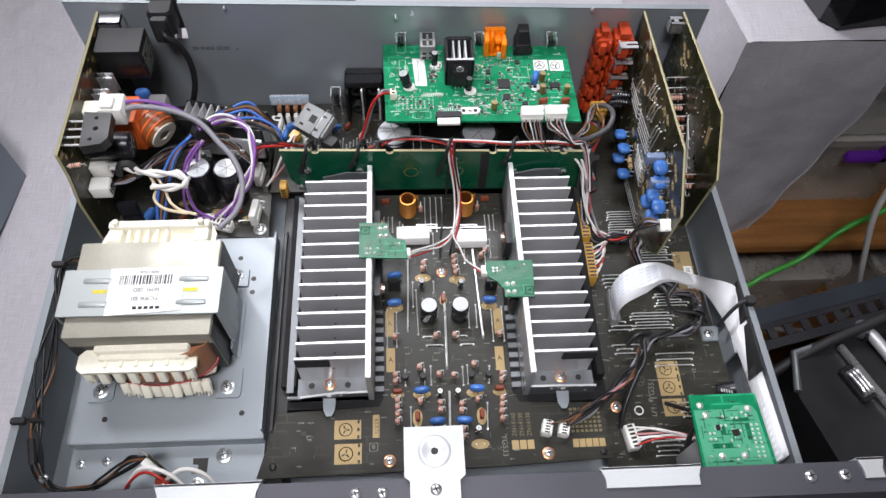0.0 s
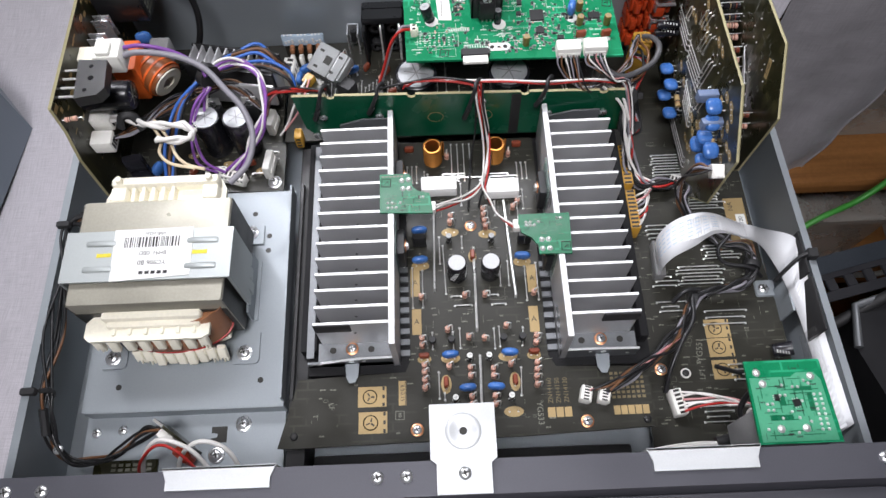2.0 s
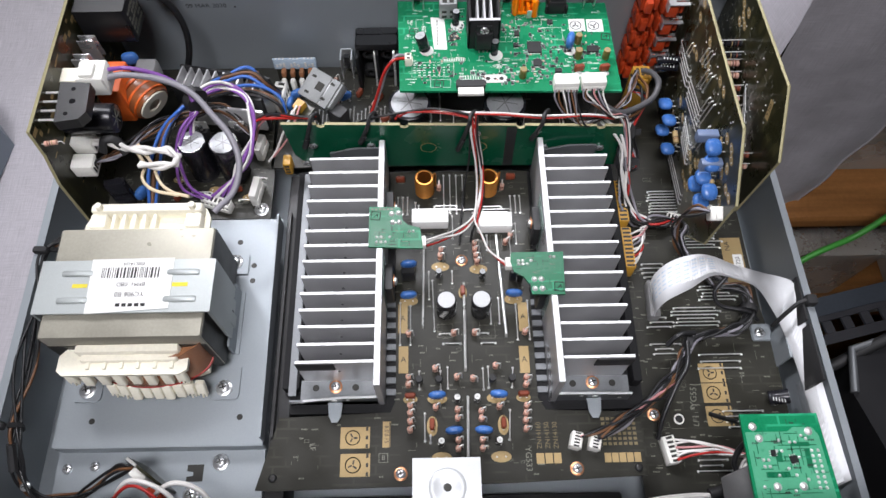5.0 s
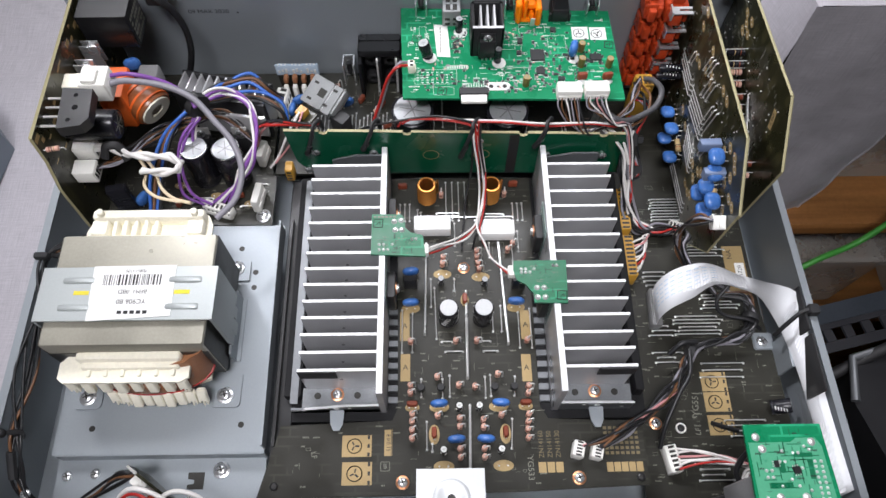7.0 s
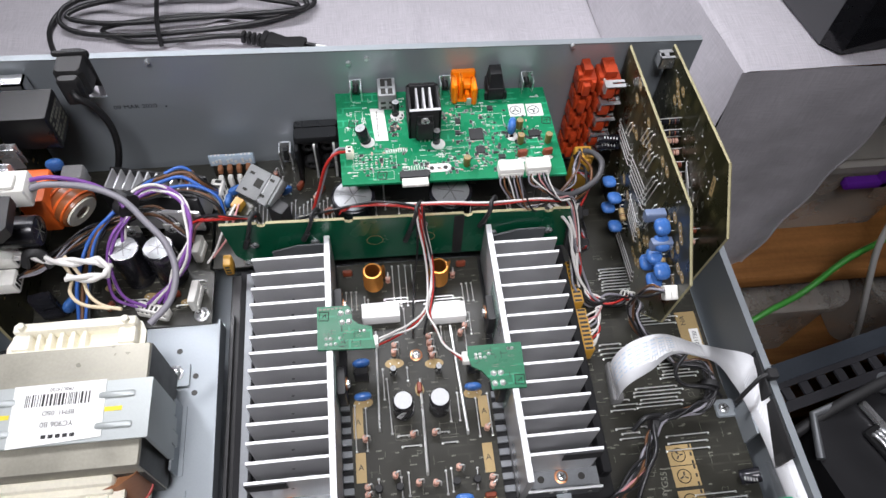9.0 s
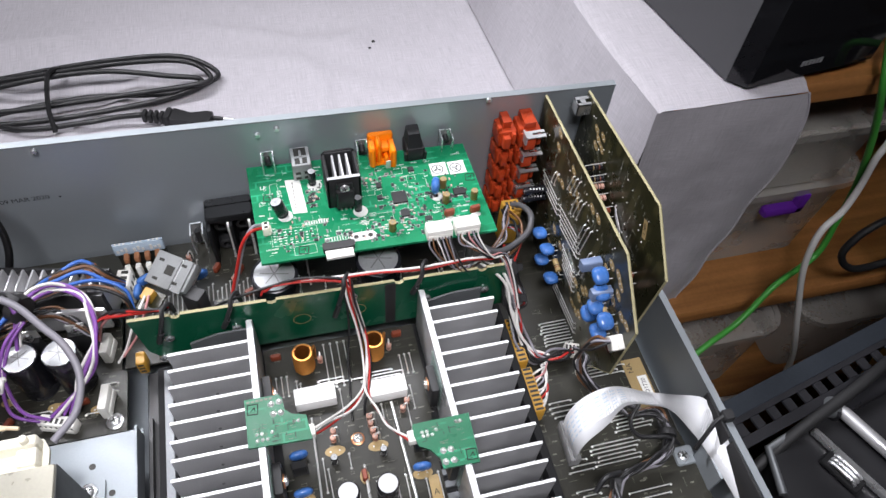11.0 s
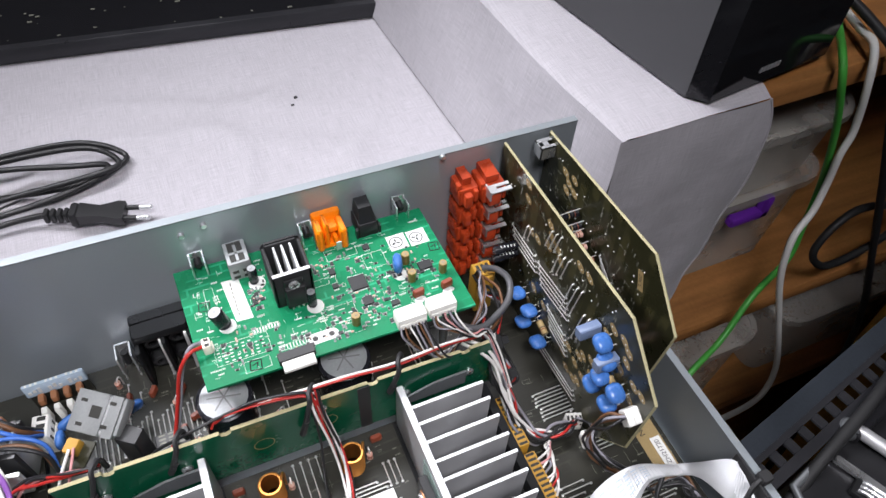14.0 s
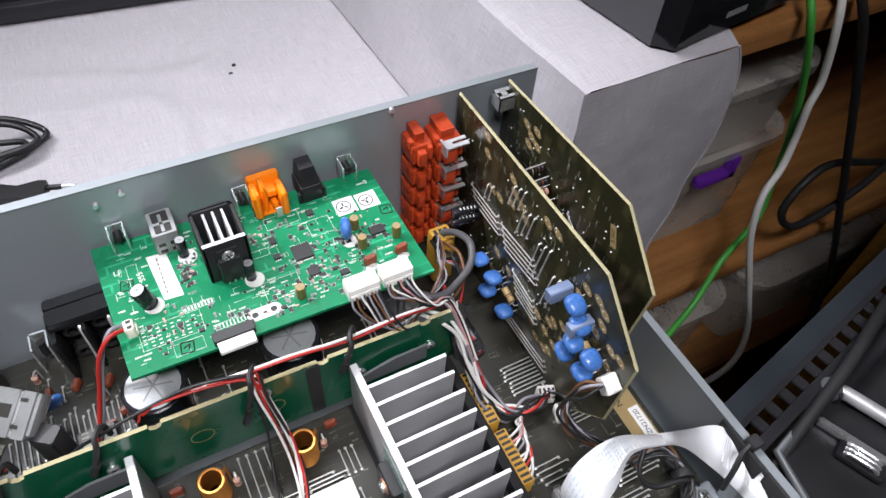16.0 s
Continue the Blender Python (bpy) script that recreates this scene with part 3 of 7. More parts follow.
# bracket plate over the front
brk = thing("front_bracket", 24, -20, 96, "steel bracket plate with a raised ring, screwed to the front, lamp glare in its pale colour", "bracket")
g = G(lit_zinc)
g.prism([(10, -9.5), (37.5, -9.5), (37.5, -32), (35, -34), (35, -46), (12.5, -46), (12.5, -34), (10, -32)], 96.8, 98.3)
part("plate", g, brk)
g = G(lit_zinc)
g.lathe(24, -21, [(7.6, 98.3), (6.8, 98.9), (5.6, 98.9), (4.8, 98.4)], 32)
part("raised_ring", g, brk)
g = G(core_dark)
g.cyl(24, -21, 98.2, 98.5, 1.7)
part("hole", g, brk)
piece("screw", SCREW_SMALL, brk, 24, -38, 98)

# ---- power cord with its strain relief ----
cord = thing("mains_cable", -150, 300, TABLE, "black mains cord coiled behind the receiver, with a flat plug", "cable")
g = G(black_plastic)
g.box(-153, -137, 268, 288, 80, 98, 2)
g.box(-151, -139, 263, 269, 78, 96, 1.5)
g.box(-155, -135, 281, 284, 74, 100, 1)
part("strain_relief", g, cord, "grey moulded strain relief")
g = G(wire_black)
g.tube([(-145, 265, 88), (-142, 260, 86), (-136, 260, 79), (-133, 261, 63), (-134, 260, 46), (-139, 258, 29), (-147, 256, 14), (-158, 254, 8), (-172, 250, 8)], 2.1, 10)
part("inner_lead", g, cord)
zc = TABLE + 4
g = G(wire_black)
g.tube([(-145, 286, 90), (-150, 312, 64), (-170, 345, 0), (-200, 390, zc + 6), (-232, 430, zc), (-245, 470, zc), (-225, 498, zc + 4), (-170, 505, zc + 8), (-100, 503, zc + 14), (-50, 496, zc + 16), (-24, 486, zc + 6), (-30, 474, zc + 4), (-80, 462, zc), (-160, 455, zc), (-215, 458, zc + 2), (-236, 472, zc + 6), (-222, 492, zc + 9), (-160, 494, zc + 14), (-90, 490, zc + 20), (-45, 486, zc + 18), (-28, 476, zc + 8), (-42, 468, zc + 8), (-110, 468, zc + 5), (-190, 464, zc + 6), (-228, 470, zc + 10), (-200, 482, zc + 14), (-120, 486, zc + 18), (-60, 480, zc + 10), (-36, 478, zc + 4), (-60, 470, zc), (-130, 474, zc + 2), (-200, 466, zc), (-175, 448, zc), (-130, 447, zc), (-105, 449, zc), (-84, 446, zc + 2)], 2.2, 9)
part("cable", g, cord, "black rubber cable", smooth=60)
g = G(wire_black)
g.tube([(-150, 440, zc), (-152, 455, zc + 12), (-150, 478, zc + 24), (-148, 500, zc + 14), (-148, 508, zc)], 2.0, 7)
part("tie_band", g, cord)
g = G(wire_black)
ax = Vector((67, -22, 0)).normalized()
g.m = Matrix.Translation((-84, 446, zc + 1)) @ Matrix.Rotation(math.atan2(ax.y, ax.x), 4, "Z")
for k in range(4):
    g.box(k * 4.6, k * 4.6 + 3.4, -4, 4, -3.4, 4.4, 0.8)
g.box(18, 24, -7, 7, -4.6, 6.4, 1.5)
g.rings([[(24, -6.8, -4.2), (24, 6.8, -4.2), (24, 6.8, 5.5), (24, -6.8, 5.5)], [(38, -5, -3.6), (38, 5, -3.6), (38, 5, 4), (38, -5, 4)], [(50, -8.5, -4), (50, 8.5, -4), (50, 8.5, 4.2), (50, -8.5, 4.2)], [(55, -8, -3.8), (55, 8, -3.8), (55, 8, 4), (55, -8, 4)]])
part("plug", g, cord, "flat two-pin mains plug")
for s in (-5, 5):
    g = G(wire_black, bright_steel)
    g.m = Matrix.Translation((-84, 446, zc + 1)) @ Matrix.Rotation(math.atan2(ax.y, ax.x), 4, "Z") @ Matrix.Translation((55, s, 0)) @ Matrix.Rotation(radians(90), 4, "Y")
    g.cyl(0, 0, 0, 9, 1.9, 10)
    g.cyl(0, 0, 9, 18, 1.8, 10, 0.8, mat=bright_steel)
    part("pin", g, cord)

# ---- mains transformer ----
tr = thing("mains_transformer", -138, 90, 0, "heavy mains transformer with steel core, cream bobbins and a label", "transformer")
g = G(core_steel, core_dark)
g.box(-180, -98, 60, 122, 8, 54, 0.8)
part("core", g, tr, "lacquered steel lamination stack")
for b in ((-97.9, -97.5, 60.4, 121.6, 8, 53.2), (-180.5, -180.1, 60.4, 121.6, 8, 53.2), (-179.6, -98.4, 59.5, 59.9, 8, 43)):
    g = G(core_dark)
    g.box(*b)
    part("lamination_face", g, tr, "dark edges of the stacked laminations")
g = G(clamp_zinc)
g.prism([(-182.5, 9), (-182.5, 56), (-95.5, 56), (-95.5, 20), (-94, 20), (-94, 57.4), (-184, 57.4), (-184, 9)], 72, 101.5, "y")
part("clamp_band", g, tr, "zinc steel clamp band")
for y in (94, 79):
    for x0, x1 in ((-172, -157), (-118, -102)):
        g = G(clamp_zinc)
        g.m = Matrix.Translation((0, y, 57.3))
        g.tube([(x0, 0, 0), (x0 + 1, 0, 0.6), (x1 - 1, 0, 0.6), (x1, 0, 0)], 1.6, 8, smooth=0, flat=0.5)
        part("pressed_rib", g, tr)
for y0, y1, zb in ((73, 80, 14), (80.6, 87.4, 10), (88, 95, 14), (95.4, 101.3, 18)):
    g = G(clamp_zinc)
    g.box(-95.6, -94.1, y0, y1, zb, 57.2, 0.3)
    part("clamp_leg", g, tr, "folded tongue of the clamp band")
g = G(steel)
g.box(-176, -101, 66, 117, 0.1, 8)
part("base_plate", g, tr)
g = G(steel)
g.prism([(-96.4, 0.1), (-93, 0.1), (-93, 1.3), (-95.2, 1.3), (-95.2, 14), (-96.4, 14)], 68, 106, "y")
part("side_bracket", g, tr, "zinc steel side bracket")
for x0, x1, y0, y1 in ((-107, -90.5, 41.5, 60), (-183, -167, 41.5, 60), (-108, -93, 118, 133)):
    g = G(steel)
    far = y0 > 100
    arc = [(x1 - 3 + 3 * math.cos(a), (y1 - 3 + 3 * math.sin(a)) if far else (y0 + 3 - 3 * math.sin(a))) for a in [math.pi / 2 * k / 5 for k in range(6)]]
    arc += [(x0 + 3 - 3 * math.sin(a), (y1 - 3 + 3 * math.cos(a)) if far else (y0 + 3 - 3 * math.cos(a))) for a in [math.pi / 2 * k / 5 for k in range(6)]]
    end = y0 if far else y1
    g.prism([*arc, (x0, end), (x1, end)], 0.1, 1.5)
    part("mounting_foot", g, tr)
for x, y in ((-99, 48), (-175, 48), (-101, 126)):
    piece("screw", SCREW, tr, x, y, 1.5)
g = G(cream)
g.prism([(-171, 60), (-175, 56), (-175, 48), (-172, 45.5), (-112, 45.5), (-108, 48), (-108, 58), (-111, 60)], 36, 38.4)
g.box(-165, -112, 55.5, 60, 38.2, 44.5, 0.8)
g.box(-163, -113, 52, 55.8, 38.2, 41, 0.8)
for k in range(6):
    g.box(-160 + k * 8.6, -158 + k * 8.6, 48.4, 52.2, 38.2, 39.8, 0.4)
part("front_bobbin", g, tr, "cream plastic bobbin flange")
g = G(cream)
g.prism([(-172, 122), (-174, 125), (-174, 130), (-170, 140), (-108, 140), (-105, 134), (-105, 125), (-107, 122)], 41, 43)
g.box(-169, -108, 134, 139.6, 43, 51, 1.0)
g.box(-169, -108, 123, 125, 43, 48.5, 0.5)
g.box(-169, -160, 125, 134, 43, 49.5, 0.8)
g.box(-117, -108, 125, 134, 43, 49.5, 0.8)
for k in range(5):
    g.box(-157.5 + k * 5.6, -155.4 + k * 5.6, 125, 134, 43, 48.6, 0.3)
g.cyl(-164, 136.5, 51, 54.5, 2.0, 12, 0.5)
g.cyl(-113, 136.5, 51, 54.5, 2.0, 12, 0.5)
part("rear_bobbin", g, tr, "cream plastic terminal bobbin")
tooth = G(cream)
tooth.box(-2.5, 2.5, -1.7, 1.7, -11.5, 0, 0.5)
TOOTH = tooth.mesh("tooth")
tooth = G(cream)
tooth.box(-2.5, 2.5, -1.7, 1.7, -8, 0, 0.5)
for a in (-2.5, -0.5, 1.5):
    tooth.box(a, a + 1.0, -1.5, 1.5, -12.5 + abs(a), -7.6, 0.3)
FORKED = tooth.mesh("tooth")
for k in range(8):
    piece("terminal_tooth", FORKED if k in (0, 7) else TOOTH, tr, -170 + k * 8.2, 47.6, 36.4 + (0.4 if k % 3 else -0.5), 0, -9 - (k % 2) * 3)
for k in range(9):
    piece("terminal_tooth", FORKED if k in (0, 1, 7, 8) else TOOTH, tr, -155 + k * 5.9, 46.2 + 0.05 * (k - 4) ** 2, 18, 0, -16 - (k % 3) * 3)
g = G(cream)
g.prism([(-159, 60), (-159, 53), (-155, 51), (-108, 51), (-103, 53), (-103, 60)], 15, 17.6)
part("lower_flange", g, tr)
g = G(kraft)
def winding_ring(bulge, z, lift):
    return [(-134 - 33 * math.cos(a), 60 - bulge * math.sin(a), z + lift * min(1.0, max(0.0, (a - 2.1) / 0.5))) for a in [math.pi * k / 28 for k in range(29)]]


wall = [winding_ring(b, z, lift) for b, z, lift in ((15.0, 18, 0), (15.6, 20, 1), (14, 25, 4), (10, 32, 7), (8, 38, 8))]
g.rings([[*ring, (-101, 66, ring[0][2]), (-167, 66, ring[0][2])] for ring in wall])
part("winding", g, tr, "copper-brown taped winding")
g = G(wire_red)
g.tube([(x, y - 0.2, z + 0.4 * max(0, k - 18)) for k, (x, y, z) in enumerate(wall[0])][6:], 0.7, 6, smooth=2)
part("winding_edge", g, tr, "dark red edge of the winding tape")
g = G(clear_tape)
low, high = wall[1][11:17], wall[2][11:17]
g.rings([[(x, y - 0.4, z) for x, y, z in ring] + [(x, y - 0.1, z) for x, y, z in ring][::-1] for ring in (low, high)])
part("tape_patch", g, tr, "clear tape over the winding")
# label with code lines; the maker's name is left as bars
g = G(paper)
g.prism([(-158, 101.8), (-115.6, 102.2), (-115, 74), (-157, 71.5)], 57.5, 57.8)
lab = part("paper_label", g, tr, "white paper label with barcode")
g = G(ink)
rnd = random.Random(2)
x = -152.0
while x < -122:
    w = rnd.choice((0.35, 0.35, 0.7, 1.0))
    g.box(x, x + w, 91, 97, 57.8, 57.86)
    x += w + rnd.choice((0.4, 0.6, 0.9))
for k in range(5):
    g.box(-142 + k * 3.2, -139.8 + k * 3.2, 75.2, 77, 57.8, 57.86)
part("print", g, lab)
writing("YC906 B0", 3.6, ink, lab, -136, 82, 57.9, 180)
writing("BFM1 .0BD", 3.2, ink, lab, -136, 87.5, 57.9, 180)
writing("0B8L14230", 2.4, ink, lab, -136, 99, 57.9, 180)
for x0, x1 in ((-166, -158.3), (-115, -107)):
    g = G(yellow_mark)
    g.box(x0, x1, 86, 88.2, 57.45, 57.6)
    part("paint_mark", g, tr)

# ---- shared electronic parts, each standing on z = 0 ----


def ellipsoid(g, rx, ry, rz, z, seg=14, rows=7, mat=None, full=1.0):
    rr = []
    for j in range(rows + 1):
        a = -math.pi / 2 + math.pi * j / rows
        c, s = max(math.cos(a), 0.02) ** full, math.copysign(abs(math.sin(a)) ** full, math.sin(a))
        rr.append([(rx * c * math.copysign(abs(math.cos(2 * math.pi * k / seg)) ** full, math.cos(2 * math.pi * k / seg)), ry * c * math.sin(2 * math.pi * k / seg), z + rz * s) for k in range(seg)])
    return g.rings(rr, mat)


def standing_resistor():
    g = G(res_body, tin)
    g.lathe(0, 0, [(0.9, 0.8), (1.6, 1.3), (1.4, 2.2), (1.4, 4.8), (1.6, 5.8), (0.9, 6.4)], 12)
    for z, mt in ((2.4, brown_film), (3.3, ink), (4.2, red_plastic)):
        g.lathe(0, 0, [(1.45, z), (1.45, z + 0.4)], 12, mt)
    g.tube([(0, 0, 6.2), (0.2, 0, 7.6), (1.4, 0.2, 8.3), (2.7, 0.3, 7.4), (2.9, 0.3, 0)], 0.42, 6, tin, 3)
    return g.mesh("resistor")


def lying_resistor(length=7.0, r=1.4, body=res_body):
    g = G(body, tin)
    g.m = Matrix.Translation((0, 0, 2.2)) @ Matrix.Rotation(radians(90), 4, "Y")
    h = length / 2
    g.lathe(0, 0, [(r * 0.6, -h), (r * 1.1, -h + 0.5), (r, -h + 1.4), (r, h - 1.4), (r * 1.1, h - 0.5), (r * 0.6, h)], 10)
    for z, mt in ((-1.6, brown_film), (-0.5, ink), (0.6, gold_mask)):
        g.lathe(0, 0, [(r * 1.05, z), (r * 1.05, z + 0.5)], 10, mt)
    g.m = Matrix()
    g.tube([(-h, 0, 2.2), (-h - 2, 0, 2.2), (-h - 2.4, 0, 0)], 0.3, 5, tin, 2)
    g.tube([(h, 0, 2.2), (h + 2, 0, 2.2), (h + 2.4, 0, 0)], 0.3, 5, tin, 2)
    return g.mesh("resistor")


def blue_disc(w=5.0, d=2.1, h=3.4):
    g = G(blue_ceramic, tin)
    ellipsoid(g, w, d, h, h + 1.6, 16, 10, None, 0.72)
    for x in (-w * 0.5, w * 0.5):
        g.tube([(x, 0, 2.4), (x, 0, 0)], 0.35, 5, tin, 0)
    return g.mesh("disc_capacitor")


def film_cap(w=3.0, d=1.4, h=5.0, mat=brown_film):
    g = G(mat, tin)
    g.box(-w, w, -d, d, 1.0, h, 0.7)
    for x in (-w * 0.5, w * 0.5):
        g.tube([(x, 0, 1.2), (x, 0, 0)], 0.3, 5, tin, 0)
    return g.mesh("film_capacitor")


def can_cap(r, h, top=cap_silver, sleeve=cap_sleeve, stripe=True):
    g = G(sleeve, top)
    g.lathe(0, 0, [(r * 0.93, 0), (r, 0.5), (r, 1.2), (r * 0.94, 1.7), (r, 2.2), (r, h - 0.7), (r * 0.93, h)], 20)
    g.lathe(0, 0, [(r * 0.88, h - 0.2), (r * 0.86, h + 0.12)], 20, top)
    for a in (0, 60, 120) if stripe != "plain" else ():
        g.m = Matrix.Rotation(radians(a + 15), 4, "Z")
        g.box(-r * 0.6, r * 0.6, -r * 0.03, r * 0.03, h + 0.08, h + 0.17, mat=grey_plastic)
    g.m = Matrix()
    if stripe:
        for k in range(5):
            z = h * (0.2 + 0.13 * k)
            for a in (200, 300):
                g.m = Matrix.Rotation(radians(a + k * 7), 4, "Z")
                g.box(r * 0.99, r * 1.01, -r * 0.25, r * 0.25, z, z + h * 0.05, mat=silk_white)
        g.m = Matrix()
    return g.mesh("electrolytic_capacitor")


def plug_socket(w, d, h, n, body=white_plastic, slots=True):
    """A pin header with its side slots and a row of wire holes."""
    g = G(body, core_dark)
    g.box(-w / 2, w / 2, -d / 2, d / 2, 0, h, 0.5)
    g.box(-w / 2 + 0.6, w / 2 - 0.6, -d / 2 - 0.7, -d / 2 + 0.1, h * 0.1, h * 0.55, 0.2)
    for k in range(n if slots else 0):
        x = -w / 2 + w * (k + 0.5) / n
        g.box(x - w / n * 0.28, x + w / n * 0.28, -d * 0.3, d * 0.2, h - 0.02, h + 0.05, mat=core_dark)
        g.box(x - w / n * 0.18, x + w / n * 0.18, -d / 2 - 0.05, -d / 2 + 0.02, h * 0.3, h * 0.8, mat=core_dark)
    return g.mesh("wire_connector")


def staple(length):
    g = G(tin)
    g.tube([(-length / 2, 0, 0), (-length / 2 + 0.3, 0, 1.0), (length / 2 - 0.3, 0, 1.0), (length / 2, 0, 0)], 0.36, 6, smooth=0)
    g.lathe(-length / 2, 0, [(0.8, 0), (0.4, 0.3)], 8)
    g.lathe(length / 2, 0, [(0.8, 0), (0.4, 0.3)], 8)
    return g.mesh("jumper_wire")


def oval_pad(w, d, mat=gold_mask):
    g = G(mat, tin)
    for sx in (1,):
        pts = [(w / 2 * math.cos(2 * math.pi * k / 18), d / 2 * math.sin(2 * math.pi * k / 18)) for k in range(18)]
        g.prism(pts, 0, 0.12)
    for x in (-w * 0.22, w * 0.22):
        g.lathe(x, 0, [(0.55, 0.1), (0.3, 0.3)], 8, tin)
    return g.mesh("bare_pad")


def chip(w, d, h=1.2):
    g = G(black_plastic, tin)
    g.box(-w / 2, w / 2, -d / 2, d / 2, 0.2, h, 0.2)
    n = int(w / 0.9)
    for k in range(n):
        p = -w / 2 + w * (k + 0.5) / n
        for s in (-1, 1):
            g.box(p - 0.2, p + 0.2, s * d / 2 - 0.1 if s > 0 else -d / 2 - 0.8, d / 2 + 0.8 if s > 0 else -d / 2 + 0.1, 0.05, 0.25, mat=tin)
    return g.mesh("chip")


RES, RES_LIE = standing_resistor(), lying_resistor()
DISC, DISC_BIG, FILM = blue_disc(), blue_disc(5.0, 2.5, 4.5), film_cap()
CAP_BIG, CAP_SMALL, CAP_TINY = can_cap(5.7, 18.5, material("printed_cap_top", (0.52, 0.53, 0.53), 0.45, 0.1, 0.08), stripe="plain"), can_cap(1.9, 8), can_cap(2.4, 9)
GOLD_CAP = can_cap(2.1, 7, top=gold_mask, sleeve=material("gold_sleeve", (0.30, 0.20, 0.07), 0.3, 0.5, 0.1), stripe=False)
WHITE_CAP = can_cap(1.9, 8, top=silk_white)
PAD, PAD_BIG = oval_pad(8, 5), oval_pad(11, 6)
STAPLES = {}


def wire_jumper(parent, x0, y0, x1, y1, z):
    n = round(math.hypot(x1 - x0, y1 - y0))
    if n not in STAPLES:
        STAPLES[n] = staple(max(n, 1))
    return piece("jumper_wire", STAPLES[n], parent, (x0 + x1) / 2, (y0 + y1) / 2, z, math.degrees(math.atan2(y1 - y0, x1 - x0)))


def legend(parent, x, y, w, h, z, rows=3, mat=gold_mask, inkm=None, round_mark=True, name="legend_box"):
    """A bare field on the board with stamped bars and a ring in it."""
    g = G(mat)
    g.box(x - w / 2, x + w / 2, y - h / 2, y + h / 2, z, z + 0.08)
    ob = part(name, g, parent)
    g = G(inkm or core_dark)
    if round_mark:
        r = min(w, h) * 0.36
        cx = x - w * 0.08
        for k in range(20):
            a, b = 2 * math.pi * k / 20, 2 * math.pi * (k + 1) / 20
            g.rings([[(cx + r * math.cos(a), y + r * math.sin(a), z + 0.09), (cx + r * math.cos(b), y + r * math.sin(b), z + 0.09), (cx + r * 0.86 * math.cos(b), y + r * 0.86 * math.sin(b), z + 0.09), (cx + r * 0.86 * math.cos(a), y + r * 0.86 * math.sin(a), z + 0.09)]] * 2)
        turn = (x * 7 + y * 3) % 360
        for k in range(3):
            keep, g.m = g.m, Matrix.Translation((cx, y, 0)) @ Matrix.Rotation(radians(turn + 118 * k), 4, "Z")
            g.box(r * 0.1, r * 0.62, -0.45 - 0.2 * (k == 1), 0.35, z + 0.09, z + 0.13)
            g.m = keep
    for k in range(rows):
        yy = y - h * 0.4 + h * 0.8 * k / max(rows - 1, 1)
        g.box(x + w * 0.36, x + w * 0.44, yy - h * 0.09, yy + h * 0.09, z + 0.09, z + 0.12)
    part("stamp", g, ob)
    return ob


def silkscreen(parent, x0, x1, y0, y1, z, n, seed, avoid=(), mat=silk, dense=1.0):
    """Printed outlines, ticks and illegible reference marks scattered over a board."""
    g, rnd = G(mat), random.Random(seed)
    for _ in range(n):
        x, y = rnd.uniform(x0, x1), rnd.uniform(y0, y1)
        if any(a < x < b and c < y < d for a, b, c, d in avoid):
            continue
        t = rnd.random()
        if t < 0.5:
            for k in range(rnd.randint(3, 5)):
                g.box(x + k * 0.75, x + k * 0.75 + 0.45, y, y + 0.85, z, z + 0.04)
        elif t < 0.74:
            w = rnd.uniform(2, 9) * dense
            g.box(x, x + w, y, y + 0.16, z, z + 0.04)
        elif t < 0.92:
            w = rnd.uniform(2, 8) * dense
            g.box(x, x + 0.16, y, y + w, z, z + 0.04)
        else:
            w, h = rnd.uniform(2, 5) * dense, rnd.uniform(1.5, 4) * dense
            for b in ((x, x + w, y, y + 0.14), (x, x + w, y + h, y + h + 0.14), (x, x + 0.14, y, y + h), (x + w, x + w + 0.14, y, y + h + 0.14)):
                g.box(*b, z, z + 0.04)
    return tagged(part("silkscreen", g, parent, smooth=0), kind="stuff")


# ---- main amplifier board ----
amp = thing("amplifier_board", 30, 90, 0, "dark amplifier circuit board crowded with small components", "circuit board")
g = G(pcb_dark, pcb_edge)
g.prism([(-77, -7), (-70, -7.5), (60, -5.5), (131, -3), (131.5, 31), (80, 33), (76, 40), (76, 110), (80, 150), (80, 189), (-8, 189), (-8, 170), (-4, 150), (-4, 118), (-3, 40), (-6, 33), (-67, 31)], -1.6, 0)
part("board", g, amp)
silkscreen(amp, -6, 76, 34, 186, 0.02, 190, 11, dense=0.6)
silkscreen(amp, -60, 128, -3, 30, 0.02, 46, 12, dense=0.5, avoid=((-35, -14, -4, 27), (105, 130, 0, 30)))
for x, y in ((4, 79), (30, 79), (42, 79), (71, 79), (19, 58), (53, 59), (31, 53), (40, 52), (4, 53), (4, 49), (5, 37), (5, 33), (5, 28.5), (5, 24), (70, 52), (69.5, 48), (69, 36), (68.5, 32), (68, 28), (68, 23.5),
             (19, 36), (54, 36), (31, 34.5), (44, 33.5), (31, 30), (44, 29.5), (31, 18), (44, 18), (31, 13.5), (44, 13.5), (23, 128), (23.5, 132), (44, 136), (44, 132), (44.5, 128), (45, 124), (63, 137), (66, 141)):
    piece("resistor", RES, amp, x, y - 1.5, 0, (x * 37 + y * 11) % 50 - 25)
for x, y in ((20, 42), (54, 42), (29, 22.5), (45, 22.5), (4, 102), (66, 102), (4, 122)):
    piece("disc_capacitor", DISC, amp, x, y - 1, 0, 4 if x < 36 else -4)
for x, y, a in ((5, 42.5, 0), (68, 42.5, 0), (17, 26.5, 90), (56, 26.5, 90), (36, 105, 90), (-1.5, 183, 0), (69, 184, 0)):
    piece("film_capacitor", FILM, amp, x, y - 1, 0, a)
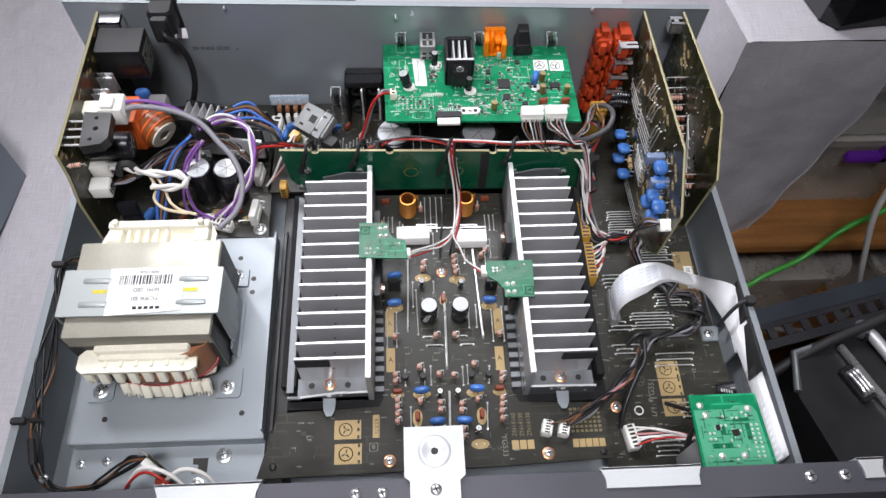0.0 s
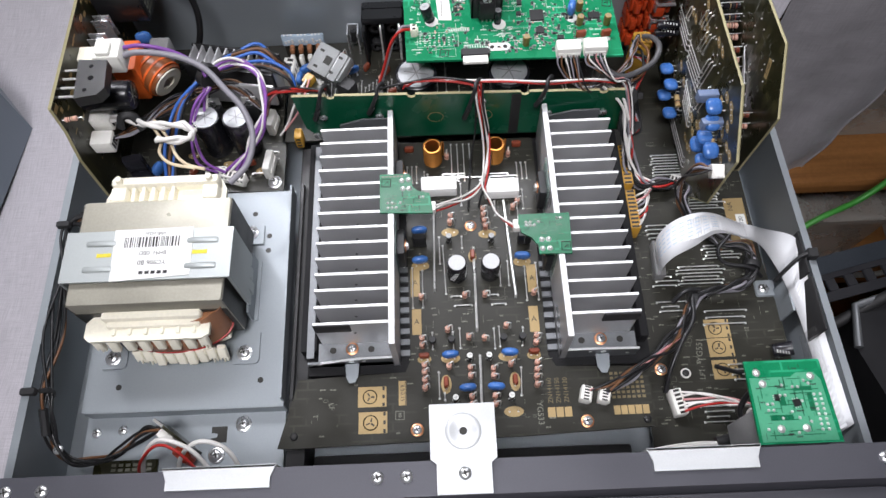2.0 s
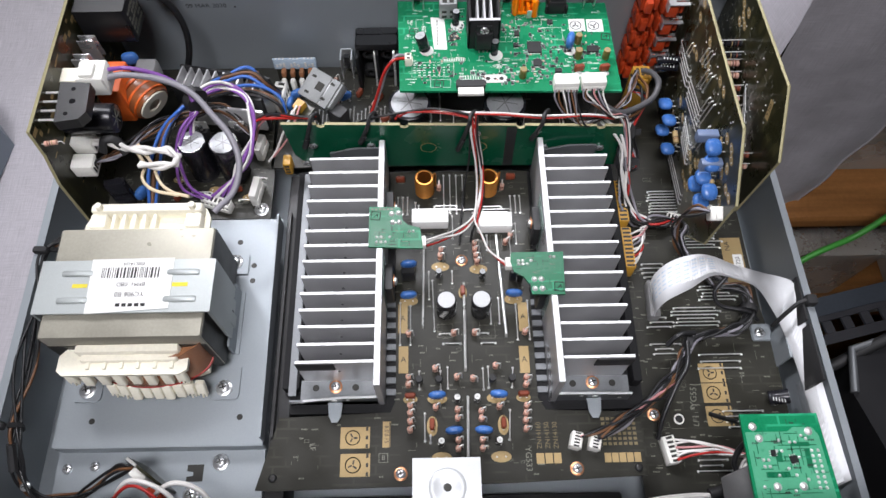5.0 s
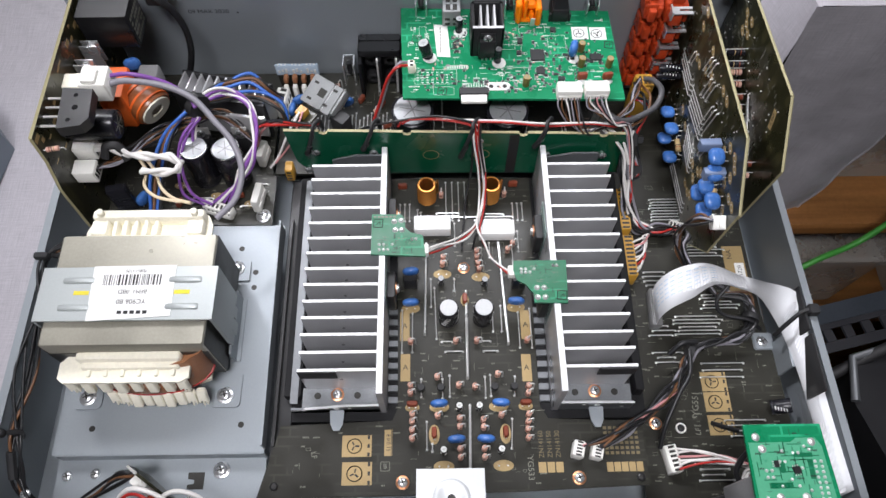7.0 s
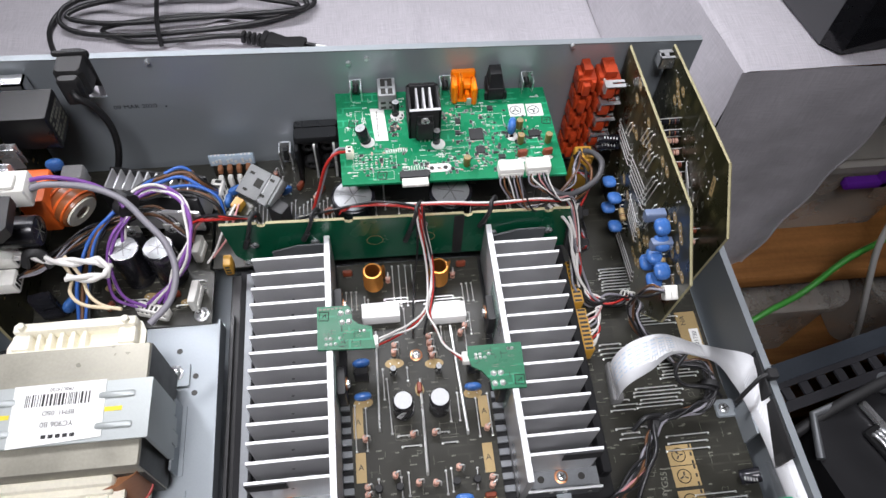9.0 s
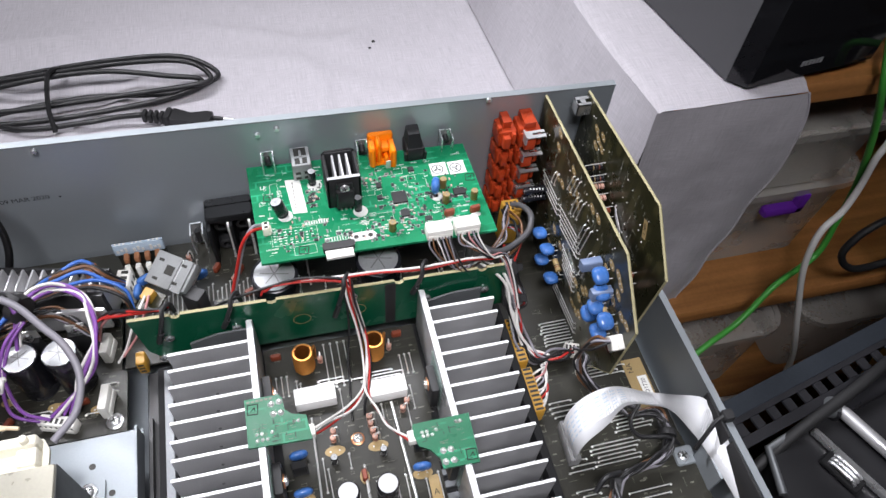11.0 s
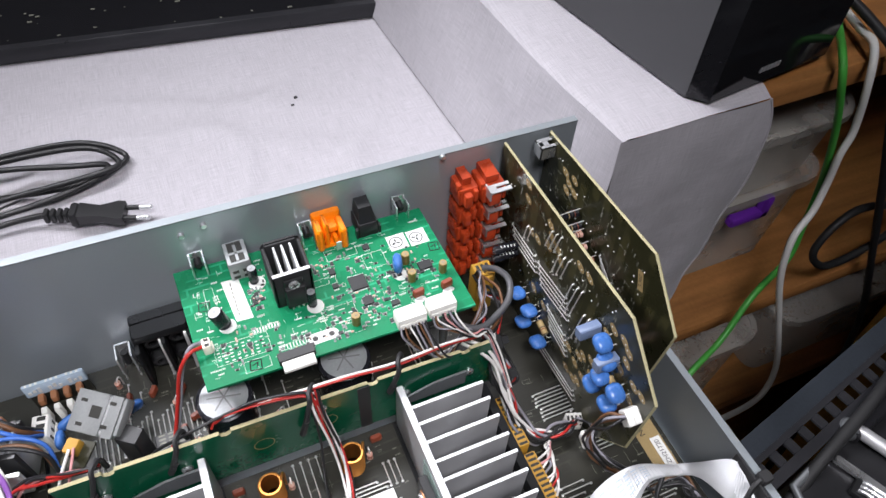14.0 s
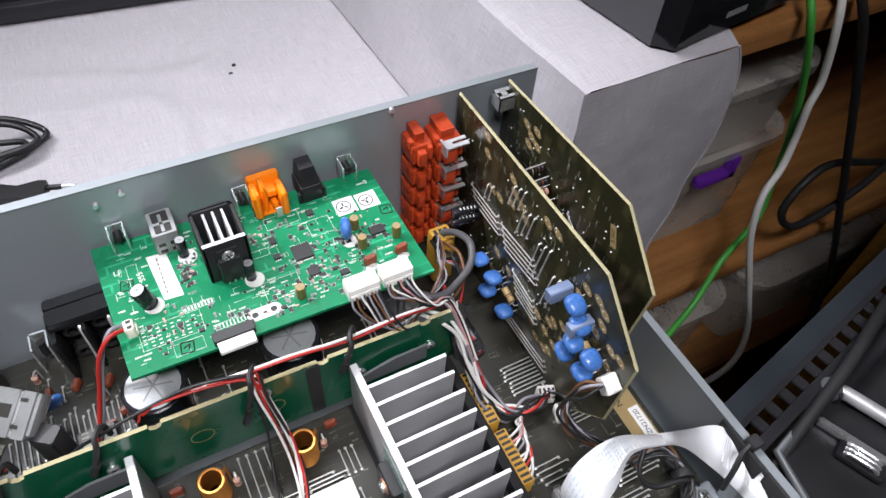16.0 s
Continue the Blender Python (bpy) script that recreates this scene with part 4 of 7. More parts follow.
for x, y in ((31, 39), (42, 39), (22, 15.5), (53, 15.5)):
    piece("electrolytic_capacitor", WHITE_CAP, amp, x, y, 0)
for x in (26, 46):
    piece("electrolytic_capacitor", CAP_BIG, amp, x, 90 + 2, 0, 40 if x < 36 else 130)
piece("electrolytic_capacitor", CAP_SMALL, amp, 22, 115, 0)
piece("electrolytic_capacitor", CAP_SMALL, amp, 48, 114, 0)
for x, y, me, a in ((23, 121, PAD_BIG, 0), (46, 119, PAD_BIG, 0), (22, 8, PAD_BIG, 0), (54, 8, PAD_BIG, 0), (5, 40, PAD, 0), (68, 40, PAD, 0), (20, 40, PAD_BIG, 0), (53, 40, PAD_BIG, 0), (17, 25, PAD_BIG, 90), (56, 25, PAD_BIG, 90), (36, 104, PAD, 90), (4, 99, PAD_BIG, 0), (66, 99, PAD_BIG, 0)):
    piece("bare_pad", me, amp, x, y, 0.02, a)
for x, y, w, h in ((0.5, 88, 5.5, 18), (71, 88, 5.5, 18), (1, 63, 5.5, 16), (70, 62, 5.5, 16)):
    g = G(gold_mask)
    g.box(x - w / 2, x + w / 2, y - h / 2, y + h / 2, 0.01, 0.1)
    ob = part("bare_field", g, amp)
    writing("A", 4.6, core_dark, ob, x, y, 0.16)
for x, y in ((0, 0), (94, 1), (36, 125)):
    piece("screw", SCREW_COPPER, amp, x, y, 0)
for x, y in ((-68, -1), (127, 1)):
    piece("screw", SCREW_DARK, amp, x, y, 0)
for x0, y0, x1, y1 in ((13, 32, 13, 17), (60, 33, 59, 17), (10, 56, 10, 46), (63, 57, 62, 46), (18, 112, 19, 80), (22, 78, 28, 78), (44, 78, 50, 78),
                       (22, 56, 22, 45), (26, 58, 26, 46), (46, 57, 46, 45), (49, 58, 49, 46), (30, 186, 30, 160), (34, 186, 34, 158), (26, 186, 26, 162), (38, 186, 38, 160), (20, 163, 34, 163), (20, 161, 34, 161), (50, 160, 68, 160), (50, 158, 66, 158), (16, 20, 16, 16)):
    wire_jumper(amp, x0, y0, x1, y1, 0.02)
for x0, y0, x1, y1 in ((36.8, 110, 36.2, 56), (37, 41, 36, 4), (13.4, 142, 12.2, 82), (57.6, 142, 60.4, 76)):
    g = G(tin)
    g.tube([(x0, y0, 0), (x0, y0 - 0.6, 2.2), (x1, y1 + 0.6, 2.2), (x1, y1, 0)], 0.8 if x0 > 30 else 0.6, 8, smooth=0)
    part("bus_wire", g, amp, "thick tinned bus wire")
for x0 in (-3, 68):
    for k in range(3):
        wire_jumper(amp, x0 + 3 * k, 158, x0 + 3 * k, 170, 0.02)
for x0, y0, x1, y1 in ((16, 118, 16, 100), (57, 100, 57, 84), (52, 96, 52, 84), (-1, 98, -1, 72), (5, 96, 5, 72), (67, 96, 67, 74), (74, 98, 74, 74), (18, 160, 46, 160), (20, 158, 30, 158), (44, 158, 66, 158), (46, 162, 62, 162),
                       (8, 150, 8, 166), (10, 150, 10, 164), (31, 156, 31, 140), (52, 142, 52, 132), (30, 118, 30, 110), (42, 100, 42, 92), (24, 72, 34, 72), (46, 72, 54, 72), (66, 142, 66, 124), (70, 150, 70, 136)):
    wire_jumper(amp, x0, y0, x1, y1, 0.02)
for x, y, w, h in ((20.5, 76, 9, 8), (45, 75, 9, 8), (54, 132, 7, 10), (12, 132, 6, 12)):
    g = G(silk)
    for b in ((x, x + w, y, y + 0.18), (x, x + w, y + h, y + h + 0.18), (x, x + 0.18, y, y + h), (x + w, x + w + 0.18, y, y + h + 0.18)):
        g.box(*b, 0.02, 0.06)
    tagged(part("printed_frame", g, amp, smooth=0), kind="stuff")
# white cement resistors
for x0, x1, y0, y1 in ((6, 28.5, 147, 157), (46, 67.5, 143.5, 153.5)):
    g = G(ceramic, tin)
    g.box(x0, x1, y0, y1, 0.5, 9, 0.4)
    part("cement_resistor", g, amp, "white cement resistor")
# two air coils of enamelled wire
for x, y in ((14, 174), (54, 174)):
    g = G(coil_copper)
    prof = []
    for k in range(12):
        prof += [(5.3, 0.6 + k * 1.4), (6.0, 1.3 + k * 1.4)]
    prof += [(5.4, 17.4), (4.5, 17.4), (4.5, 0.6)]
    g.lathe(x, y, prof, 26)
    g.tube([(x + 5.2, y, 17), (x + 6.4, y + 2.5, 17.8), (x + 6.9, y + 4, 13), (x + 6.7, y + 4.6, 0)], 0.7, 6)
    part("air_coil", g, amp, "copper wire coil")
    piece("resistor", RES, amp, x + 9, y + 1, 0, 80)
# power transistors lying against the heat sinks
for x, y, s in ((-9, 152, 1), (-9, 104, 1), (82.5, 140, -1), (82.5, 98, -1)):
    g = G(black_plastic, tin)
    a, b = sorted((x + 0.3 * s, x + 5 * s))
    g.box(a, b, y - 8, y + 8, 6, 25, 0.6)
    for k in (-5, 0, 5):
        g.box(x + 3 * s - 0.5, x + 3 * s + 0.5, y + k - 0.7, y + k + 0.7, 0, 6.4, mat=tin)
    part("power_transistor", g, amp, "black power transistor clamped to the heat sink")
    piece("screw", SCREW_COPPER, amp, x + 5 * s, y, 19, 0, 0, 90 * s)
for x0, x1, y0, y1 in ((-8.8, -8.5, 92, 116), (82.0, 82.3, 86, 110), (82.0, 82.3, 130, 152)):
    g = G(insulator)
    g.box(x0, x1, y0, y1, 3, 33)
    part("insulating_sheet", g, amp, "pale green clear insulating sheet")
for x, y in ((4, 113), (68, 112)):
    g = G(black_plastic, tin)
    g.box(x - 4, x + 4, y - 2, y + 2, 2, 13, 0.5)
    for k in (-2, 0, 2):
        g.box(x + k - 0.4, x + k + 0.4, y - 0.3, y + 0.3, 0, 3, mat=tin)
    part("transistor", g, amp)
for x, y in ((21, 50), (51, 50), (10, 50), (62, 50)):
    g = G(black_plastic, tin)
    g.lathe(x, y, [(2.1, 2.2), (2.1, 6), (1.9, 6.3)], 10)
    for k in (-1, 0, 1):
        g.box(x + k - 0.2, x + k + 0.2, y - 0.2, y + 0.2, 0, 2.4, mat=tin)
    part("transistor", g, amp)
SOCK5 = plug_socket(8.5, 6, 8, 5)
for x, y, a in ((94, 15, 75), (104, 14, 75)):
    piece("wire_connector", SOCK5, amp, x, y, 0, a, label="white wire connector")
legend(amp, -25, 19.5, 16, 11.5, 0.02)
legend(amp, -24.5, 5, 16, 12, 0.02)
legend(amp, -8, 21, 4.2, 14, 0.02, rows=5, round_mark=False)
for c, words in ((75, "ZN14160"), (79.5, "ZN14150"), (84, "ZN14130")):
    writing(words, 3.7, code_ink, amp, c, 19, 0.08, 90)
g = G(gold_mask, code_ink)
for a, b, c, d in ((72.8, 77, 4, 9.5), (77.6, 81.6, 4, 9.5), (82.2, 86.2, 4, 9.5)):
    g.box(a, b, c, d, 0.02, 0.08)
for k in range(5):
    g.box(109.5 + k * 4, 113 + k * 4, 4, 9, 0.02, 0.08)
for r in range(6):
    for c in range(7):
        g.box(109.5 + c * 2.8, 111.4 + c * 2.8, 13 + r * 2.7, 14.6 + r * 2.7, 0.02, 0.05, mat=code_ink)
tagged(part("code_print", g, amp, smooth=0), kind="stuff")
writing("YG533", 4.6, silk, amp, 68.5, 6.5, 0.08, -90)
writing("8.0.0.15", 3.0, core_dark, amp, -8, 21, 0.2, -90)
writing("B", 3.6, silk, amp, -9.5, 8.5, 0.08)
writing("LF", 4.2, silk, amp, -48, 15, 0.08, -80)
g = G(silk)
for b in ((-12, -7, 6, 6.3), (-12, -7, 10.7, 11), (-12, -11.7, 6, 11), (-7.3, -7, 6, 11)):
    g.box(*b, 0.02, 0.06)
part("printed_frame", g, amp)

# ---- heat sinks with their front brackets ----


def heat_sink(plate_x, side, seed):
    x0, x1 = (plate_x - 3.6, plate_x) if side < 0 else (plate_x, plate_x + 3.6)
    tip = x0 - 41 if side < 0 else x1 + 37.5
    hs = thing("heat_sink", (x0 + tip) / 2, 112, -2, "extruded aluminium heat sink with fourteen flat fins", "heat sink", "amplifier heat sinks")
    g = G(aluminium)
    g.box(x0, x1, 38, 189, -2, 37, 0.4)
    g.box(x0 + 0.3, x1 - 0.3, 38.4, 188.6, 36.9, 37.15, mat=fin_edge)
    part("back_plate", g, hs, "thick aluminium back plate", smooth=30)
    g = G(aluminium)
    a, b = (tip, x0 + 0.2) if side < 0 else (x1 - 0.2, tip)
    g.box(a, b, -0.85, 0.85, 1, 35.2, 0.25)
    g.box(a + 0.2, b - 0.1, -0.75, 0.75, 35.1, 35.35, mat=fin_edge)
    me = g.mesh("fin", 30)
    rnd = random.Random(seed)
    for k in range(14):
        piece("fin", me, hs, rnd.uniform(-0.25, 0.25), 177 - k * 9.65, rnd.uniform(-0.15, 0.15), rnd.uniform(-0.25, 0.25))
    # darker grey than the fins: shade of the gaps put into the colour
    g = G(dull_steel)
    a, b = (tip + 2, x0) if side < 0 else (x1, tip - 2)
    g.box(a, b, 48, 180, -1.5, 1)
    part("fin_root", g, hs, "web between the fins, darker grey for the shade in the gaps")
    # front bracket
    g = G(dull_steel, steel)
    lo, hi = (tip - 8, x1) if side < 0 else (x0, tip + 3)
    g.box(lo, hi, 38.6, 39.8, -3, 4)
    g.prism([(lo, -3), (hi, -3), (hi, 10), ((lo + hi) / 2 + 4, 9.5), (lo, 1)] if side < 0 else [(lo, 3), (hi, 3), (hi, 8), ((lo + hi) / 2, 9.8), (lo, 10)], 38.6, 39.8, "y")
    g.box(lo + 6, hi, 39.8, 51, 2.2, 3.2, mat=dull_steel)
    part("bracket", g, hs, "folded steel bracket")
    crest = [(lo, 1), ((lo + hi) / 2 + 4, 9.5), (hi, 10)] if side < 0 else [(lo, 10), ((lo + hi) / 2, 9.8), (hi, 8)]
    # pale strip along the crest stands in for the highlight on the edge
    g = G(fin_edge)
    g.tube([(x, 39.2, z + 0.3) for x, z in crest], 0.75, 6, smooth=0)
    part("bracket_edge", g, hs, "top edge of the bracket with its highlight as a pale strip")
    for t, z in ((0.13, 2.2), (0.62, 6.6)):
        g = G(tin)
        g.m = Matrix.Translation((lo + (hi - lo) * (t if side < 0 else 1 - t), 38.7, z)) @ Matrix.Rotation(radians(90), 4, "X")
        g.cyl(0, 0, 0, 0.3, 1.1, 12)
        part("hole_rim", g, hs)
    c = (lo + hi) / 2 + (-1 if side < 0 else 2)
    piece("screw", SCREW_COPPER, hs, c, 47, 3.2)
    for dx in (-11, 11):
        g = G(core_dark)
        g.cyl(c + dx, 46.5, 3.1, 3.5, 1.9, 14)
        part("hole", g, hs)
    g = G(steel)
    g.prism([(c - 4, 38.5), (c + 4, 38.5), (c + 3.4, 31), (c + 1.6, 27.5), (c - 1.6, 27.5), (c - 3.4, 31)], 1.2, 2.4)
    part("tab", g, hs, "rounded steel tab")
    g = G(tin)
    g.m = Matrix.Translation((c, 38.6, 6.2)) @ Matrix.Rotation(radians(90), 4, "X")
    g.cyl(0, 0, 0, 0.3, 1.6, 12)
    part("hole_rim", g, hs)
    g = G(matt_black)
    q0, q1 = (tip, tip + 20) if side < 0 else (tip - 20, tip)
    g.box(q0, q1, 49.6, 50.6, 26, 36, 0.3)
    part("foam_pad", g, hs, "black foam strip")
    # flange screwed to the upright board
    g = G(dull_steel)
    a, b = (tip + 10, x0) if side < 0 else (x1, tip - 4)
    g.prism([(a, 20), (b, 20), (b, 31), ((a + b) / 2, 31), (a, 26)], 186.5, 187.7, "y")
    part("rear_flange", g, hs)
    return hs


heat_sink(-9, -1, 1)
heat_sink(82.5, 1, 2)
# black moulded carrier under the sinks
car = thing("heat_sink_carrier", 34, 110, -8, "black moulded plastic carrier with slots under the heat sinks", "bracket")
for x0, x1 in ((-62, -2), (74, 135)):
    g = G(carrier_black)
    g.box(x0, x1, 33.5, 190, -8, -2.4)
    part("frame", g, car)
    for k in range(9):
        g = G(dull_steel)
        a, b = (-8.8, -3.2) if x0 < 0 else (76.2, 82.3)
        g.box(a, b, 43 + k * 6.6, 46.6 + k * 6.6, -2.4, -1.0, 0.3)
        part("slat", g, car)
g = G(carrier_black)
g.box(128.5, 133.5, 46, 188, -8, 8, 0.6)
part("side_rail", g, car)
g = G(carrier_black)
g.box(-66, -56.5, 46, 188, -8, 4, 0.6)
part("side_rail", g, car)
g = G(dull_steel)
g.box(-62.4, -58, 42, 186, 4, 4.5, 0.2)
part("rail_strip", g, car, "grey strip along the rail")

# ---- two small sensor boards lying over the sinks ----


def sensor_board(poly, z, lab, seed, conn):
    b = thing("sensor_board", sum(p[0] for p in poly) / len(poly), sum(p[1] for p in poly) / len(poly), z, lab, "circuit board", "sensor boards")
    g = G(sensor_green, pcb_edge)
    g.prism(poly, z, z + 1.5)
    part("board", g, b)
    x0, x1 = min(p[0] for p in poly), max(p[0] for p in poly)
    y0, y1 = min(p[1] for p in poly), max(p[1] for p in poly)
    rnd = random.Random(seed)
    for dx, dy in ((0.42, 0.82), (0.55, 0.84), (0.44, 0.62), (0.56, 0.62)) if seed == 1 else ((0.42, 0.36), (0.55, 0.36), (0.42, 0.14), (0.56, 0.14)):
        g = G(tin)
        g.lathe(x0 + (x1 - x0) * dx, y0 + (y1 - y0) * dy, [(1.7, z + 1.5), (1.3, z + 2.1), (0.5, z + 2.8)], 12)
        part("solder_joint", g, b)
    for k in range(9):
        g = G(tin)
        cx = x0 + (x1 - x0) * (0.15 + 0.08 * (k % 4) if k < 6 else 0.75 + 0.07 * (k % 2))
        cy = y0 + (y1 - y0) * ((0.16 + 0.12 * (k // 3)) if seed == 1 else (0.72 + 0.08 * (k // 3)))
        g.lathe(cx, cy, [(1.0, z + 1.5), (0.7, z + 2.0), (0.3, z + 2.3)], 8)
        part("solder_joint", g, b)
    g = G(silk)
    for k in range(26):
        x, y = rnd.uniform(x0 + 2, x1 - 6), rnd.uniform(y0 + 2, y0 + (y1 - y0) * 0.45 if seed == 1 else y1 - 3)
        w = rnd.uniform(0.6, 4)
        g.box(x, x + w, y, y + 0.18, z + 1.5, z + 1.54)
    for k in range(6):
        g.box(x0 + 1 + k * 2.2, x0 + 2.6 + k * 2.2, y1 - 2.4, y1 - 1.2, z + 1.5, z + 1.54) if seed == 1 else None
    tagged(part("silkscreen", g, b), kind="stuff")
    g = G(ink)
    for k in range(18):
        x, y = rnd.uniform(x0 + 2, x1 - 7), rnd.uniform(y0 + 2, y0 + (y1 - y0) * 0.42 if seed == 1 else y1 - 3)
        if k % 2:
            g.box(x, x + rnd.uniform(1, 5), y, y + 0.3, z + 1.5, z + 1.55)
        else:
            g.box(x, x + 0.3, y, y + rnd.uniform(1, 4), z + 1.5, z + 1.55)
    tagged(part("dark_tracks", g, b, smooth=0), kind="stuff")
    g = G(ink)
    cx, cy = (x0 + 3.6, y1 - 6) if seed == 1 else (x1 - 4, y0 + 4.5)
    for a, c in (((-2.6, -2.4), (2.4, -2.8)), ((2.4, -2.8), (2.8, 2.4)), ((2.8, 2.4), (-2.2, 2.8)), ((-2.2, 2.8), (-2.6, -2.4)), ((-1, -1), (1, 1)), ((1, 1), (1.2, -1))):
        g.tube([(cx + a[0], cy + a[1], z + 1.55), (cx + c[0], cy + c[1], z + 1.55)], 0.22, 4, smooth=0)
    part("pen_mark", g, b)
    g = G(white_plastic)
    g.box(conn[0] - 2.2, conn[0] + 2.2, conn[1] - 3, conn[1] + 3, z - 3.5, z + 1, 0.4)
    part("connector", g, b)
    return b


sensor_board([(-17, 142), (0, 141.5), (1.5, 139), (2, 133), (5, 130), (12, 128), (13.5, 115), (-17, 116.5)], 36.6, "small green sensor board resting across heat sink fins", 1, (13, 120))
sensor_board([(62, 111.5), (91, 111.5), (90, 86), (72, 86.5), (71.5, 92), (68, 97), (63, 100), (61.5, 106)], 36.6, "small green sensor board resting across heat sink fins", 2, (61, 106))

# ---- upright green board behind the sinks ----
up = thing("upright_board", 32, 191, 4, "upright deep green circuit board standing behind the heat sinks", "circuit board")
g = G(pcb_deep, pcb_edge)


def up_top(x):
    return 52 - (x + 69) * 0.034


def notch(x):
    return [(x - 2.6, up_top(x)), (x - 2.2, up_top(x) - 2), (x, up_top(x) - 3), (x + 2.2, up_top(x) - 2), (x + 2.6, up_top(x))]


poly = [(-69, up_top(-69)), *notch(-46), *notch(3), *notch(44), *notch(72), *notch(120), (133, up_top(133)), (137, 30), (137, 4), (-58, 7), (-66, 20)]
g.prism(poly, 190.2, 191.8, "y")
for (xa, za), (xb, zb) in zip(poly[:26], poly[1:27]):
    g.rings([[(xa, 190.1, za), (xb, 190.1, zb), (xb, 191.9, zb), (xa, 191.9, za)], [(xa, 190.1, za + 0.12), (xb, 190.1, zb + 0.12), (xb, 191.9, zb + 0.12), (xa, 191.9, za + 0.12)]], pcb_edge)
part("board", g, up, smooth=0)
for x, z in ((-53, 31), (-18, 30), (46, 41), (88, 26), (123, 24), (-60, 12)):
    piece("screw", SCREW_SMALL, up, x, 190, z, 0, 90)
for x in (17, 48):
    g = G(gold_mask)
    for k in range(24):
        a = 2 * math.pi * k / 24
        b = 2 * math.pi * (k + 1) / 24
        g.rings([[(x + r * math.cos(t), 190.14, 26 + r * math.sin(t)) for r, t in ((5, a), (5, b), (4.6, b), (4.6, a))], [(x + r * math.cos(t), 190.1, 26 + r * math.sin(t)) for r, t in ((5, a), (5, b), (4.6, b), (4.6, a))]])
    part("printed_ring", g, up)
g = G(black_plastic)
g.box(64, 70, 189.9, 190.3, 5, 46)
part("dark_stripe", g, up)
g = G(yellow_plastic)
g.box(-76, -71, 189, 197, 0, 11, 0.6)
for k in range(3):
    g.box(-75, -72, 188.8, 189.2, 1.5 + k * 3.2, 3.4 + k * 3.2, mat=core_dark)
part("edge_socket", g, up, "amber edge connector")

# ---- rear deck board under the digital board ----
deck = thing("input_board", 40, 235, 0, "dark input circuit board behind the upright board", "circuit board")
g = G(pcb_dark)
g.prism([(-84, 194), (134, 194), (140, 200), (140, 277), (-84, 277)], -1.6, 0)
part("board", g, deck)
silkscreen(deck, -60, 130, 198, 272, 0.02, 160, 21)
rnd = random.Random(8)
for k in range(34):
    x, y = rnd.uniform(-60, 125), rnd.uniform(198, 268)
    wire_jumper(deck, x, y, x, y + rnd.choice((8, 12, 16, 20)), 0.02) if y < 250 else None
for k in range(22):
    wire_jumper(deck, -62 + 2.6 * k, 214 + (k % 3) * 4, -62 + 2.6 * k, 236 + (k % 4) * 2, 0.02)
for x, y, r, h in ((6, 211, 13.0, 44), (64, 210, 13.0, 44)):
    piece("electrolytic_capacitor", can_cap(r, h, cap_silver), deck, x, y, 0, 33, label="large silver-topped capacitor")
for x, y in ((-42, 252), (-30, 252), (-16, 248), (-12, 230), (-20, 225), (24, 204), (36, 208), (46, 204), (84, 205), (92, 202)):
    piece("film_capacitor", FILM, deck, x, y, 0, (x * 13) % 90)
for x, y, a in ((-38, 238, 20), (-74, 236, 80), (-70, 244, 30)):
    piece("disc_capacitor", DISC, deck, x, y, 12 if x > -60 else 8, a)
for x, y in ((-20, 240), (-14, 215), (28, 214), (40, 198), (-46, 262), (100, 204), (112, 203), (122, 206)):
    piece("resistor", RES, deck, x, y, 0, x * 7 % 60)
for x, y, r, h in ((-24, 212, 5, 16),):
    g = G(black_plastic, silk)
    g.box(x - 7, x + 9, y - 5, y + 5, 0, 20, 0.8)
    for j in range(4):
        for k in range(3):
            g.box(x - 5 + k * 4.4, x - 2 + k * 4.4, y - 5.05, y - 4.9, 4 + j * 4, 5.4 + j * 4, mat=silk)
            g.box(x - 5 + k * 4.4, x - 2 + k * 4.4, y - 3 + j * 2, y - 2 + j * 2, 20, 20.05, mat=silk)
    part("relay", g, deck, "black relay with printed code")
# black terminal block on the rear panel
for nm, b in (("terminal_back", (-30, -2, 272, 278.5, 0, 37, 1)), ("terminal_hood", (-30, -2, 262, 271.9, 33, 37.5, 1.2)), ("terminal_divider", (-30, -27.4, 256, 271.9, 0, 32.9, 0.6)),
              ("terminal_divider", (-17, -15, 258, 271.9, 0, 32.9, 0.4)), ("terminal_divider", (-4, -2, 258, 271.9, 0, 32.9, 0.4))):
    g = G(relay_black)
    g.box(*b)
    part(nm, g, deck, "black loudspeaker terminal moulding")
for x in (-22, -9.5):
    for z in (7, 25):
        g = G(black_plastic, core_dark)
        g.m = Matrix.Translation((x, 272, z)) @ Matrix.Rotation(radians(90), 4, "X")
        g.lathe(0, 0, [(4.6, 0), (4.6, 6), (3.9, 6.6), (2.4, 6.6), (2.2, 2)], 18)
        g.m = Matrix()
        part("terminal_post", g, deck, "round black terminal post")
    g = G(tin)
    g.tube([(x + 4, 268, 31), (x + 4.2, 262, 28), (x + 4.4, 260.5, 14), (x + 4, 260, 0)], 0.9, 6, smooth=3, flat=0.5)
    part("terminal_lug", g, deck, "bright bent terminal lug")
for x, z in ((-38, 12),):
    g = G(bright_steel, black_plastic)
    g.box(x - 4, x - 3.2, 266, 276, 0, z + 8)
    g.box(x + 3.2, x + 4, 266, 276, 0, z + 8)
    g.box(x - 4, x + 4, 275, 276, 0, z + 8)
    g.cyl(x, 271, 8, 18, 1.8, 10, mat=black_plastic)
    part("ground_clip", g, deck)
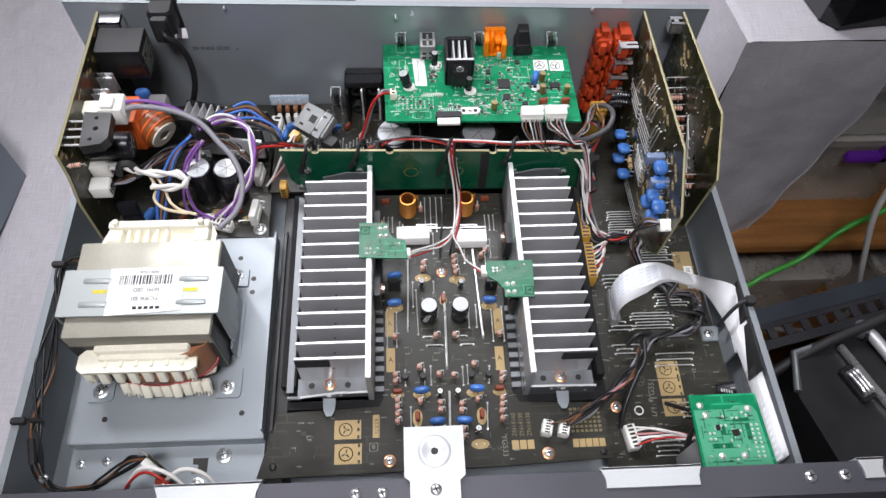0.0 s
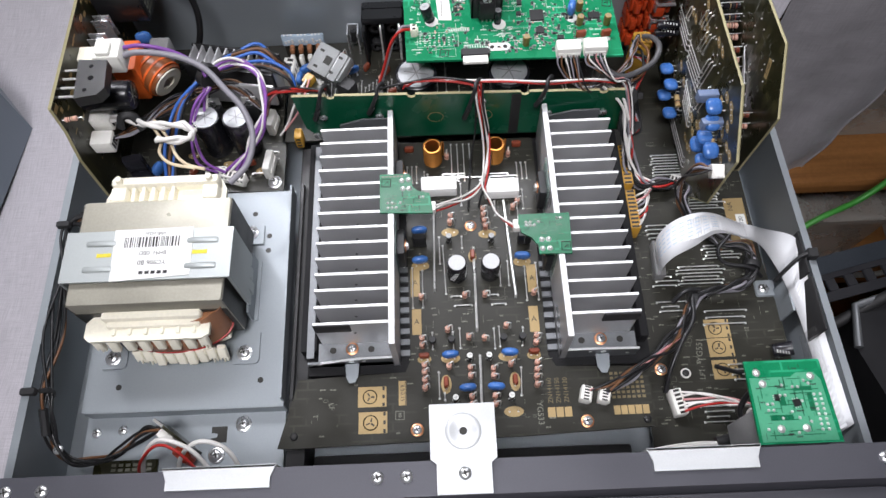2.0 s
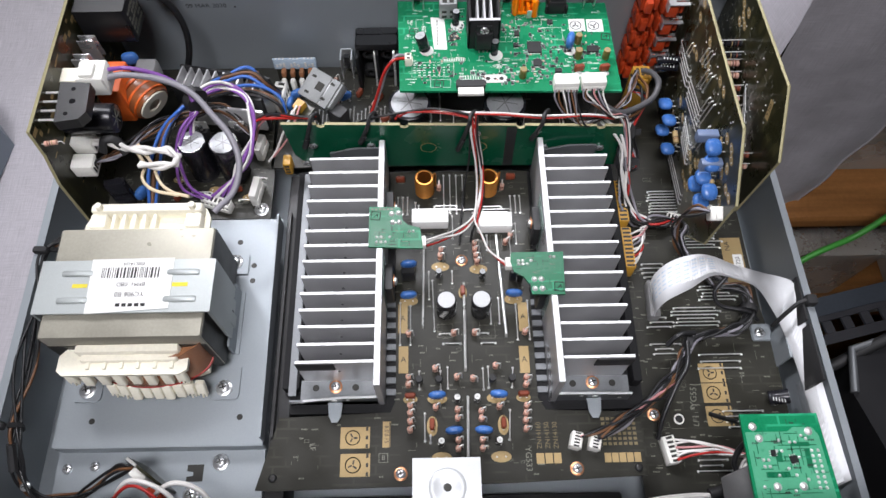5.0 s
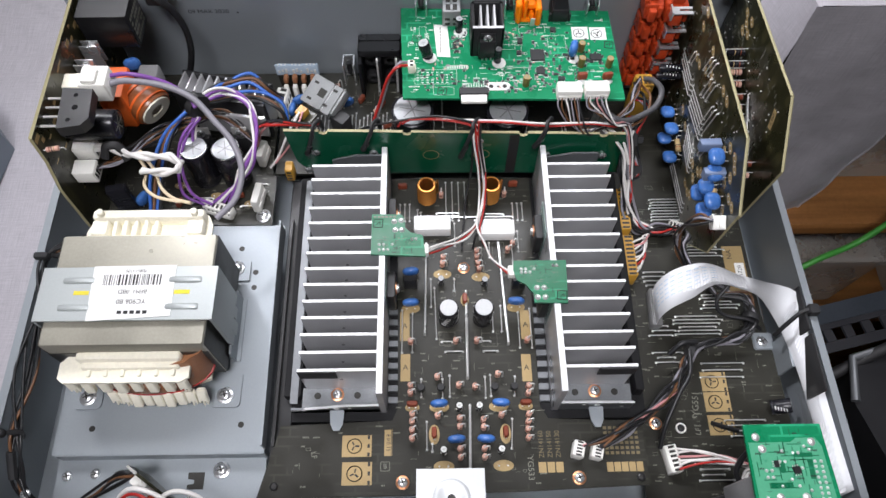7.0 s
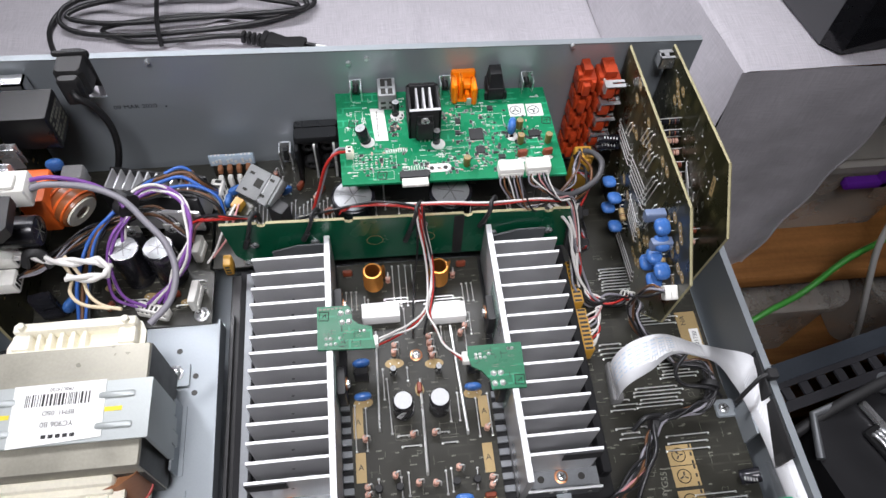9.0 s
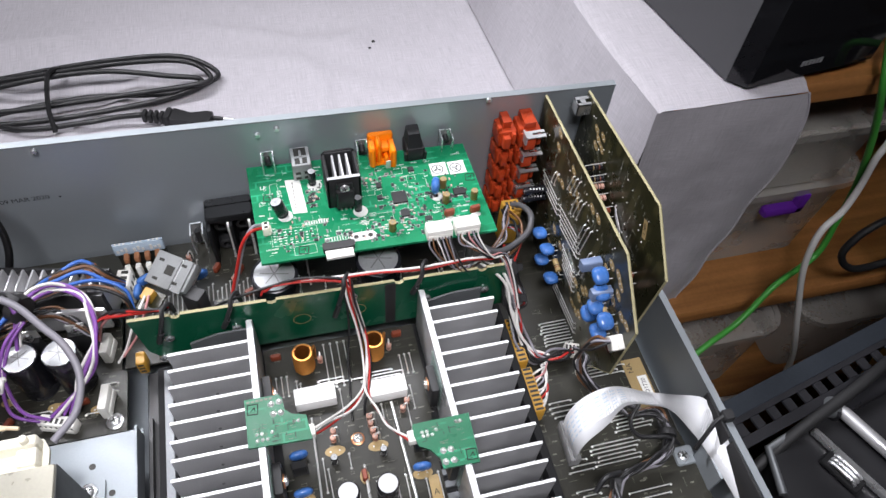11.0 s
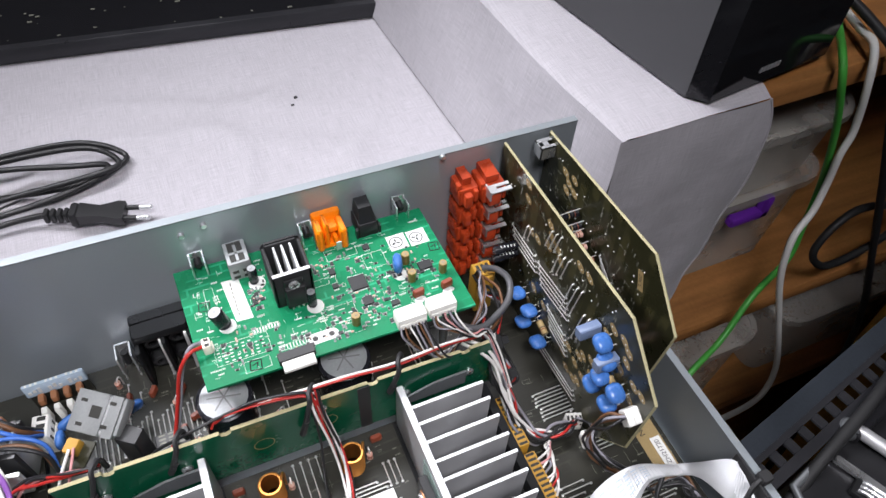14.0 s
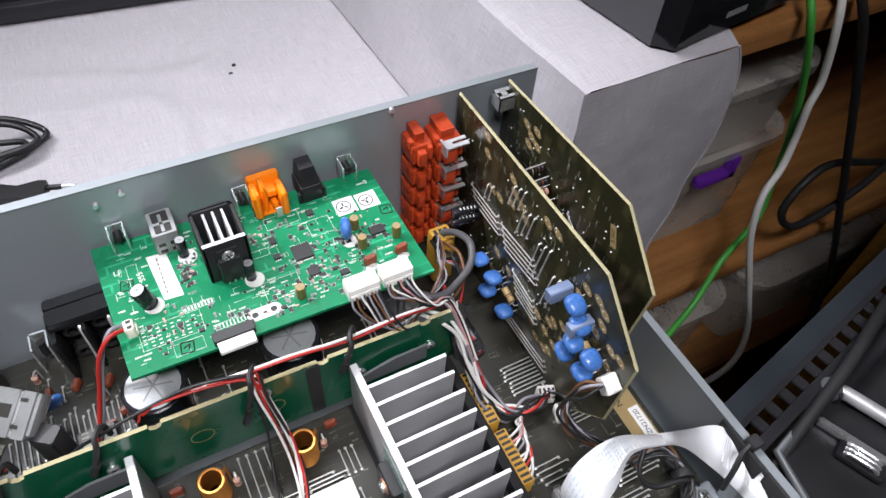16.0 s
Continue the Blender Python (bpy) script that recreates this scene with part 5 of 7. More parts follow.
# tuner strip with its blue-white label board
g = G(pcb_dark, silk_white)
g.box(-86, -58, 266, 267.4, 0, 12)
g.box(-87, -58, 265.6, 267.8, 12, 21, 0.4, mat=pale_blue_print)
for k in range(11):
    if k % 4 != 3:
        g.box(-85.4 + k * 2.4, -83.9 + k * 2.4, 265.4, 265.6, 14 + (k % 2), 16.4 + (k % 3), mat=silk_white)
        g.box(-85.4 + k * 2.4, -84.2 + k * 2.4, 266, 267.4, 21, 21.2, mat=silk_white)
part("tuner_strip", g, deck)
for k in range(4):
    g = G(kraft, white_plastic)
    g.box(-82 + k * 6, -79 + k * 6, 260, 265, 10, 14, 0.4)
    g.box(-81.6 + k * 6, -78.6 + k * 6, 254, 258, 2, 12, 0.4, mat=white_plastic)
    part("wire_pin", g, deck)
for x in (-96,):
    g = G(kraft)
    g.box(x - 1, x + 5, 239, 246, 20, 34, 0.6)
    part("terminal_tab", g, deck)
# small tilted tuner module with shield can
tun = thing("tuner_module", -52, 228, 24, "tilted metal-shielded module with an amber wire socket", "module")
g = G(can_steel, core_dark)
g.m = Matrix.Translation((-51, 229, 37)) @ Matrix.Rotation(radians(-36), 4, "Z") @ Matrix.Rotation(radians(22), 4, "X")
g.box(-11, 11, -9.5, 9.5, -12, -0.6, 0.8, mat=bright_steel)
g.box(-11.3, 4.4, -9.8, 9.8, -2, 0, 0.5)
g.box(5.4, 11.2, -9.8, 9.8, -2, -0.1, 0.4)
g.box(-2.6, 2.6, -2, 3.5, 0, 0.1, mat=core_dark)
g.box(11, 13, -8, 9.5, -7, -1, 0.5)
for a, b in ((-7, 5), (6, -5), (-6, -6), (7, 6)):
    g.box(a - 1.6, a + 1.6, b - 0.8, b + 0.8, 0, 0.1, mat=core_dark)
g.box(-11.05, 11.05, -9.6, -9.4, -7, -5.5, mat=core_dark)
part("shield_can", g, tun, "bright tin shield can")
g = G(pcb_olive)
g.m = Matrix.Translation((-63, 217, 30)) @ Matrix.Rotation(radians(-36), 4, "Z") @ Matrix.Rotation(radians(10), 4, "X")
g.box(-5, 7, -7, 6, -1, 0)
part("circuit_board", g, tun)
g2 = G(yellow_plastic)
g2.m = g.m
g2.box(-4, 2, -2, 5, 0, 5, 0.5)
part("wire_socket", g2, tun, "amber wire socket")
g = G(black_plastic)
g.m = Matrix.Translation((-42, 218, 24)) @ Matrix.Rotation(radians(-36), 4, "Z")
g.box(-3, 8, -4, 5, -24, 6, 0.8)
part("holder", g, tun)

# ---- digital board ----
DZ = 60
dsp = thing("digital_board", 65, 240, DZ, "bright green digital circuit board on standoffs above the input board", "circuit board")
g = G(pcb_green, pcb_edge)
g.prism([(-1, 277.5), (129, 273.5), (131, 204.5), (1, 207)], DZ - 1.6, DZ)
part("board", g, dsp)
for x, y in ((6, 270), (122, 268), (8, 224), (124, 224)):
    g = G(bright_steel)
    g.cyl(x, y, 0, DZ - 1.6, 2.4, 8)
    part("standoff", g, dsp)
silkscreen(dsp, 3, 120, 208, 270, DZ + 0.02, 300, 31, mat=silk_white, dense=0.5, avoid=((38, 64, 232, 262), (18, 30, 236, 264), (104, 130, 246, 264)))
# surface-mounted chips and pads
rnd = random.Random(77)
solder = material("dull_solder", (0.40, 0.41, 0.40), 0.45, 0.4, 0.12)
SMD = []
for w, d, mt in ((1.6, 0.9, core_dark), (1.2, 0.8, res_body), (1.8, 1.0, grey_plastic), (1.3, 0.8, black_plastic), (2.4, 1.6, black_plastic)):
    q = G(mt, solder)
    q.box(-w / 2, w / 2, -d / 2, d / 2, 0, 0.6, 0.08)
    for s in (-1, 1):
        q.box(s * w / 2 - 0.25, s * w / 2 + 0.25, -d / 2, d / 2, 0, 0.45, mat=solder)
    SMD.append(q.mesh("surface_part"))
k = 0
while k < 250:
    c = rnd.choice(((82, 236, 17, 14), (32, 250, 6, 9), (112, 234, 12, 10), (56, 214, 14, 6), (70, 256, 24, 8), (26, 222, 14, 8), (88, 222, 14, 8)))
    x, y = rnd.gauss(c[0], c[2] * 0.6), rnd.gauss(c[1], c[3] * 0.6)
    if not (3 < x < 127 and 208 < y < 270) or (40 < x < 63 and 231 < y < 262) or (77 < x < 87 and 233 < y < 243) or (18 < x < 30 and 236 < y < 264):
        continue
    piece("surface_part", rnd.choice(SMD), dsp, x, y, DZ, rnd.choice((0, 90)))
    k += 1
for x, y, w, d in ((82, 238, 8.5, 8.5), (83, 226, 5, 5), (117, 236, 7, 5), (93, 258, 3.4, 3.4), (72, 249, 3, 4), (71, 240, 3, 3), (95, 220, 4, 3)):
    piece("chip", chip(w, d), dsp, x, y, DZ)
# printed tables and frames of the digital board
g = G(silk_white)


def frame_lines(x0, x1, y0, y1, w=0.16):
    for b in ((x0, x1, y0, y0 + w), (x0, x1, y1 - w, y1), (x0, x0 + w, y0, y1), (x1 - w, x1, y0, y1)):
        g.box(*b, DZ + 0.02, DZ + 0.07)


frame_lines(8, 33, 217, 228)
for r in range(5):
    for c in range(8):
        if (r * 3 + c * 5) % 7:
            g.box(9 + c * 2.9, 10.4 + c * 2.9, 218 + r * 1.9, 218.5 + r * 1.9, DZ + 0.02, DZ + 0.07)
frame_lines(36, 53, 214.5, 217.5)
for c in range(11):
    g.box(36.6 + c * 1.5, 37.1 + c * 1.5, 214.8, 217.2, DZ + 0.02, DZ + 0.07)
frame_lines(27, 40, 228.5, 231)
for c in range(9):
    g.box(27.5 + c * 1.4, 28.2 + c * 1.4, 228.8, 230.7, DZ + 0.02, DZ + 0.07)
frame_lines(10.5, 15, 244, 262)
frame_lines(72, 88, 256, 263)
frame_lines(60, 76, 219, 229)
frame_lines(19, 31, 209, 215)
frame_lines(89, 100, 244, 254)
frame_lines(61, 69, 243, 247)
for x, y in ((62, 225), (65, 222), (68, 226), (72, 223), (63, 221), (70, 220)):
    g.box(x, x + 3, y, y + 0.5, DZ + 0.02, DZ + 0.07)
tagged(part("printed_table", g, dsp, smooth=0), kind="stuff")
writing("555", 3.6, silk_white, dsp, 15.5, 254, DZ + 0.06, 95)
writing("LF", 3.8, silk_white, dsp, 7, 260, DZ + 0.06)
writing("B", 3.2, silk_white, dsp, 124, 266, DZ + 0.06)
g = G(silk_white)
g.prism([(19.5, 263.5), (28, 263), (29.5, 237.5), (21.5, 238)], DZ, DZ + 0.12)
wl = part("paper_label", g, dsp, "white code label")
g = G(silk)
for j in range(8):
    g.box(23.2, 23.9, 241 + j * 2.6, 242.9 + j * 2.6, DZ + 0.13, DZ + 0.16)
part("print_bars", g, wl)
for x, y in ((109.5, 255.5), (120.5, 255)):
    legend(dsp, x, y, 10, 10, DZ + 0.02, rows=0, mat=silk_white, inkm=ink)
for cx, cy in ((9, 252), (126, 246), (24, 212)):
    g = G(ink)
    for a, c in (((-2.8, -2.2), (2.2, -3)), ((2.2, -3), (3, 2)), ((3, 2), (-2, 2.8)), ((-2, 2.8), (-2.8, -2.2)), ((-1.4, 0), (1.2, 1)), ((1.2, 1), (0.4, -1.4))):
        g.tube([(cx + a[0], cy + a[1], DZ + 0.1), (cx + c[0], cy + c[1], DZ + 0.1)], 0.26, 4, smooth=0)
    part("pen_mark", g, dsp)
# spring clips to the panel
for x in (12, 118, 67):
    g = G(bright_steel, black_plastic)
    y = 271 - (x - 12) * 0.01
    g.box(x - 3.6, x - 2.9, y - 1, y + 7, DZ, DZ + 10)
    g.box(x + 2.9, x + 3.6, y - 1, y + 7, DZ, DZ + 10)
    g.box(x - 3.6, x + 3.6, y + 6.3, y + 7, DZ + 1, DZ + 11)
    g.m = Matrix.Translation((x, y + 6.2, DZ + 6)) @ Matrix.Rotation(radians(90), 4, "X")
    g.lathe(0, 0, [(1.9, 0), (1.9, 4), (1.4, 5)], 10, black_plastic)
    g.m = Matrix()
    part("panel_clip", g, dsp, "bright spring clip with a black screw")
g = G(can_steel, core_dark)
g.box(25, 36, 262, 277, DZ, DZ + 12, 0.6)
g.box(27, 34, 263.6, 276, DZ + 11.9, DZ + 12.1, mat=core_dark)
g.box(29.8, 31.2, 263.6, 274, DZ + 12, DZ + 12.5, 0.1)
g.box(27, 34, 268, 269.4, DZ + 12, DZ + 12.5, 0.1)
for x in (26.5, 31.5):
    for z in (3, 7):
        g.box(x, x + 3, 261.9, 262.1, DZ + z - 2, DZ + z, mat=core_dark)
    g.box(x, x + 2.4, 265, 270, DZ + 10.95, DZ + 11.05, mat=core_dark)
part("port_shell", g, dsp, "bright metal port shell")
# black finned cooler with the regulator in front
g = G(black_plastic, aluminium)
g.box(41.5, 60.5, 257, 261.5, DZ, DZ + 23, 1.6)
g.box(41.5, 43.4, 238, 258, DZ, DZ + 23, 0.6)
g.box(58.6, 60.5, 238, 258, DZ, DZ + 23, 0.6)
g.box(41.5, 60.5, 238, 240.5, DZ, DZ + 23, 0.6)
g.box(42.2, 60, 238.4, 240.2, DZ + 22.9, DZ + 23.1, mat=aluminium)
coolb = part("cooler", g, dsp, "black finned cooler with bright fin tips")
for k in range(3):
    x = 46.6 + k * 4
    g = G(aluminium)
    g.box(x, x + 1.2, 240, 257, DZ + 2, DZ + 22.6, 0.2)
    part("fin", g, coolb)
g = G(black_plastic, tin)
g.box(46, 56, 234, 238, DZ + 3, DZ + 16, 0.6)
g.box(46.5, 55.5, 236.5, 238, DZ + 15, DZ + 20, 0.4)
for k in (-2.5, 0, 2.5):
    g.box(51 + k - 0.4, 51 + k + 0.4, 235, 235.8, DZ, DZ + 4, mat=tin)
part("regulator", g, dsp)
piece("screw", SCREW_SMALL, dsp, 51, 236.4, DZ + 17, 0, 78)
# orange digital socket and black optical socket
g = G(orange_plastic)
g.box(70.5, 85.5, 274, 278, DZ, DZ + 15.5, 0.8)
coax = part("coaxial_socket", g, dsp, "bright orange coaxial socket")
for nm, b in (("cheek", (70, 73.6, 263, 273.9, DZ + 1, DZ + 15, 1.2)), ("rib", (74.6, 77, 265, 273.9, DZ + 2, DZ + 16.5, 0.9)), ("cheek", (82, 85.5, 262, 273.9, DZ, DZ + 13, 1)),
              ("floor_plate", (73.7, 81.9, 265, 273.9, DZ, DZ + 1.9, 0.4)), ("bridge", (77.1, 81.9, 267, 273.9, DZ + 9, DZ + 12, 0.6)), ("rib", (78.6, 81, 264.5, 273.9, DZ + 3, DZ + 7, 0.4))):
    g = G(orange_plastic)
    g.box(*b)
    part(nm, g, coax)
g = G(tin)
g.box(79, 81.8, 261.8, 262.2, DZ, DZ + 6)
part("contact", g, coax, "bright contact tag")
g = G(black_plastic)
g.box(92, 103, 265, 278, DZ, DZ + 9, 0.8)
g.rings([[(93, 266, DZ + 9), (102, 266, DZ + 9), (102, 278, DZ + 9), (93, 278, DZ + 9)], [(94, 270, DZ + 17), (101, 270, DZ + 17), (101, 278, DZ + 17), (94, 278, DZ + 17)]])
g.box(90.8, 92, 265, 267, DZ, DZ + 6)
g.box(103, 104.2, 265, 267, DZ, DZ + 6)
part("optical_socket", g, dsp, "black optical socket")
for x, y, me in ((16, 238.5, can_cap(3.5, 11, stripe=False)), (57.5, 234, can_cap(2.3, 10, stripe=False)), (35, 258, can_cap(2.3, 10, stripe=False))):
    g = G(silk_white)
    g.cyl(x + 1, y - 1.4, DZ, DZ + 0.15, 4.2, 18)
    part("printed_disc", g, dsp)
    piece("electrolytic_capacitor", me, dsp, x, y, DZ, 20, -9 if x < 20 else -3, -12 if x < 20 else 2)
for x, y in ((108.5, 242.5), (107.5, 231), (124, 230.5), (73.5, 217)):
    piece("electrolytic_capacitor", GOLD_CAP, dsp, x, y - 1, DZ, label="gold sleeved capacitor")
piece("disc_capacitor", DISC_BIG, dsp, 103, 238, DZ, 75)
g = G(silk_white)
g.cyl(103.5, 235, DZ, DZ + 0.15, 3.6, 18)
part("printed_disc", g, dsp)
for x in (107, 122):
    piece("film_capacitor", FILM, dsp, x, 220, DZ, 8)
    piece("bare_pad", oval_pad(6, 3.4, silk_white), dsp, x, 217.6, DZ + 0.02)
SOCK8 = plug_socket(14.5, 8, 7, 8, slots=False)
piece("wire_connector", SOCK8, dsp, 98, 208.5, DZ, 0, label="white wire connector")
piece("wire_connector", plug_socket(14, 8, 7, 8, slots=False), dsp, 114, 209, DZ, 0, label="white wire connector")
g = G(black_plastic, tin)
g.box(34, 51, 207, 212, DZ, DZ + 3.4, 0.4)
for k in range(18):
    g.box(35 + k * 0.86, 35.4 + k * 0.86, 212, 213.5, DZ, DZ + 0.6, mat=tin)
fc = part("flat_connector", g, dsp, "black flat-cable connector")
g = G(white_plastic, tin)
g.box(35, 50, 202, 207.4, DZ + 0.6, DZ + 2.6, 0.3)
for k in range(14):
    g.box(35.8 + k, 36.3 + k, 201.8, 202.1, DZ + 1.4, DZ + 2.55)
part("slide_lock", g, fc, "white slide lock")
g = G(silk_white)
pts = [(57 + (4.4 if math.cos(a) > 0 else -4.4) + 3 * math.cos(a), 215 + 3 * math.sin(a)) for a in [2 * math.pi * (k + 0.5) / 24 for k in range(24)]]
g.prism(pts, DZ, DZ + 0.15)
for x in (53, 61):
    g.cyl(x, 215, DZ + 0.15, DZ + 0.2, 1.4, 12, mat=core_dark)
part("jumper_field", g, dsp)
piece("wire_connector", plug_socket(5.5, 4, 6, 2, cream), dsp, 6, 228, DZ, 90, label="cream two-wire connector")
GREY = (wire_white, wire_grey, wire_brown, wire_black, wire_grey, wire_pink)


def loom(name, label, paths, loose=0.75):
    """A bundle of insulated wires: rows of (points, radius, material)."""
    p0 = paths[0][0][0]
    b = thing(name, *p0, label, "wire bundle")
    sway = random.Random(len(name) + len(paths))
    for pts, r, mt in paths:
        g = G(mt)
        pts = [p if i in (0, len(pts) - 1) else tuple(c + sway.gauss(0, loose) for c in p) for i, p in enumerate(pts)]
        g.tube(pts, r * 0.84, 7, smooth=6)
        part("wire", g, b, smooth=60)
    return b


def strands(pts, n, r, spread, mats, seed, both=True):
    """n near-parallel wires along a path; ends fan apart by the given steps."""
    rnd, out = random.Random(seed), []
    for k in range(n):
        off = [Vector((rnd.gauss(0, spread), rnd.gauss(0, spread), rnd.gauss(0, spread))) for _ in pts]
        out.append(([tuple(Vector(p) + o * (0.35 if i in (0, len(pts) - 1) else 1)) for i, (p, o) in enumerate(zip(pts, off))], r, mats[k % len(mats)]))
    return out


rows = []
for k in range(8):
    rows.append(([(92 + k * 1.7, 205, DZ + 3), (93 + k * 1.7, 199, DZ - 2), (102 + k * 1.0, 196 - k, DZ - 14), (118 + k * 0.6, 197 + k * 0.4, DZ - 18), (131 + 0.8 * k, 205, DZ - 12), (140, 212 + 0.8 * k, DZ - 8), (146, 224 + k, DZ - 14), (150, 236 + k, 24)], 0.62, (wire_grey, wire_brown, wire_white, wire_black, wire_grey, wire_brown, wire_grey, wire_black)[k]))
    rows.append(([(108 + k * 1.6, 205.5, DZ + 3), (109 + k * 1.6, 200, DZ - 1), (122 + k * 0.6, 197 - k * 0.5, DZ - 9), (132 + k * 0.4, 196, DZ - 14), (137 + k * 0.3, 190, 34), (139 + k * 0.3, 176, 18)], 0.62, (wire_grey, wire_brown, wire_white, wire_black, wire_pink, wire_grey, wire_black, wire_white)[k]))
loom("wire_loom", "grey and white wires looping from the digital board", rows)
loom("power_lead", "red and grey twin lead from the digital board", [([(4, 227, DZ + 5), (-1, 224, DZ + 7), (-8, 220, DZ), (-14, 214, 44), (-22, 207, 24), (-34, 202, 10)], 1.1, wire_red), ([(4, 229.5, DZ + 5), (-2, 226, DZ + 6), (-9, 221, DZ - 3), (-15, 215, 40), (-23, 208, 20), (-36, 203, 8)], 1.1, wire_grey)])

loom("sheathed_lead", "grey sheathed lead curling up beside the digital board", [
    ([(112, 204, 58), (121, 200, 52), (130, 199, 48), (141, 201, 47), (152, 209, 48), (158, 220, 48), (158, 231, 43), (154, 239, 36)], 2.2, wire_slate),
    ([(126, 201, 46), (134, 197, 44), (146, 204, 43), (151, 216, 44), (150, 228, 40), (150, 238, 34)], 1.0, wire_brown),
    ([(128, 201, 45), (138, 197, 42), (147, 206, 40), (148, 220, 42), (147, 230, 38), (147, 238, 34)], 1.0, wire_black),
    ([(124, 199, 40), (132, 192, 38), (137, 186, 30), (139, 178, 18), (141, 168, 4), (148, 158, -6)], 1.1, wire_white),
    ([(122, 199, 38), (130, 190, 36), (135, 184, 28), (137, 176, 16), (140, 166, 2), (148, 156, -7)], 1.1, wire_white)])
hk = thing("wire_housing", 154, 240, 0, "amber wire housing standing beside the red sockets", "connector")
g = G(yellow_plastic, core_dark)
g.box(149, 160, 236, 246, 0, 33, 0.6)
g.box(151, 158, 234, 236.2, 24, 32, 0.4)
for k in range(3):
    g.box(151 + k * 2.8, 152.8 + k * 2.8, 238, 244, 32.95, 33.1, mat=core_dark)
part("housing", g, hk)

# ---- red stacked sockets ----
red = thing("phono_socket_block", 160, 270, 4, "stacked red plastic phono sockets with bright contact tabs", "socket block")
for k in range(5):
    z = 2 + k * 15
    for x0, x1 in ((149, 160), (161.5, 175)):
        g = G(red_plastic)
        s = 3 if x0 < 150 else 0
        g.box(x0, x1, 262 + s, 278.5, z, z + 10.8, 0.7)
        g.box(x0 + 3, x1 - 3, 266 + s, 278.5, z + 10, z + 15.5)
        g.box(x0 + 2, x1 - 4.5, 258 + s, 263 + s, z + 1, z + 9, 0.6)
        g.box(x1 - 3.4, x1 - 1, 259.5 + s, 263 + s, z + 3, z + 10.5, 0.4)
        g.box(x0 - 0.6, x0 + 2, 264 + s, 268 + s, z + 8, z + 13, 0.4)
        part("socket_body", g, red)
    g = G(bright_steel)
    g.prism([(164, 257), (176, 257), (176, 259.5), (168, 259.5), (168, 261), (176, 261), (176, 263), (164, 263)], z + 11, z + 11.8)
    g.box(163, 164, 257, 264, z + 6, z + 12.6)
    part("contact_tab", g, red, "bright contact tab")

# ---- two upright boards beside the right wall ----


def side_board(x, poly, label, group):
    b = thing("upright_side_board", x, 210, -17, label, "circuit board", group)
    g = G(pcb_olive)
    g.prism(poly, x, x + 1.5, "x")
    part("board", g, b, smooth=0)
    g = G(pcb_edge)
    for (ya, za), (yb, zb) in zip(poly[:4], poly[1:5]):
        g.tube([(x + 0.75, ya, za), (x + 0.75, yb, zb)], 0.85, 4, smooth=0)
    part("edge_rim", g, b, "pale sawn board edge", smooth=0)
    return b


X1, X2 = 179, 207
sb1 = side_board(X1, [(276.5, 88), (153, 93), (123, 66), (126, 16), (150, -17), (276.5, -17)], "tall olive board carrying blue capacitors and bare pads", "upright boards")
sb2 = side_board(X2, [(276.5, 87), (178, 95), (149, 67), (154, 6), (168, -17), (276.5, -17)], "tall olive board with a few resistors near its top", "upright boards")


def on_side(b, me, x, y, z, turn=0, nm="bare_pad", label=""):
    ob = new(nm, me)
    place(ob, b, Matrix.Translation((x * 0.001, y * 0.001, z * 0.001)) @ Matrix.Rotation(radians(-90), 4, "Y") @ Matrix.Rotation(radians(turn), 4, "Z"))
    return tagged(ob, label)


OV = oval_pad(7, 4.2)
for y, z in ((245, 76), (222, 80), (237, 59), (230, 60), (219, 74), (220, 66), (212, 72), (193, 81), (185, 82), (208, 67), (247, 85), (160, 74), (152, 76), (147, 73), (137, 59), (131, 60), (187, 12), (181, 5), (174, 5), (175, 27), (184, 22), (168, 16)):
    on_side(sb1, OV, X1 - 0.05, y, z, 70)
for y, z, t in ((158, 71, 0), (152, 64, 0), (152, 50, 10), (155, 38, 0), (140, 54, 0), (142, 40, 10)):
    on_side(sb1, DISC_BIG, X1, y, z - 2, 70 + t, "disc_capacitor")
for y, z in ((230, 14), (216, 15), (219, 0), (202, 3)):
    on_side(sb1, DISC_BIG, X1, y, z, 100, "disc_capacitor")
for y, z in ((169, 64), (152, 61)):
    q = G(material("slate_blue_box", (0.16, 0.21, 0.33), 0.35, 0, 0.1))
    q.box(-3.2, 3.2, -2.6, 2.6, 0.5, 12, 0.6)
    q.box(-1.6, 1.6, 2.55, 2.62, 3, 8, mat=silk)
    on_side(sb1, q.mesh("box_capacitor"), X1, y, z, 10, "box_capacitor")
for z in (30, 37):
    on_side(sb1, can_cap(2.7, 15, cap_sleeve), X1, 247, z, 20, "electrolytic_capacitor")
for y, z in ((163, 66), (158, 55), (148, 58), (146, 66), (150, 43), (158, 33), (166, 36), (172, 31), (163, 26), (136, 48), (176, 18), (190, 20), (170, 8), (212, 22), (224, 24), (226, 8), (210, 4)):
    on_side(sb1, OV, X1 - 0.06, y, z, 60)
on_side(sb1, lying_resistor(9, 1.9, gold_mask), X1, 206, 10, 80, "resistor")
on_side(sb1, lying_resistor(9, 1.9, gold_mask), X1, 146, 47, 80, "resistor")
on_side(sb1, plug_socket(8, 6.5, 7, 4, slots=False), X1, 129, 47, 60, "wire_connector", "white wire connector")
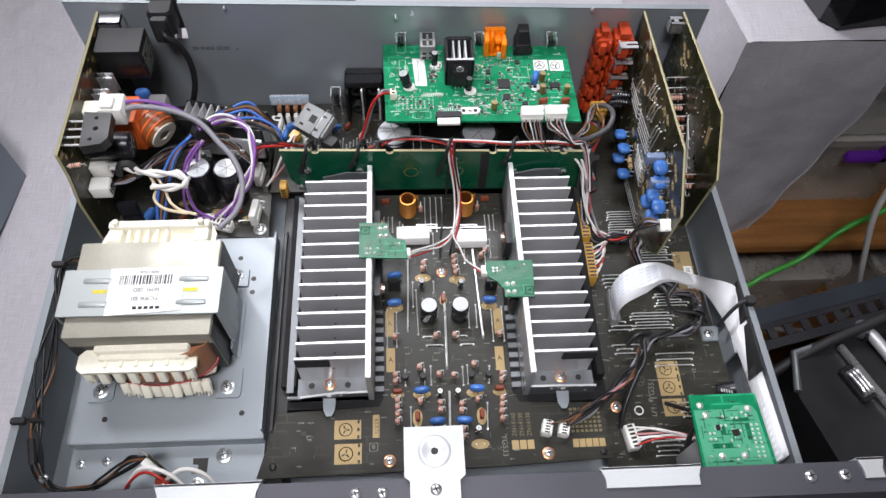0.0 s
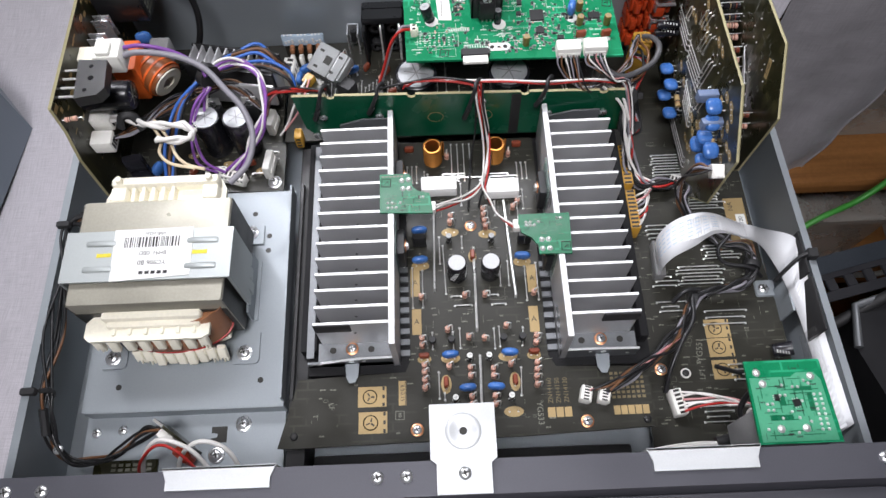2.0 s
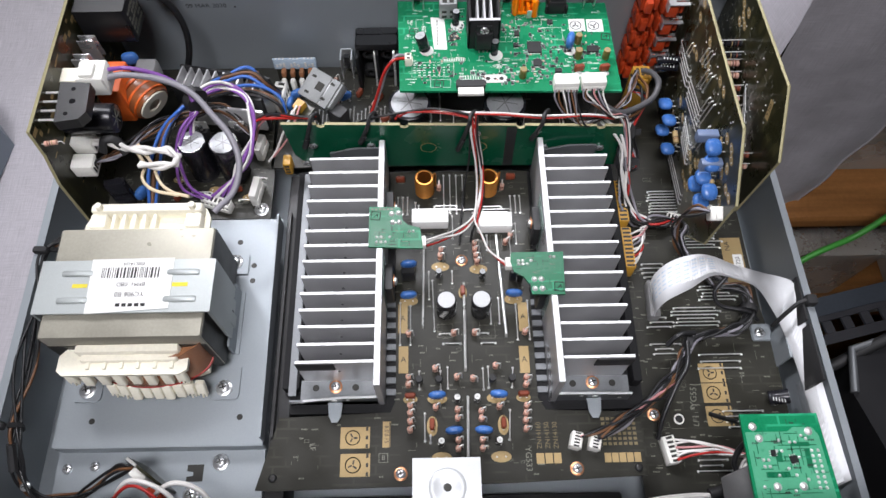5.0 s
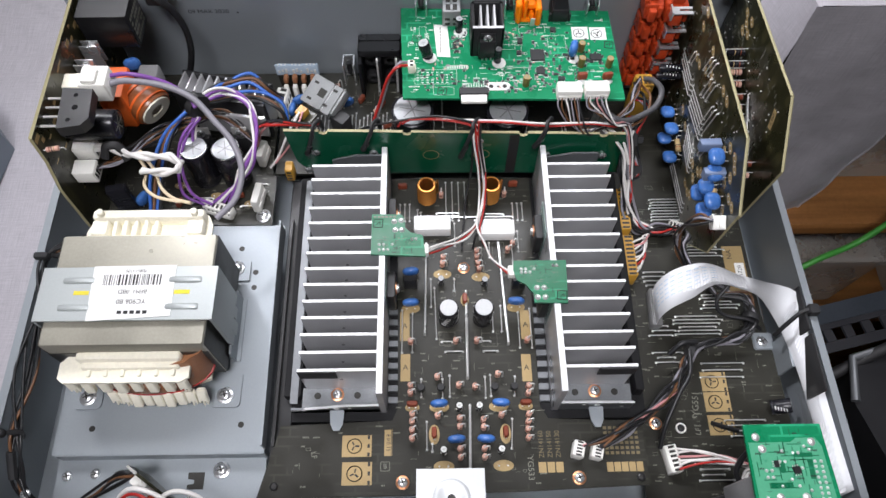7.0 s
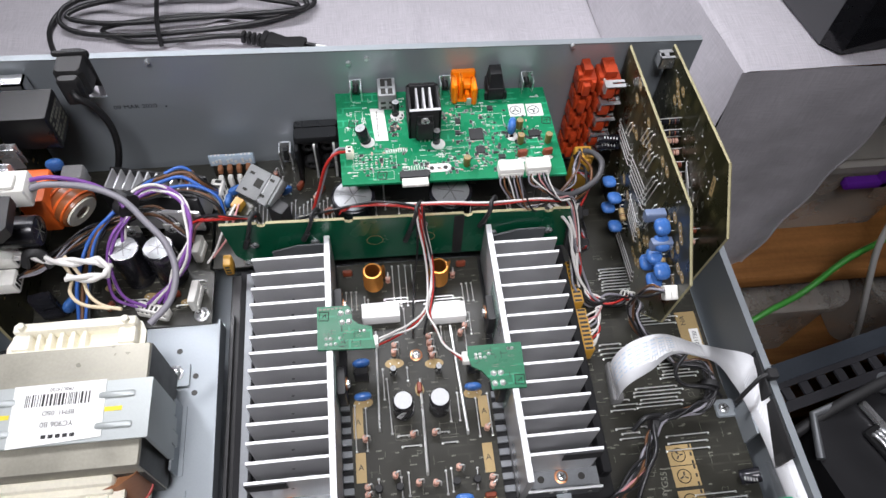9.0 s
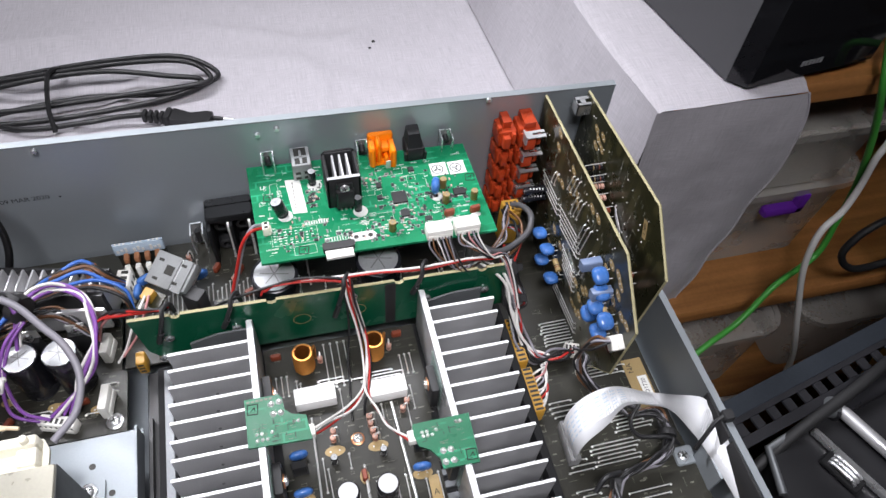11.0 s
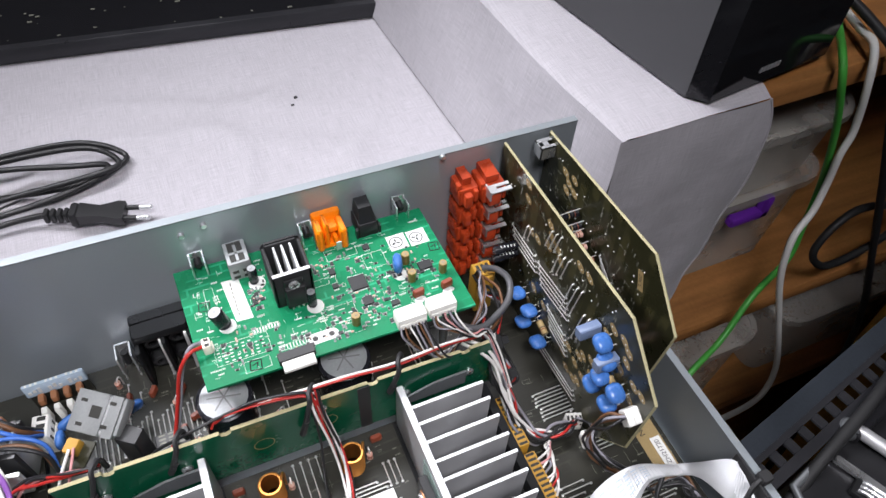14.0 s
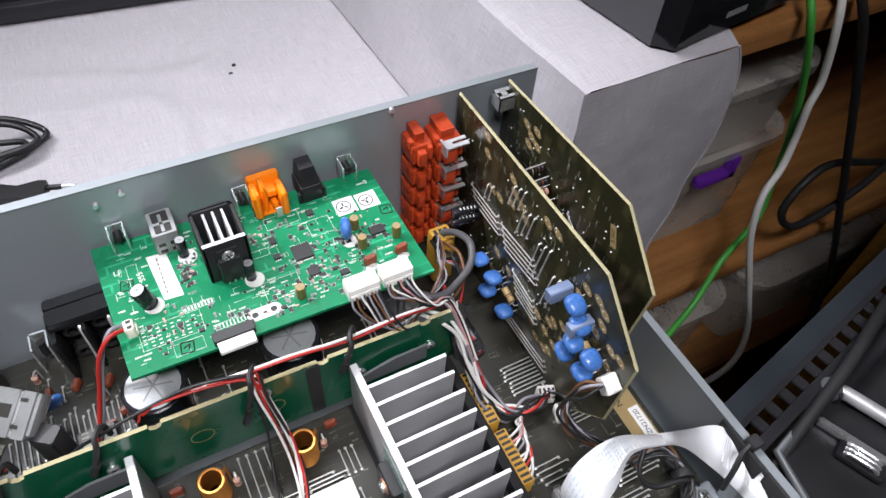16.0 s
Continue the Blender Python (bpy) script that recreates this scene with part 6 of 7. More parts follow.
for y0, z0, y1, z1, n in ((255, 46, 229, 47, 4), (225, 47, 196, 51, 5), (209, 28, 189, 26, 5), (208, -6, 170, -3, 3), (211, 83, 214, 68, 3), (201, 76, 204, 58, 3), (186, 70, 190, 43, 3), (236, 62, 238, 50, 2), (176, 60, 180, 33, 2)):
    for k in range(n):
        L = round(math.hypot(y1 - y0, z1 - z0))
        if L not in STAPLES:
            STAPLES[L] = staple(L)
        turn = math.degrees(math.atan2(y1 - y0, z1 - z0))
        dy, dz = (-1.6 * k, -3.0 * k) if abs(y1 - y0) > abs(z1 - z0) else (4.0 * k, -2.0 * k)
        on_side(sb1, STAPLES[L], X1 - 0.02, (y0 + y1) / 2 + dy, (z0 + z1) / 2 + dz, turn, "jumper_wire")
for b, x, rng, n in ((sb1, X1, (160, 270, 0, 85), 260), (sb2, X2, (175, 270, 10, 82), 200)):
    g, rnd = G(silk), random.Random(n)
    for k in range(n):
        y, z = rnd.uniform(*rng[:2]), rnd.uniform(*rng[2:])
        if rnd.random() < 0.5:
            for j in range(4):
                g.box(x - 0.06, x, y, y + 0.6, z + j * 0.8, z + j * 0.8 + 0.5)
        elif rnd.random() < 0.5:
            g.box(x - 0.05, x, y, y + 0.16, z, z + rnd.uniform(2, 7))
        else:
            g.box(x - 0.05, x, y, y + rnd.uniform(2, 6), z, z + 0.16)
    tagged(part("silkscreen", g, b, smooth=0), kind="stuff")
    g = G(tin)
    for k in range(48):
        y, z = rnd.uniform(*rng[:2]), rnd.uniform(*rng[2:])
        g.m = Matrix.Translation((x, y, z)) @ Matrix.Rotation(radians(-90), 4, "Y")
        g.lathe(0, 0, [(0.55, 0), (0.2, 0.5)], 6)
    tagged(part("solder_dots", g, b), kind="stuff")
def axial_resistor(body, length, r):
    """A resistor standing straight out of its board, with a folded lead beside it."""
    g = G(body, tin)
    g.lathe(0, 0, [(r * 0.6, 1), (r * 1.12, 1.6), (r, 2.6), (r, length - 1.6), (r * 1.12, length - 0.6), (r * 0.6, length)], 12)
    for t, mt in ((0.3, brown_film), (0.45, ink), (0.6, gold_mask)):
        g.lathe(0, 0, [(r * 1.03, length * t), (r * 1.03, length * t + 0.6)], 12, mt)
    g.tube([(0, 0, length), (0.2, 0, length + 1.6), (1.6, 0, length + 1.8), (2.8, 0, length + 0.6), (3, 0, 0)], 0.32, 5, tin, 3)
    return g.mesh("resistor")


PINK_AXIAL, BLACK_AXIAL, RED_AXIAL = axial_resistor(res_body, 11, 1.8), axial_resistor(cap_sleeve, 12, 2.2), axial_resistor(brown_film, 8, 1.8)
for y, z, me in ((236, 64, BLACK_AXIAL), (231, 59, BLACK_AXIAL), (228, 55, PINK_AXIAL), (222, 51, PINK_AXIAL), (214, 49, RED_AXIAL), (209, 45, PINK_AXIAL), (204, 42, PINK_AXIAL), (198, 34, RED_AXIAL), (168, 34, PINK_AXIAL), (172, 40, RED_AXIAL)):
    on_side(sb2, me, X2, y, z, (y * 7) % 40 - 20, "resistor")
for y, z in ((255, 76), (250, 72), (246, 78), (244, 70), (251, 66)):
    on_side(sb2, OV, X2 - 0.05, y, z, 70)
for k in range(9):
    L = 16 + (k % 3) * 4
    if L not in STAPLES:
        STAPLES[L] = staple(L)
    on_side(sb2, STAPLES[L], X2 - 0.02, 204 - k * 3.2, 52 - k * 3, 60, "jumper_wire")
q = G(gold_mask)
q.box(-6, 6, -2, 2, 0, 0.1)
fld = on_side(sb2, q.mesh("code_field"), X2 - 0.02, 180, 72, 20, "code_field")
t = text_mesh("3.360", 3.4, core_dark)
place(new("writing", t), fld, WORLD[fld] @ Matrix.Translation((0, 0, 0.00016)))
g = G(bright_steel)
g.box(X2 - 9, X2 - 0.1, 268, 268.6, 76, 84)
g.box(X2 - 9, X2 - 8.4, 268, 276, 76, 84)
g.box(X2 - 9, X2, 268, 270.4, 83.4, 84)
g.box(X2 - 9, X2, 273.6, 276, 83.4, 84)
g.box(X2 - 6, X2 - 3, 270, 274, 83.4, 84)
part("grounding_clip", g, sb2, "bright folded grounding clip")

# ---- control board at the lower right ----
CZ = -17
ctl = thing("control_board", 180, 100, CZ, "dark control circuit board along the steel side wall", "circuit board")
g = G(pcb_dark)
g.prism([(133, -25), (222, -25), (222, 60), (219, 100), (217, 275), (133, 275)], CZ - 1.6, CZ)
part("board", g, ctl)
silkscreen(ctl, 136, 214, -10, 190, CZ + 0.02, 300, 41)
rnd = random.Random(9)
for x0, y, n, step, L in ((166, 98, 6, 2.3, 26), (176, 68, 3, 4.2, 26), (162, 181, 8, 2.2, 20), (150, 75, 3, 3, 14), (180, 150, 6, 2.2, 22), (186, 34, 4, 3, 24), (150, 92, 3, 3, 12), (184, 112, 5, 2.2, 20), (165, 10, 4, 3, 16), (150, 128, 4, 3, 14), (178, 165, 5, 2.3, 24)):
    for k in range(n):
        wire_jumper(ctl, x0 + rnd.uniform(-2, 2), y - k * step, x0 + L + rnd.uniform(-3, 3), y - k * step, CZ + 0.02)
for y in (57, 45, 31.5):
    legend(ctl, 182, y, 15, 11.5, CZ + 0.02)
writing("YG551", 5.2, silk, ctl, 169, 44, CZ + 0.1, 82)
writing("LF", 4.4, silk, ctl, 168, 28, CZ + 0.1, 82)
for x, y, me in ((144, 33, SCREW_COPPER), (158, 30, SCREW_DARK), (215, 81, SCREW)):
    piece("screw", me, ctl, x, y, CZ)
g = G(white_plastic, tin)
g.lathe(158, 30, [(3, CZ), (3, CZ + 1.2), (2.2, CZ + 1.2), (2.2, CZ + 0.2)], 16)
part("ring_post", g, ctl)
piece("wire_connector", plug_socket(15, 7, 8, 6), ctl, 149, 12, CZ, 100, label="white wire connector")
piece("wire_connector", plug_socket(9, 6, 8, 4), ctl, 174, 158, CZ, -20, label="white wire connector")
piece("wire_connector", plug_socket(8, 6, 7, 4), ctl, 176, 146, CZ, 80, label="white wire connector")
piece("electrolytic_capacitor", can_cap(4.2, 11, cap_silver), ctl, 210, 40, CZ + 5, 0, 0, 65)
piece("electrolytic_capacitor", can_cap(2.2, 7), ctl, 178, 78, CZ)
g = G(gold_mask)
g.box(203, 216, 112, 146, CZ + 0.01, CZ + 0.08)
gf = part("bare_field", g, ctl)
g = G(paper)
g.box(209, 215, 116, 134, CZ + 0.1, CZ + 0.25)
pl = part("paper_label", g, gf)
writing("ZN21720", 3.7, ink, pl, 212, 125, CZ + 0.35, 90)
writing("NA", 4.6, core_dark, gf, 207, 140, CZ + 0.15, 90)
# amber pin rows beside the heat sink
for y0, y1 in ((120, 148), (152, 182)):
    g, slots = G(yellow_plastic), G(core_dark)
    g.box(136.5, 143, y0, y1, CZ, -3, 0.5)
    n = 10
    for k in range(n):
        y = y0 + (y1 - y0) * (k + 0.5) / n
        slots.box(137.4, 142, y - 0.7, y + 0.7, -3.02, -2.9)
        slots.box(142.9, 143.1, y - 0.6, y + 0.6, -12, -5)
    hd = part("pin_header", g, ctl, "amber pin row connector")
    tagged(part("slot_row", slots, hd, smooth=0), kind="stuff")
g = G(steel)
g.box(210, 222.5, 76, 87, CZ + 0.1, CZ + 1.1, 1)
g.box(221, 222.4, 60, 80, CZ, 2)
part("ground_bracket", g, ctl)
g = G(grey_plastic, tin)
g.m = Matrix.Translation((152.5, 102, CZ)) @ Matrix.Rotation(radians(-3), 4, "Z")
g.box(-3.2, 3.2, -12, 12, 0, 8, 0.5)
for k in range(22):
    g.box(-1.6, -1.0, -11 + k, -10.5 + k, 8, 8.2, mat=tin)
part("flat_cable_socket", g, ctl, "grey flat-cable socket")

# ---- white flat ribbon cable ----
rib = thing("ribbon_cable", 190, 95, CZ + 8, "white flat ribbon cable arching over to the steel side wall", "cable")


def ribbon(rows, wid0):
    """rows of (left point, right point): a thin strip through them, rounded between."""
    L, R = [Vector(a) for a, b in rows], [Vector(b) for a, b in rows]

    def smooth(pts, s=8):
        q, ext = [], [pts[0] * 2 - pts[1], *pts, pts[-1] * 2 - pts[-2]]
        for k in range(1, len(ext) - 2):
            a, b, c, d = ext[k - 1:k + 3]
            for j in range(s):
                t = j / s
                q.append(0.5 * (2 * b + (c - a) * t + (2 * a - 5 * b + 4 * c - d) * t * t + (3 * b - a - 3 * c + d) * t ** 3))
        return [*q, pts[-1]]
    return smooth(L), smooth(R)


rowsL = [((151, 110, -9), (151, 90, -9)), ((150, 111, 5), (150, 90, 3)), ((155, 113, 17), (154, 92, 13)), ((165, 114, 25), (166, 97, 16)), ((176, 113, 27), (183, 107, 12)), ((191, 108, 24), (200, 105, 8)),
         ((206, 104, 22), (210, 101, 5)), ((222, 99, 21), (216, 90, 3)), ((224, 90, 21), (220, 78, 2)), ((225, 72, 20), (223, 58, 2)), ((226, 50, 19), (224.5, 38, 2)), ((227, 25, 19), (226, 14, 2)), ((228, -10, 20), (227, -12, 1))]
A, B = ribbon(rowsL, 0)
g = G(ffc_white)
rr = []
for a, b in zip(A, B):
    n = Vector((0, 0, 0.25))
    rr.append([a, b, b - n, a - n])
g.rings(rr)
ribm = part("strip", g, rib, smooth=180)
g = G(ffc_blue)
for k in range(4, 34):
    if k % 3 == 0:
        continue
    for s in (0.15, 0.27, 0.39, 0.51, 0.63):
        a0, b0, a1, b1 = A[k], B[k], A[k + 1], B[k + 1]
        up_n = (b0 - a0).cross(a1 - a0).normalized() * 0.12
        if up_n.z < 0:
            up_n = -up_n
        if up_n.z < 0.02 and up_n.x > 0:
            up_n = -up_n
        p = [a0.lerp(b0, s), a0.lerp(b0, s + 0.035), a1.lerp(b1, s + 0.035), a1.lerp(b1, s)]
        g.rings([[q + up_n * 0.6 for q in p], [q + up_n for q in p]])
tagged(part("print_pattern", g, rib, smooth=0), kind="stuff")
for k, (y0, y1) in enumerate(((74, 100), (40, 72))):
    g = G(matt_black)
    xa = 229.3 - (y0 + 40) * 0.0229 - 1.6
    g.box(xa - 1.5, xa - 0.2, y0, y1, 2, 24.5, 0.3)
    part("tape", g, rib, "black tape on the wall")
g = G(matt_black)
g.tube([(214, 78, 4), (216, 80, 16), (222, 84, 24), (228, 85, 25.5), (229, 84, 15)], 1.3, 6)
g.box(225, 231, 82, 88, 23, 28, 0.8)
part("cable_tie", g, rib, "black cable tie")
g = G(clear_tape)
g.box(221.0, 221.3, 18, 44, 0, 21)
part("clear_tape", g, rib)

# ---- small green board at the front right ----
fr = thing("front_board", 183, -4, 40, "small bright green board lying solder side up behind the front", "circuit board")
g = G(pcb_green)
FZ = 50
g.prism([(165, 16.5), (202, 16.5), (204, -24), (164.5, -24)], FZ, FZ + 1.5)
part("board", g, fr)
g = G(mint_pour)
g.prism([(166, 8), (186, 8), (189, 10), (198, 10), (200.5, 6), (202, -23), (166, -23)], FZ + 1.5, FZ + 1.56)
part("copper_pour", g, fr, "pale mint copper areas")
rnd = random.Random(4)
g = G(sensor_green)
for k in range(46):
    x, y = 168 + 2.0 * rnd.randint(0, 15), -22 + 1.8 * rnd.randint(0, 16)
    if k % 2:
        g.box(x, min(201, x + rnd.uniform(3, 10)), y, y + 0.45, FZ + 1.56, FZ + 1.6)
    else:
        g.box(x, x + 0.45, y, min(9, y + rnd.uniform(2, 8)), FZ + 1.56, FZ + 1.6)
for x, y, w, d in ((172, -13, 11, 2.6), (186, 1, 9, 2), (178, -6, 3, 5), (192, -9, 2.4, 9)):
    g.box(x, x + w, y, y + d, FZ + 1.56, FZ + 1.61)
tagged(part("track_pattern", g, fr, smooth=0), kind="stuff")
DOT, DOT_BIG = G(tin), G(tin)
DOT.lathe(0, 0, [(0.85, 0), (0.6, 0.4), (0.2, 0.7)], 8)
DOT_BIG.lathe(0, 0, [(2.0, 0), (1.5, 0.5), (0.5, 1.1)], 12)
DOT, DOT_BIG = DOT.mesh("solder_joint"), DOT_BIG.mesh("solder_joint")
for k in range(8):
    for x in (195.5, 198.5):
        piece("solder_joint", DOT, fr, x, -1 - k * 2.4, FZ + 1.55)
for x, y in ((172, -5), (174.5, -5), (172, -8), (174.5, -8), (179, -1), (181.5, -1), (186, 3), (188.5, 3), (192, 6), (183, -9), (186, -12), (189, -4), (191, -14), (178, -12), (181, 4), (170, -17), (184, -19), (194, 4.5)):
    piece("solder_joint", DOT, fr, x, y, FZ + 1.55)
for x, y in ((170, 10.5), (172, 5), (176, -17), (188, -17), (196, 8)):
    piece("solder_joint", DOT_BIG, fr, x, y, FZ + 1.55)
piece("chip", chip(3.4, 3.4), fr, 186, -5, FZ + 1.56, 10)
piece("chip", chip(3, 2), fr, 177, -2, FZ + 1.56, 90)
silkscreen(fr, 167, 198, -22, 13, FZ + 1.61, 34, 43, mat=ink, dense=0.4)
g = G(grey_plastic)
g.box(166, 200, -24, -6, FZ - 40, FZ - 1, 1)
part("support", g, fr, "grey plastic support")

# ---- power supply corner ----
psu = thing("power_supply_board", -135, 215, 0, "dark power supply board with capacitors, relay and connectors", "circuit board")
g = G(pcb_dark)
g.prism([(-187, 157.5), (-83, 156.5), (-83, 192), (-86, 194), (-86, 277), (-187, 277)], -1.6, 0)
part("board", g, psu)
silkscreen(psu, -180, -88, 160, 230, 0.02, 160, 51)
piece("screw", SCREW, psu, -89, 163, 0)
for x, y in ((-127, 192), (-107.5, 191)):
    piece("electrolytic_capacitor", can_cap(9.0, 34, cap_silver, stripe=False), psu, x, y, 0, 25, label="tall black capacitor with a vented silver top")
for x, y, me, a in ((-113, 177, FILM, 10), (-105, 177, FILM, 10), (-142, 172, FILM, 60)):
    piece("film_capacitor", me, psu, x, y, 0, a)
for x, y in ((-144, 186), (-98, 172), (-120, 178)):
    piece("bare_pad", PAD, psu, x, y, 0.02)
for x0, y0, x1, y1 in ((-135, 176, -122, 176), (-135, 173, -124, 173), (-96, 186, -88, 186), (-96, 181, -88, 181), (-104, 170, -95, 170)):
    wire_jumper(psu, x0, y0, x1, y1, 0.02)
piece("wire_connector", plug_socket(19, 6, 8, 7), psu, -116, 166, 0, -18, label="white wire connector")
piece("wire_connector", plug_socket(15, 4.5, 12, 6, slots=False), psu, -92, 173, 0, 82, label="white wire connector")
piece("wire_connector", plug_socket(13, 4.5, 12, 5, slots=False), psu, -92, 206, 0, 80, label="white wire connector")
piece("wire_connector", plug_socket(12, 8, 18, 3), psu, -81, 244, 0, 80, label="white wire connector")
for x in (-128, -104):
    g = G(black_plastic, tin)
    g.box(x - 5, x + 5, 208, 213, 4, 20, 0.5)
    g.box(x - 5, x + 5, 211.5, 213, 18, 26, 0.4, mat=tin)
    part("transistor", g, psu)
    piece("screw", SCREW_SMALL, psu, x, 211, 22, 0, 75)
# finned black cooler across the corner
g = G(black_plastic)
g.m = Matrix.Translation((-146, 236, 0)) @ Matrix.Rotation(radians(-12), 4, "Z")
g.box(0, 60, -1, 2, 0, 33, 0.4)
g.box(0, 60, 16, 18, 0, 33, 0.4)
cooler_m = g.m.copy()
fb = part("cooler", g, psu, "black finned cooler")
for k in range(11):
    g = G(aluminium)
    g.m = cooler_m.copy()
    g.box(2 + k * 5.5, 3.2 + k * 5.5, 2, 16, 2, 34, 0.2)
    part("fin", g, fb)
g = G(aluminium)
g.m = Matrix.Translation((-132, 220, 0)) @ Matrix.Rotation(radians(-8), 4, "Z")
g.box(0, 46, 0, 2.4, 14, 32, 0.4)
part("clamp_bar", g, psu, "bright clamp bar")
# upright mains board at the wall
mains = thing("mains_board", -187, 215, 0, "olive mains input board standing along the steel wall", "circuit board")
g = G(pcb_olive)
mpoly = [(277, 92), (158, 92.5), (156, 74), (150, 55), (148, 18), (158, 0), (277, 0)]
g.prism(mpoly, -188.2, -186.7, "x")
part("board", g, mains, smooth=0)
g = G(pcb_edge)
for (ya, za), (yb, zb) in zip(mpoly[:5], mpoly[1:6]):
    g.tube([(-187.4, ya, za), (-187.4, yb, zb)], 0.95, 4, smooth=0)
part("edge_rim", g, mains, "pale sawn board edge", smooth=0)
g, rnd = G(gold_mask), random.Random(3)
for k in range(70):
    y, z = rnd.uniform(158, 274), rnd.uniform(25, 90)
    g.box(-186.7, -186.6, y, y + rnd.uniform(1, 6), z, z + rnd.uniform(0.5, 3))
tagged(part("copper_fields", g, mains, smooth=0), kind="stuff")
g = G(relay_black, silk)
g.box(-186, -156, 244, 267, 64, 88, 0.8)
for j in range(5):
    for k in range(6):
        if (j * k) % 4 != 3:
            g.box(-156.05, -155.85, 247 + k * 3, 249.2 + k * 3, 67 + j * 3.6, 69 + j * 3.6, mat=silk)
part("relay", g, mains, "black relay with printed side")
g = G(bright_steel)
g.box(-186.5, -172, 268.5, 269.5, 78, 90)
g.box(-186.5, -172, 268.5, 277, 89, 90)
g.box(-173, -172, 268.5, 277, 78, 90)
part("grounding_clip", g, mains, "bright folded grounding clip")
for y in (222, 236):
    g = G(bright_steel)
    g.box(-186, -176, y - 2.4, y - 1.8, 60, 76)
    g.box(-186, -176, y + 1.8, y + 2.4, 60, 76)
    g.cyl(-180, y, 62, 74, 2.2, 10)
    part("fuse_clip", g, mains, "bright fuse clip")
piece("disc_capacitor", DISC_BIG, mains, -163, 238, 50, 10)
g = G(white_plastic, core_dark)
g.box(-176, -161, 198.5, 213, 71, 84, 0.7)
g.box(-174, -166, 200, 209, 83.9, 86, 0.6)
g.box(-187, -176, 201, 211, 70, 80, 0.5, mat=cream)
part("plug", g, mains, "white mains plug housing")
g = G(black_plastic)
g.prism([(-178, 191), (-162, 190), (-160.5, 171), (-164, 166.5), (-176, 164.5)], 85, 92)
for x, y in ((-170, 186), (-169, 178), (-171, 170)):
    g.cyl(x, y, 91.9, 92.1, 1.6 if y == 178 else 1.2, 12, mat=gloss_black)
br = part("bridge_rectifier", g, mains, "flat black bridge rectifier")
for y in (187, 181, 175, 169):
    g = G(tin)
    g.tube([(-178, y, 88), (-186.6, y, 88)], 0.7, 6, smooth=0)
    part("lead", g, br)
g = G(cap_sleeve, cap_silver)
g.m = Matrix.Translation((-186, 186, 66)) @ Matrix.Rotation(radians(90), 4, "Y")
g.lathe(0, 0, [(8.2, 0), (8.6, 0.6), (8.6, 27), (8, 28)], 22)
g.lathe(0, 0, [(7.4, 28), (7.2, 28.1)], 22, cap_sleeve)
for a in (20, 80, 140):
    keep = g.m.copy()
    g.m = g.m @ Matrix.Rotation(radians(a), 4, "Z")
    g.box(-5.5, 5.5, -0.25, 0.25, 28.05, 28.2, mat=silk)
    g.m = keep
part("electrolytic_capacitor", g, mains, "lying black capacitor")
g = G(orange_tape, kraft, cream)
g.box(-177, -162, 208, 231, 34, 62, 0.8)
part("choke_block", g, mains, "orange taped choke block")
g = G(brown_vinyl, cream, orange_tape)
g.m = Matrix.Translation((-156, 219, 44)) @ Matrix.Rotation(radians(52), 4, "Z") @ Matrix.Rotation(radians(104), 4, "X")
g.lathe(0, 0, [(4, -8), (11.2, -8), (12.2, -4), (12.4, 0), (12.2, 4), (11.2, 8), (4, 8)], 28)
for z0, z1 in ((-6.4, -4.6), (-1, 1), (4.4, 6)):
    g.lathe(0, 0, [(12.0, z0), (12.6, z0 + 0.3), (12.6, z1 - 0.3), (12.0, z1)], 28, orange_tape)
g.lathe(0, 0, [(10.2, 8), (10.0, 9), (4.6, 9), (4.4, 8)], 28, cream)
part("choke_coil", g, mains, "copper-brown choke coil with a cream cheek")
g = G(grey_plastic)
g.box(-158, -146, 226, 236, 46, 58, 0.8)
part("grey_socket", g, mains)
for y, z, w in ((180, 52, 10), (168, 46, 10)):
    g = G(white_plastic, core_dark)
    g.box(-186.6, -174, y - w / 2, y + w / 2, z - 4, z + 5, 0.6)
    for k in range(4):
        g.box(-173.95, -173.8, y - 4 + k * 2.4, y - 2.6 + k * 2.4, z - 2, z + 3, mat=core_dark)
    part("socket", g, mains, "white wire socket")
for z in (14, 24):
    piece("film_capacitor", film_cap(6, 2.5, 14, cap_sleeve), mains, -172, 168, z - 10, 10)
piece("disc_capacitor", DISC_BIG, mains, -163, 172, 2, 60)
piece("resistor", RES_LIE, mains, -182, 160, 78, 10)

V, Wh, Gr, Bl, Br, Bk, Rd, Cr, Pk = wire_violet, wire_white, wire_grey, wire_blue, wire_brown, wire_black, wire_red, wire_cream, wire_pink
loom("mains_lead", "thick grey and violet leads arching over the power supply", [
    ([(-162, 205, 78), (-150, 206, 79), (-132, 206, 73), (-117, 200, 68), (-104, 190, 63), (-96, 178, 57), (-92, 164, 50), (-95, 150, 44), (-104, 138, 42)], 2.25, Gr),
    ([(-162, 209, 80), (-150, 209, 81), (-136, 209, 74), (-122, 204, 66), (-118, 200, 62)], 1.5, V)])
rows = []
for k in range(5):
    d = (k - 2) * 1.6
    rows.append(([(-128 - abs(d) * 0.4, 190 + d, 20), (-126, 204 + d * 0.5, 40), (-120, 216 + d * 0.4, 48 + d * 0.5), (-108, 224 + d * 0.5, 47 + d * 0.6), (-96, 220 + d, 44), (-90, 208 + d * 0.8, 40), (-90, 194 + d, 34), (-98 - d, 180, 24), (-112 + 2 * d, 168, 9)], 1.15, (V, Wh, V, V, Wh)[k]))
